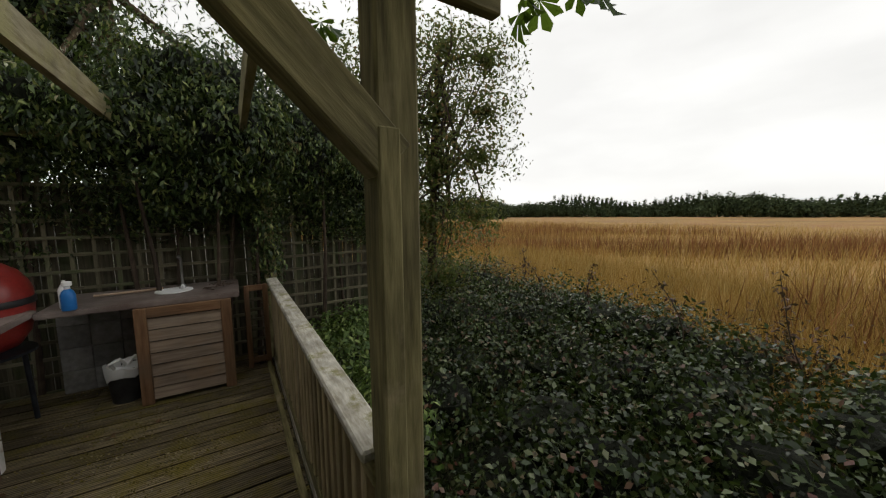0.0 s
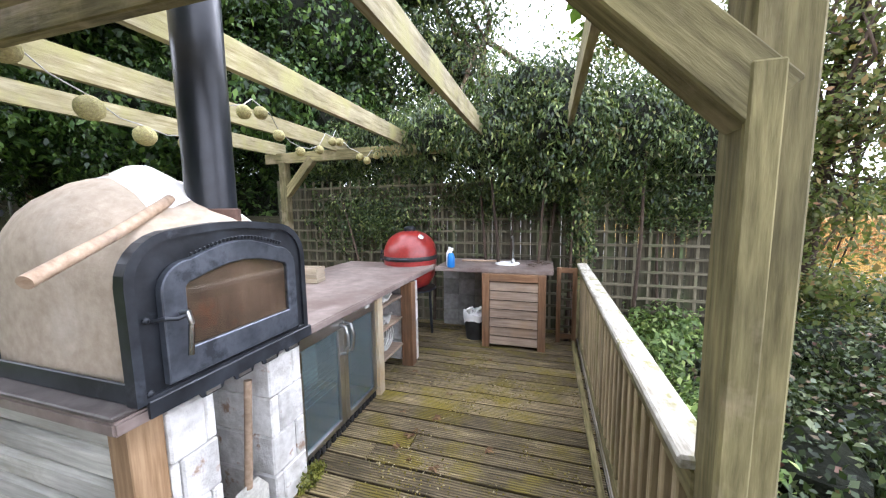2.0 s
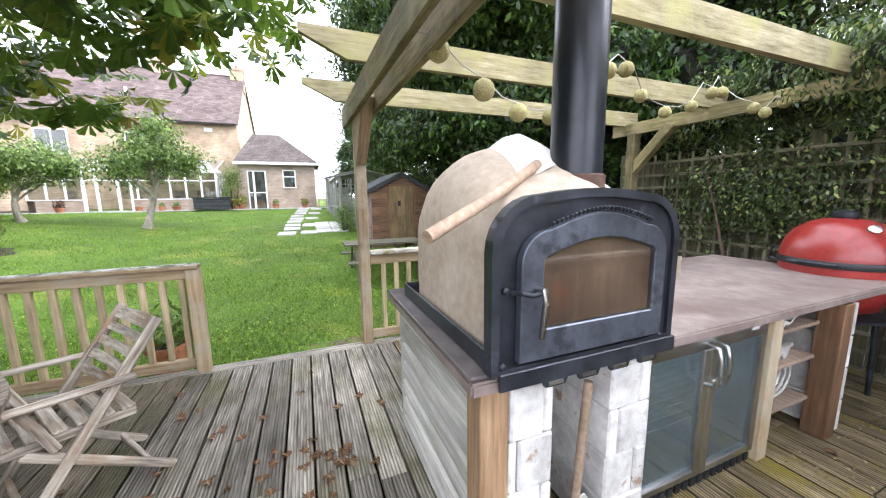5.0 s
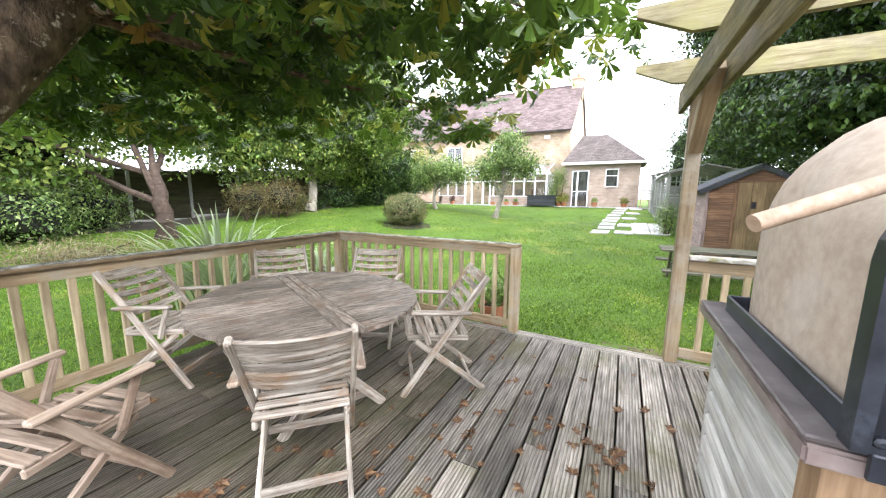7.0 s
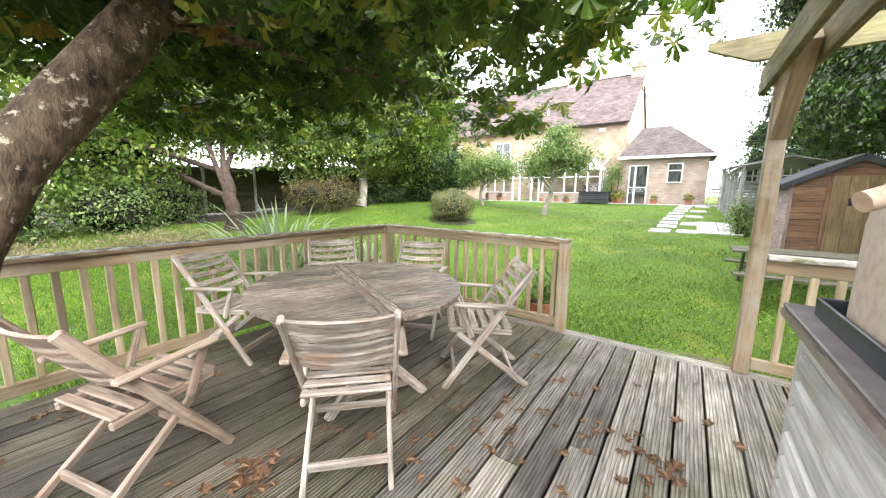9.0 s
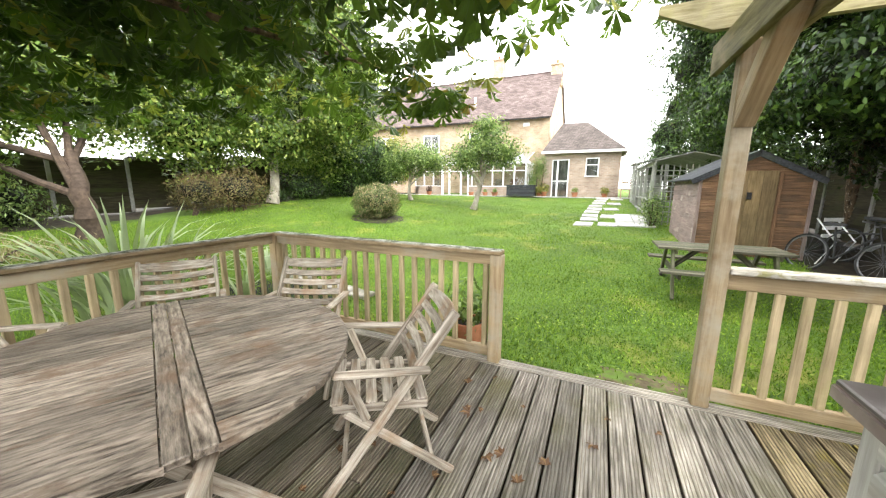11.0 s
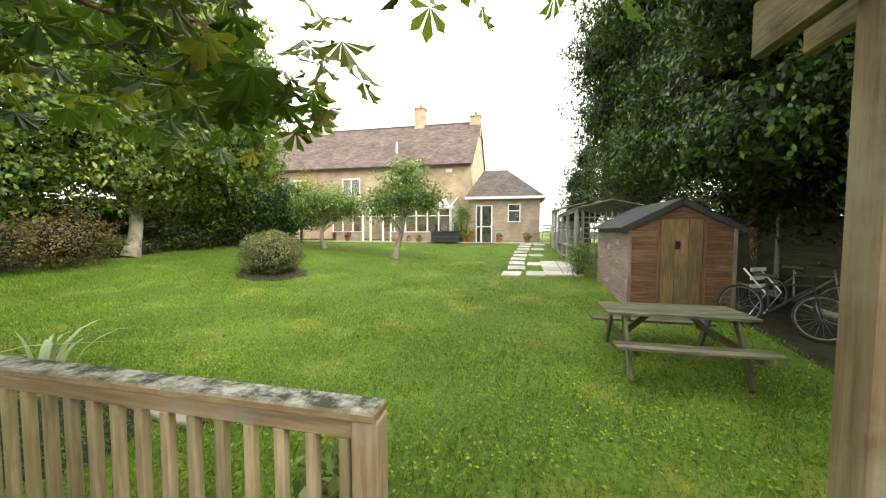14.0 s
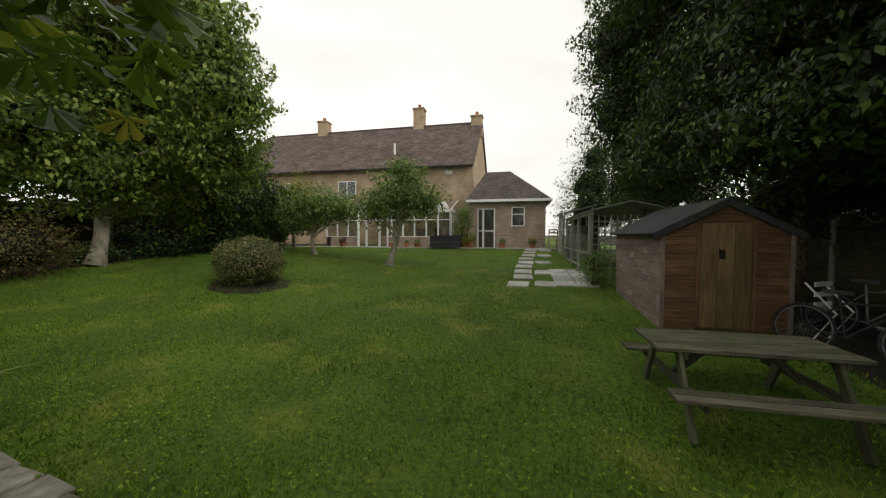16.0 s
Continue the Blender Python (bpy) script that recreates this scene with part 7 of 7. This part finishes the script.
for k in range(9):
    y = -1.5 + k * 1.0 + rbm.uniform(-0.4, 0.4)
    x = 4.0 + rbm.uniform(-0.5, 0.5)
    st = thing("bramble_cane", "arching red bramble cane above the bank", "bramble cane")
    p, q = limb(rbm, (x, y, 0.2), (x + rbm.uniform(-0.3, 0.3), y + rbm.uniform(-0.4, 0.4), 0.95 + rbm.uniform(-0.1, 0.2)), 0.008, 0.003, 0.12)
    tube("stem", p, q, TWIG, st, sides=5)
    crown("leaves", [(a.x, a.y, a.z, 0.05, 0.05, 0.05) for a in p[2:]], 60, 0.05, LEAF_RED, st, 80 + k)
# strap-leaved plant behind the railing
def blades(name, label, cx, cy, count, length, seed, leaf=LEAF_BLADE, spread=0.5, width=0.022, category="plant"):
    t = thing(name, label, category)
    rng = random.Random(seed)
    for k in range(count):
        bm = bmesh.new()
        a = rng.uniform(0, math.tau)
        r = rng.uniform(0, spread * 0.5)
        x, y = cx + r * math.cos(a), cy + r * math.sin(a)
        z = gz(x, y)
        ln = length * rng.uniform(0.6, 1.15)
        lean = rng.uniform(0.25, 1.15)
        sd = Vector((-math.sin(a), math.cos(a), 0))
        prev = None
        for j in range(6):
            u = j / 5
            p = Vector((x + math.cos(a) * lean * ln * u * u, y + math.sin(a) * lean * ln * u * u, z + ln * (u - 0.48 * lean * u * u * u)))
            w = width * (1 - u ** 2.5) + 0.001
            cur = (bm.verts.new(p - sd * w), bm.verts.new(p + sd * w))
            if prev:
                bm.faces.new((prev[0], prev[1], cur[1], cur[0]))
            prev = cur
        part("blade", bm, leaf, t, smooth=True)
    return t


blades("iris_clump", "blue-green strap-leaved clump behind the railing", -3.3, -5.1, 110, 1.6, 91, spread=1.3, width=0.03)
blades("iris_clump", "blue-green strap leaves at the bed edge", -5.5, -5.5, 14, 0.9, 92, spread=0.9, width=0.028)
blades("iris_clump", "low strap-leaved plant by the stones", -4.5, -4.75, 16, 0.7, 93)

# ---- bicycles by the fence ----
def bicycle(m, col, label):
    b = thing("bicycle", label, "bicycle", m, "bicycles by the fence")
    for x in (-0.52, 0.52):
        w = part("wheel", tube_bm([(x + 0.33 * math.cos(k * math.tau / 28), 0, 0.345 + 0.33 * math.sin(k * math.tau / 28)) for k in range(29)], 0.018, 6, False), BLACK_PLASTIC, b, smooth=True)
        part("rim", tube_bm([(x + 0.305 * math.cos(k * math.tau / 28), 0, 0.345 + 0.305 * math.sin(k * math.tau / 28)) for k in range(29)], 0.012, 6, False), RIM, w, "dull metal rim", smooth=True)
        bm = bmesh.new()
        for k in range(18):
            a = k * math.tau / 18
            d = Vector((math.cos(a), 0, math.sin(a)))
            s = Vector((-d.z, 0, d.x)) * 0.0022
            c = Vector((x, 0, 0.345))
            vs = [bm.verts.new(q) for q in (c + d * 0.02 - s, c + d * 0.02 + s, c + d * 0.3 + s, c + d * 0.3 - s)]
            bm.faces.new(vs)
        part("spokes", bm, RIM, w)
    for a, c, r in (((-0.1, 0.3), (-0.2, 0.85), 0.016), ((-0.1, 0.3), (0.35, 0.75), 0.018), ((-0.17, 0.75), (0.36, 0.8), 0.016), ((-0.52, 0.345), (-0.1, 0.3), 0.011), ((-0.52, 0.345), (-0.17, 0.74), 0.011), ((0.52, 0.345), (0.34, 0.92), 0.014)):
        tube("frame_tube", [(a[0], 0, a[1]), (c[0], 0, c[1])], r, col, b, sides=8)
    tube("handlebar", [(0.28, -0.28, 0.96), (0.34, -0.1, 0.95), (0.34, 0.1, 0.95), (0.28, 0.28, 0.96)], 0.013, STEEL, b)
    part("saddle", prism_bm([(-0.34, -0.08), (-0.34, 0.08), (-0.18, 0.04), (-0.06, 0.015), (-0.06, -0.015), (-0.18, -0.04)], 0.05, "z"), BLACK_PLASTIC, b, m=Matrix.Translation((0, 0, 0.87)))
    return b


bicycle(pose(-9.25, 3.78, gz(-9, 3.8), -8, 0, 33), BLACK_PLASTIC, "dark bicycle with bright wheel rims by the fence")
bicycle(pose(-9.9, 4.5, gz(-9.9, 4.5), -14, 0, 25), RIM, "grey bicycle leaning against the fence")
folded = thing("folded_chair", "white folded garden chair beside the shed", "chair", pose(-10.0, 3.95, gz(-10, 3.95), 0, 0, 30))
for s in (-0.2, 0.2):
    tube("frame_tube", [(0.0, s, 0.0), (0.25, s, 0.45), (-0.1, s, 0.85)], 0.014, WHITE_PLASTIC, folded)
for z in (0.5, 0.65, 0.8):
    box("slat", (0.0, -0.2, z), (0.02, 0.2, z + 0.07), WHITE_PLASTIC, folded, long="y")

# ---- far woodland and field ----
wood = thing("backdrop", "far belt of dark green woodland beyond the field", "woodland", None, "", "structure")
rw = random.Random(33)
wb = []
for k in range(150):
    a = radians(-8 + k * 0.62)
    d = 125 + rw.uniform(-8, 8) + (k > 80) * 40
    h = 7.4 + 1.4 * math.sin(k * 0.21) + rw.uniform(-0.6, 0.8)
    x, y = d * math.sin(a), d * math.cos(a)
    w = rw.uniform(1.5, 2.3)
    if math.sin(k * 0.13) > -0.5:
        wb += [(x, y, -1.3 + h * 0.28, w, w, h * 0.30), (x, y, -1.3 + h * 0.62, w * 0.62, w * 0.62, h * 0.26), (x, y, -1.3 + h * 0.92, w * 0.26, w * 0.26, h * 0.2)]
    else:
        wb.append((x, y, -1.3 + h * 0.45, w * 1.3, w * 1.3, h * 0.5))
crown("tree_belt", wb, 110000, 0.85, WOODLAND, wood, 34, 0.3, 0.6, 0.25, 0.5)
far = thing("backdrop_ridge", "low hazy wooded horizon", "woodland", None, "", "structure")
crown("tree_line", [(d * math.sin(radians(a)), d * math.cos(radians(a)), 1.0, 16, 16, 5 + 2 * math.sin(a)) for a in range(-60, 150, 3) for d in (520,)], 24000, 4.0, WOODLAND, far, 35, 0.2, 0.8, 0.3, 0.4)


def sward(name, label, n, x0, x1, y0, y1, h, w, leaf, seed, lean=0.35, keep=None):
    """Single blades as thin triangles that stand on the ground."""
    rng = np.random.default_rng(seed)
    u = rng.random(n)
    x = x0 + (x1 - x0) * u
    y = rng.uniform(y0, y1, n)
    if keep is not None:
        ok = keep(x, y, rng)
        x, y = x[ok], y[ok]
    m = len(x)
    z = ground_z(x, y) - 0.005
    a = rng.uniform(0, math.tau, m)
    hh = h * rng.uniform(0.5, 1.25, m)
    ww = w * rng.uniform(0.7, 1.3, m)
    lx, ly = rng.normal(0, lean, m) * hh, rng.normal(0, lean, m) * hh
    p0 = np.stack([x - np.cos(a) * ww, y - np.sin(a) * ww, z], 1)
    p1 = np.stack([x + np.cos(a) * ww, y + np.sin(a) * ww, z], 1)
    p2 = np.stack([x + lx, y + ly, z + hh], 1)
    me = quads_mesh(name, np.stack([p0, p1, p2], 1).reshape(-1, 3), 3, leaf)
    ob = place(name, me, Matrix(), None)
    return tagged(ob, label, "grass", "", "stuff")


def lawn_keep(x, y, rng):
    near = np.exp(-np.clip(-x - 4.0, 0, 99) / 6.0)
    edge = (y < 3.6) & (y > -12.0) & ~((x > -4.15) & (y > -3.6))
    bare = np.exp(-(((x + 4.5) / 0.28) ** 2 + ((y - 0.45) / 0.5) ** 2))
    return edge & (rng.random(len(x)) > bare) & (rng.random(len(x)) < near + 0.06)


sward("lawn_grass", "short green lawn grass", 520000, -21.0, -0.5, -12.0, 3.7, 0.055, 0.0055, GRASS, 101, 0.5, lawn_keep)
sward("field_weeds", "rusty brown weed patches in the field", 110000, 7.0, 40.0, -20.0, 55.0, 0.95, 0.022, FIELD_WEED, 105, 0.25, lambda x, y, rng: (np.sin((0.54 * x + 0.84 * y) * 0.42 + 0.5 * np.sin(x * 0.35)) > 0.35) & (rng.random(len(x)) < np.exp(-(x - 7) / 30)))
rngk = np.random.default_rng(104)
kx, ky = rngk.uniform(-11.0, -4.1, 30000), rngk.uniform(-8.0, 3.5, 30000)
kk = rngk.random(30000) < np.exp((kx + 4.1) / 3.0) * (0.35 + 0.65 * (np.sin(kx * 1.7) * np.sin(ky * 1.3 + 1) > -0.1))
kp = np.stack([kx, ky, ground_z(kx, ky) + rngk.uniform(0.025, 0.05, 30000)], 1)[kk]
clover = place("clover", leaves_mesh("clover", kp, np.tile([0.0, 0.0, 1.0], (len(kp), 1)), 0.035, GRASS, rngk, 0.0, 0.8, 0.35), Matrix(), None)
tagged(clover, "broad clover leaves scattered through the lawn", "grass", "", "stuff")
sward("field_grass", "ripe golden field grass", 260000, 4.6, 60.0, -25.0, 60.0, 0.75, 0.012, STALK, 102, 0.25, lambda x, y, rng: rng.random(len(x)) < np.exp(-(x - 4.6) / 16) + 0.04)
sward("field_grass", "golden grass at the field edge", 50000, 4.6, 12.0, -5.0, 14.0, 0.7, 0.006, STALK, 103, 0.25)

# ---- fallen leaves on the deck ----
rl = random.Random(55)
curl = []
for v in range(3):
    bm = bmesh.new()
    for k in range(5):
        a = (k - 2) * 0.62
        d, w = Vector((math.cos(a), math.sin(a), 0)), Vector((-math.sin(a), math.cos(a), 0))
        ln = 0.085 * (1 - 0.12 * abs(k - 2))
        pts = [Vector((0, 0, 0.004)), d * ln * 0.55 + w * ln * 0.2 + Vector((0, 0, 0.012 + 0.008 * v)), d * ln + Vector((0, 0, 0.02 * (k % 2) + 0.004)), d * ln * 0.55 - w * ln * 0.2 + Vector((0, 0, 0.014))]
        bm.faces.new([bm.verts.new(p) for p in pts])
    me = bpy.data.meshes.new("fallen_leaf")
    bm.to_mesh(me)
    bm.free()
    me.materials.append(LEAF_DRY)
    curl.append(me)
for k in range(255):
    if k < 60:
        x, y = -1.9 + rl.gauss(0, 0.75), -0.35 + rl.gauss(0, 0.5)
    elif k < 95:
        x, y = -1.08 + rl.gauss(0, 0.08), -1.45 + rl.gauss(0, 0.08)
    elif k < 108:
        x, y = -2.38 + rl.gauss(0, 0.11), 0.13 + rl.gauss(0, 0.08)
    else:
        x, y = rl.uniform(-3.7, 0.2), rl.uniform(-3.2, 3.5)
    if not (-3.8 < x < 0.2) or (x < -1.4 and y > 0.62) or y > 3.5:
        continue
    s = rl.uniform(0.4, 0.85)
    ob = place("fallen_leaf", curl[k % 3], pose(x, y, 0.002, rl.uniform(-10, 10), rl.uniform(-10, 10), rl.uniform(0, 360)) @ Matrix.Diagonal((s, s, s, 1)), None)
    tagged(ob, "curled dry brown chestnut leaf on the deck", "leaf", "fallen leaves")

# ---- moss and litter on the kitchen deck ----
rngm = np.random.default_rng(77)
mx_, my_ = rngm.uniform(-1.35, 0.28, 26000), rngm.uniform(0.95, 4.4, 26000)
patch = np.sin(mx_ * 5.1 + 1.3 * np.sin(my_ * 3.3)) * np.sin(my_ * 4.3 + 1.1 * np.sin(mx_ * 4.0)) + 0.6 * np.sin(mx_ * 17 + my_ * 11) * np.sin(my_ * 19)
ok = rngm.random(26000) < np.clip(0.12 + 0.55 * patch, 0.03, 0.8)
mp = np.stack([mx_, my_, rngm.uniform(0.001, 0.005, 26000)], 1)[ok]
litter = place("moss", leaves_mesh("moss", mp, np.tile([0.0, 0.0, 1.0], (len(mp), 1)), 0.016, MOSS, rngm, 0.0, 0.7, 0.35), Matrix(), None)
tagged(litter, "yellow moss and fine litter on the deck boards", "moss", "", "stuff")

# ---- small open crate on the worktop, in place of a pale chair back ----
crate = thing("wooden_crate", "small pale slatted crate standing in for a chair back behind the worktop", "crate", pose(-2.2, 2.62, 0.932, 0, 0, 8))
for y in (-0.08, 0.08):
    for z in (0.02, 0.07, 0.12):
        box("slat", (-0.13, y - 0.005, z - 0.017), (0.13, y + 0.005, z + 0.017), TEAK_PALE, crate, bevel=0.002)
for x in (-0.125, 0.125):
    box("end_panel", (x - 0.006, -0.073, 0.0), (x + 0.006, 0.073, 0.14), TEAK_PALE, crate, bevel=0.002, long="y")
box("base", (-0.118, -0.073, 0.0), (0.118, 0.073, 0.008), TEAK_PALE, crate, bevel=0.001)

# ---- worn bare patch where the deck opens to the lawn ----
BARE = surface("trodden_bare_soil", (0.09, 0.068, 0.036), (0.21, 0.165, 0.095), (1, 1, 1), 16, (0.10, 0.17, 0.02), (0.46, 0.62), 7.0, 0.95, bump=0.5, depth=0.01)
rb = random.Random(8)
bm = bmesh.new()
mid = bm.verts.new((-4.47, 0.45, gz(-4.47, 0.45) + 0.014))
rim = []
for k in range(30):
    a = math.tau * k / 30
    r = rb.uniform(0.75, 1.2)
    x, y = -4.47 + 0.24 * r * math.cos(a), 0.45 + 0.42 * r * math.sin(a)
    rim.append(bm.verts.new((x, y, gz(x, y) + 0.002)))
for k in range(30):
    bm.faces.new((mid, rim[k], rim[(k + 1) % 30]))
bare_patch = part("bare_soil", bm, BARE, None, smooth=True)
tagged(bare_patch, "trodden patch of bare reddish soil in the lawn", "soil", "", "stuff")
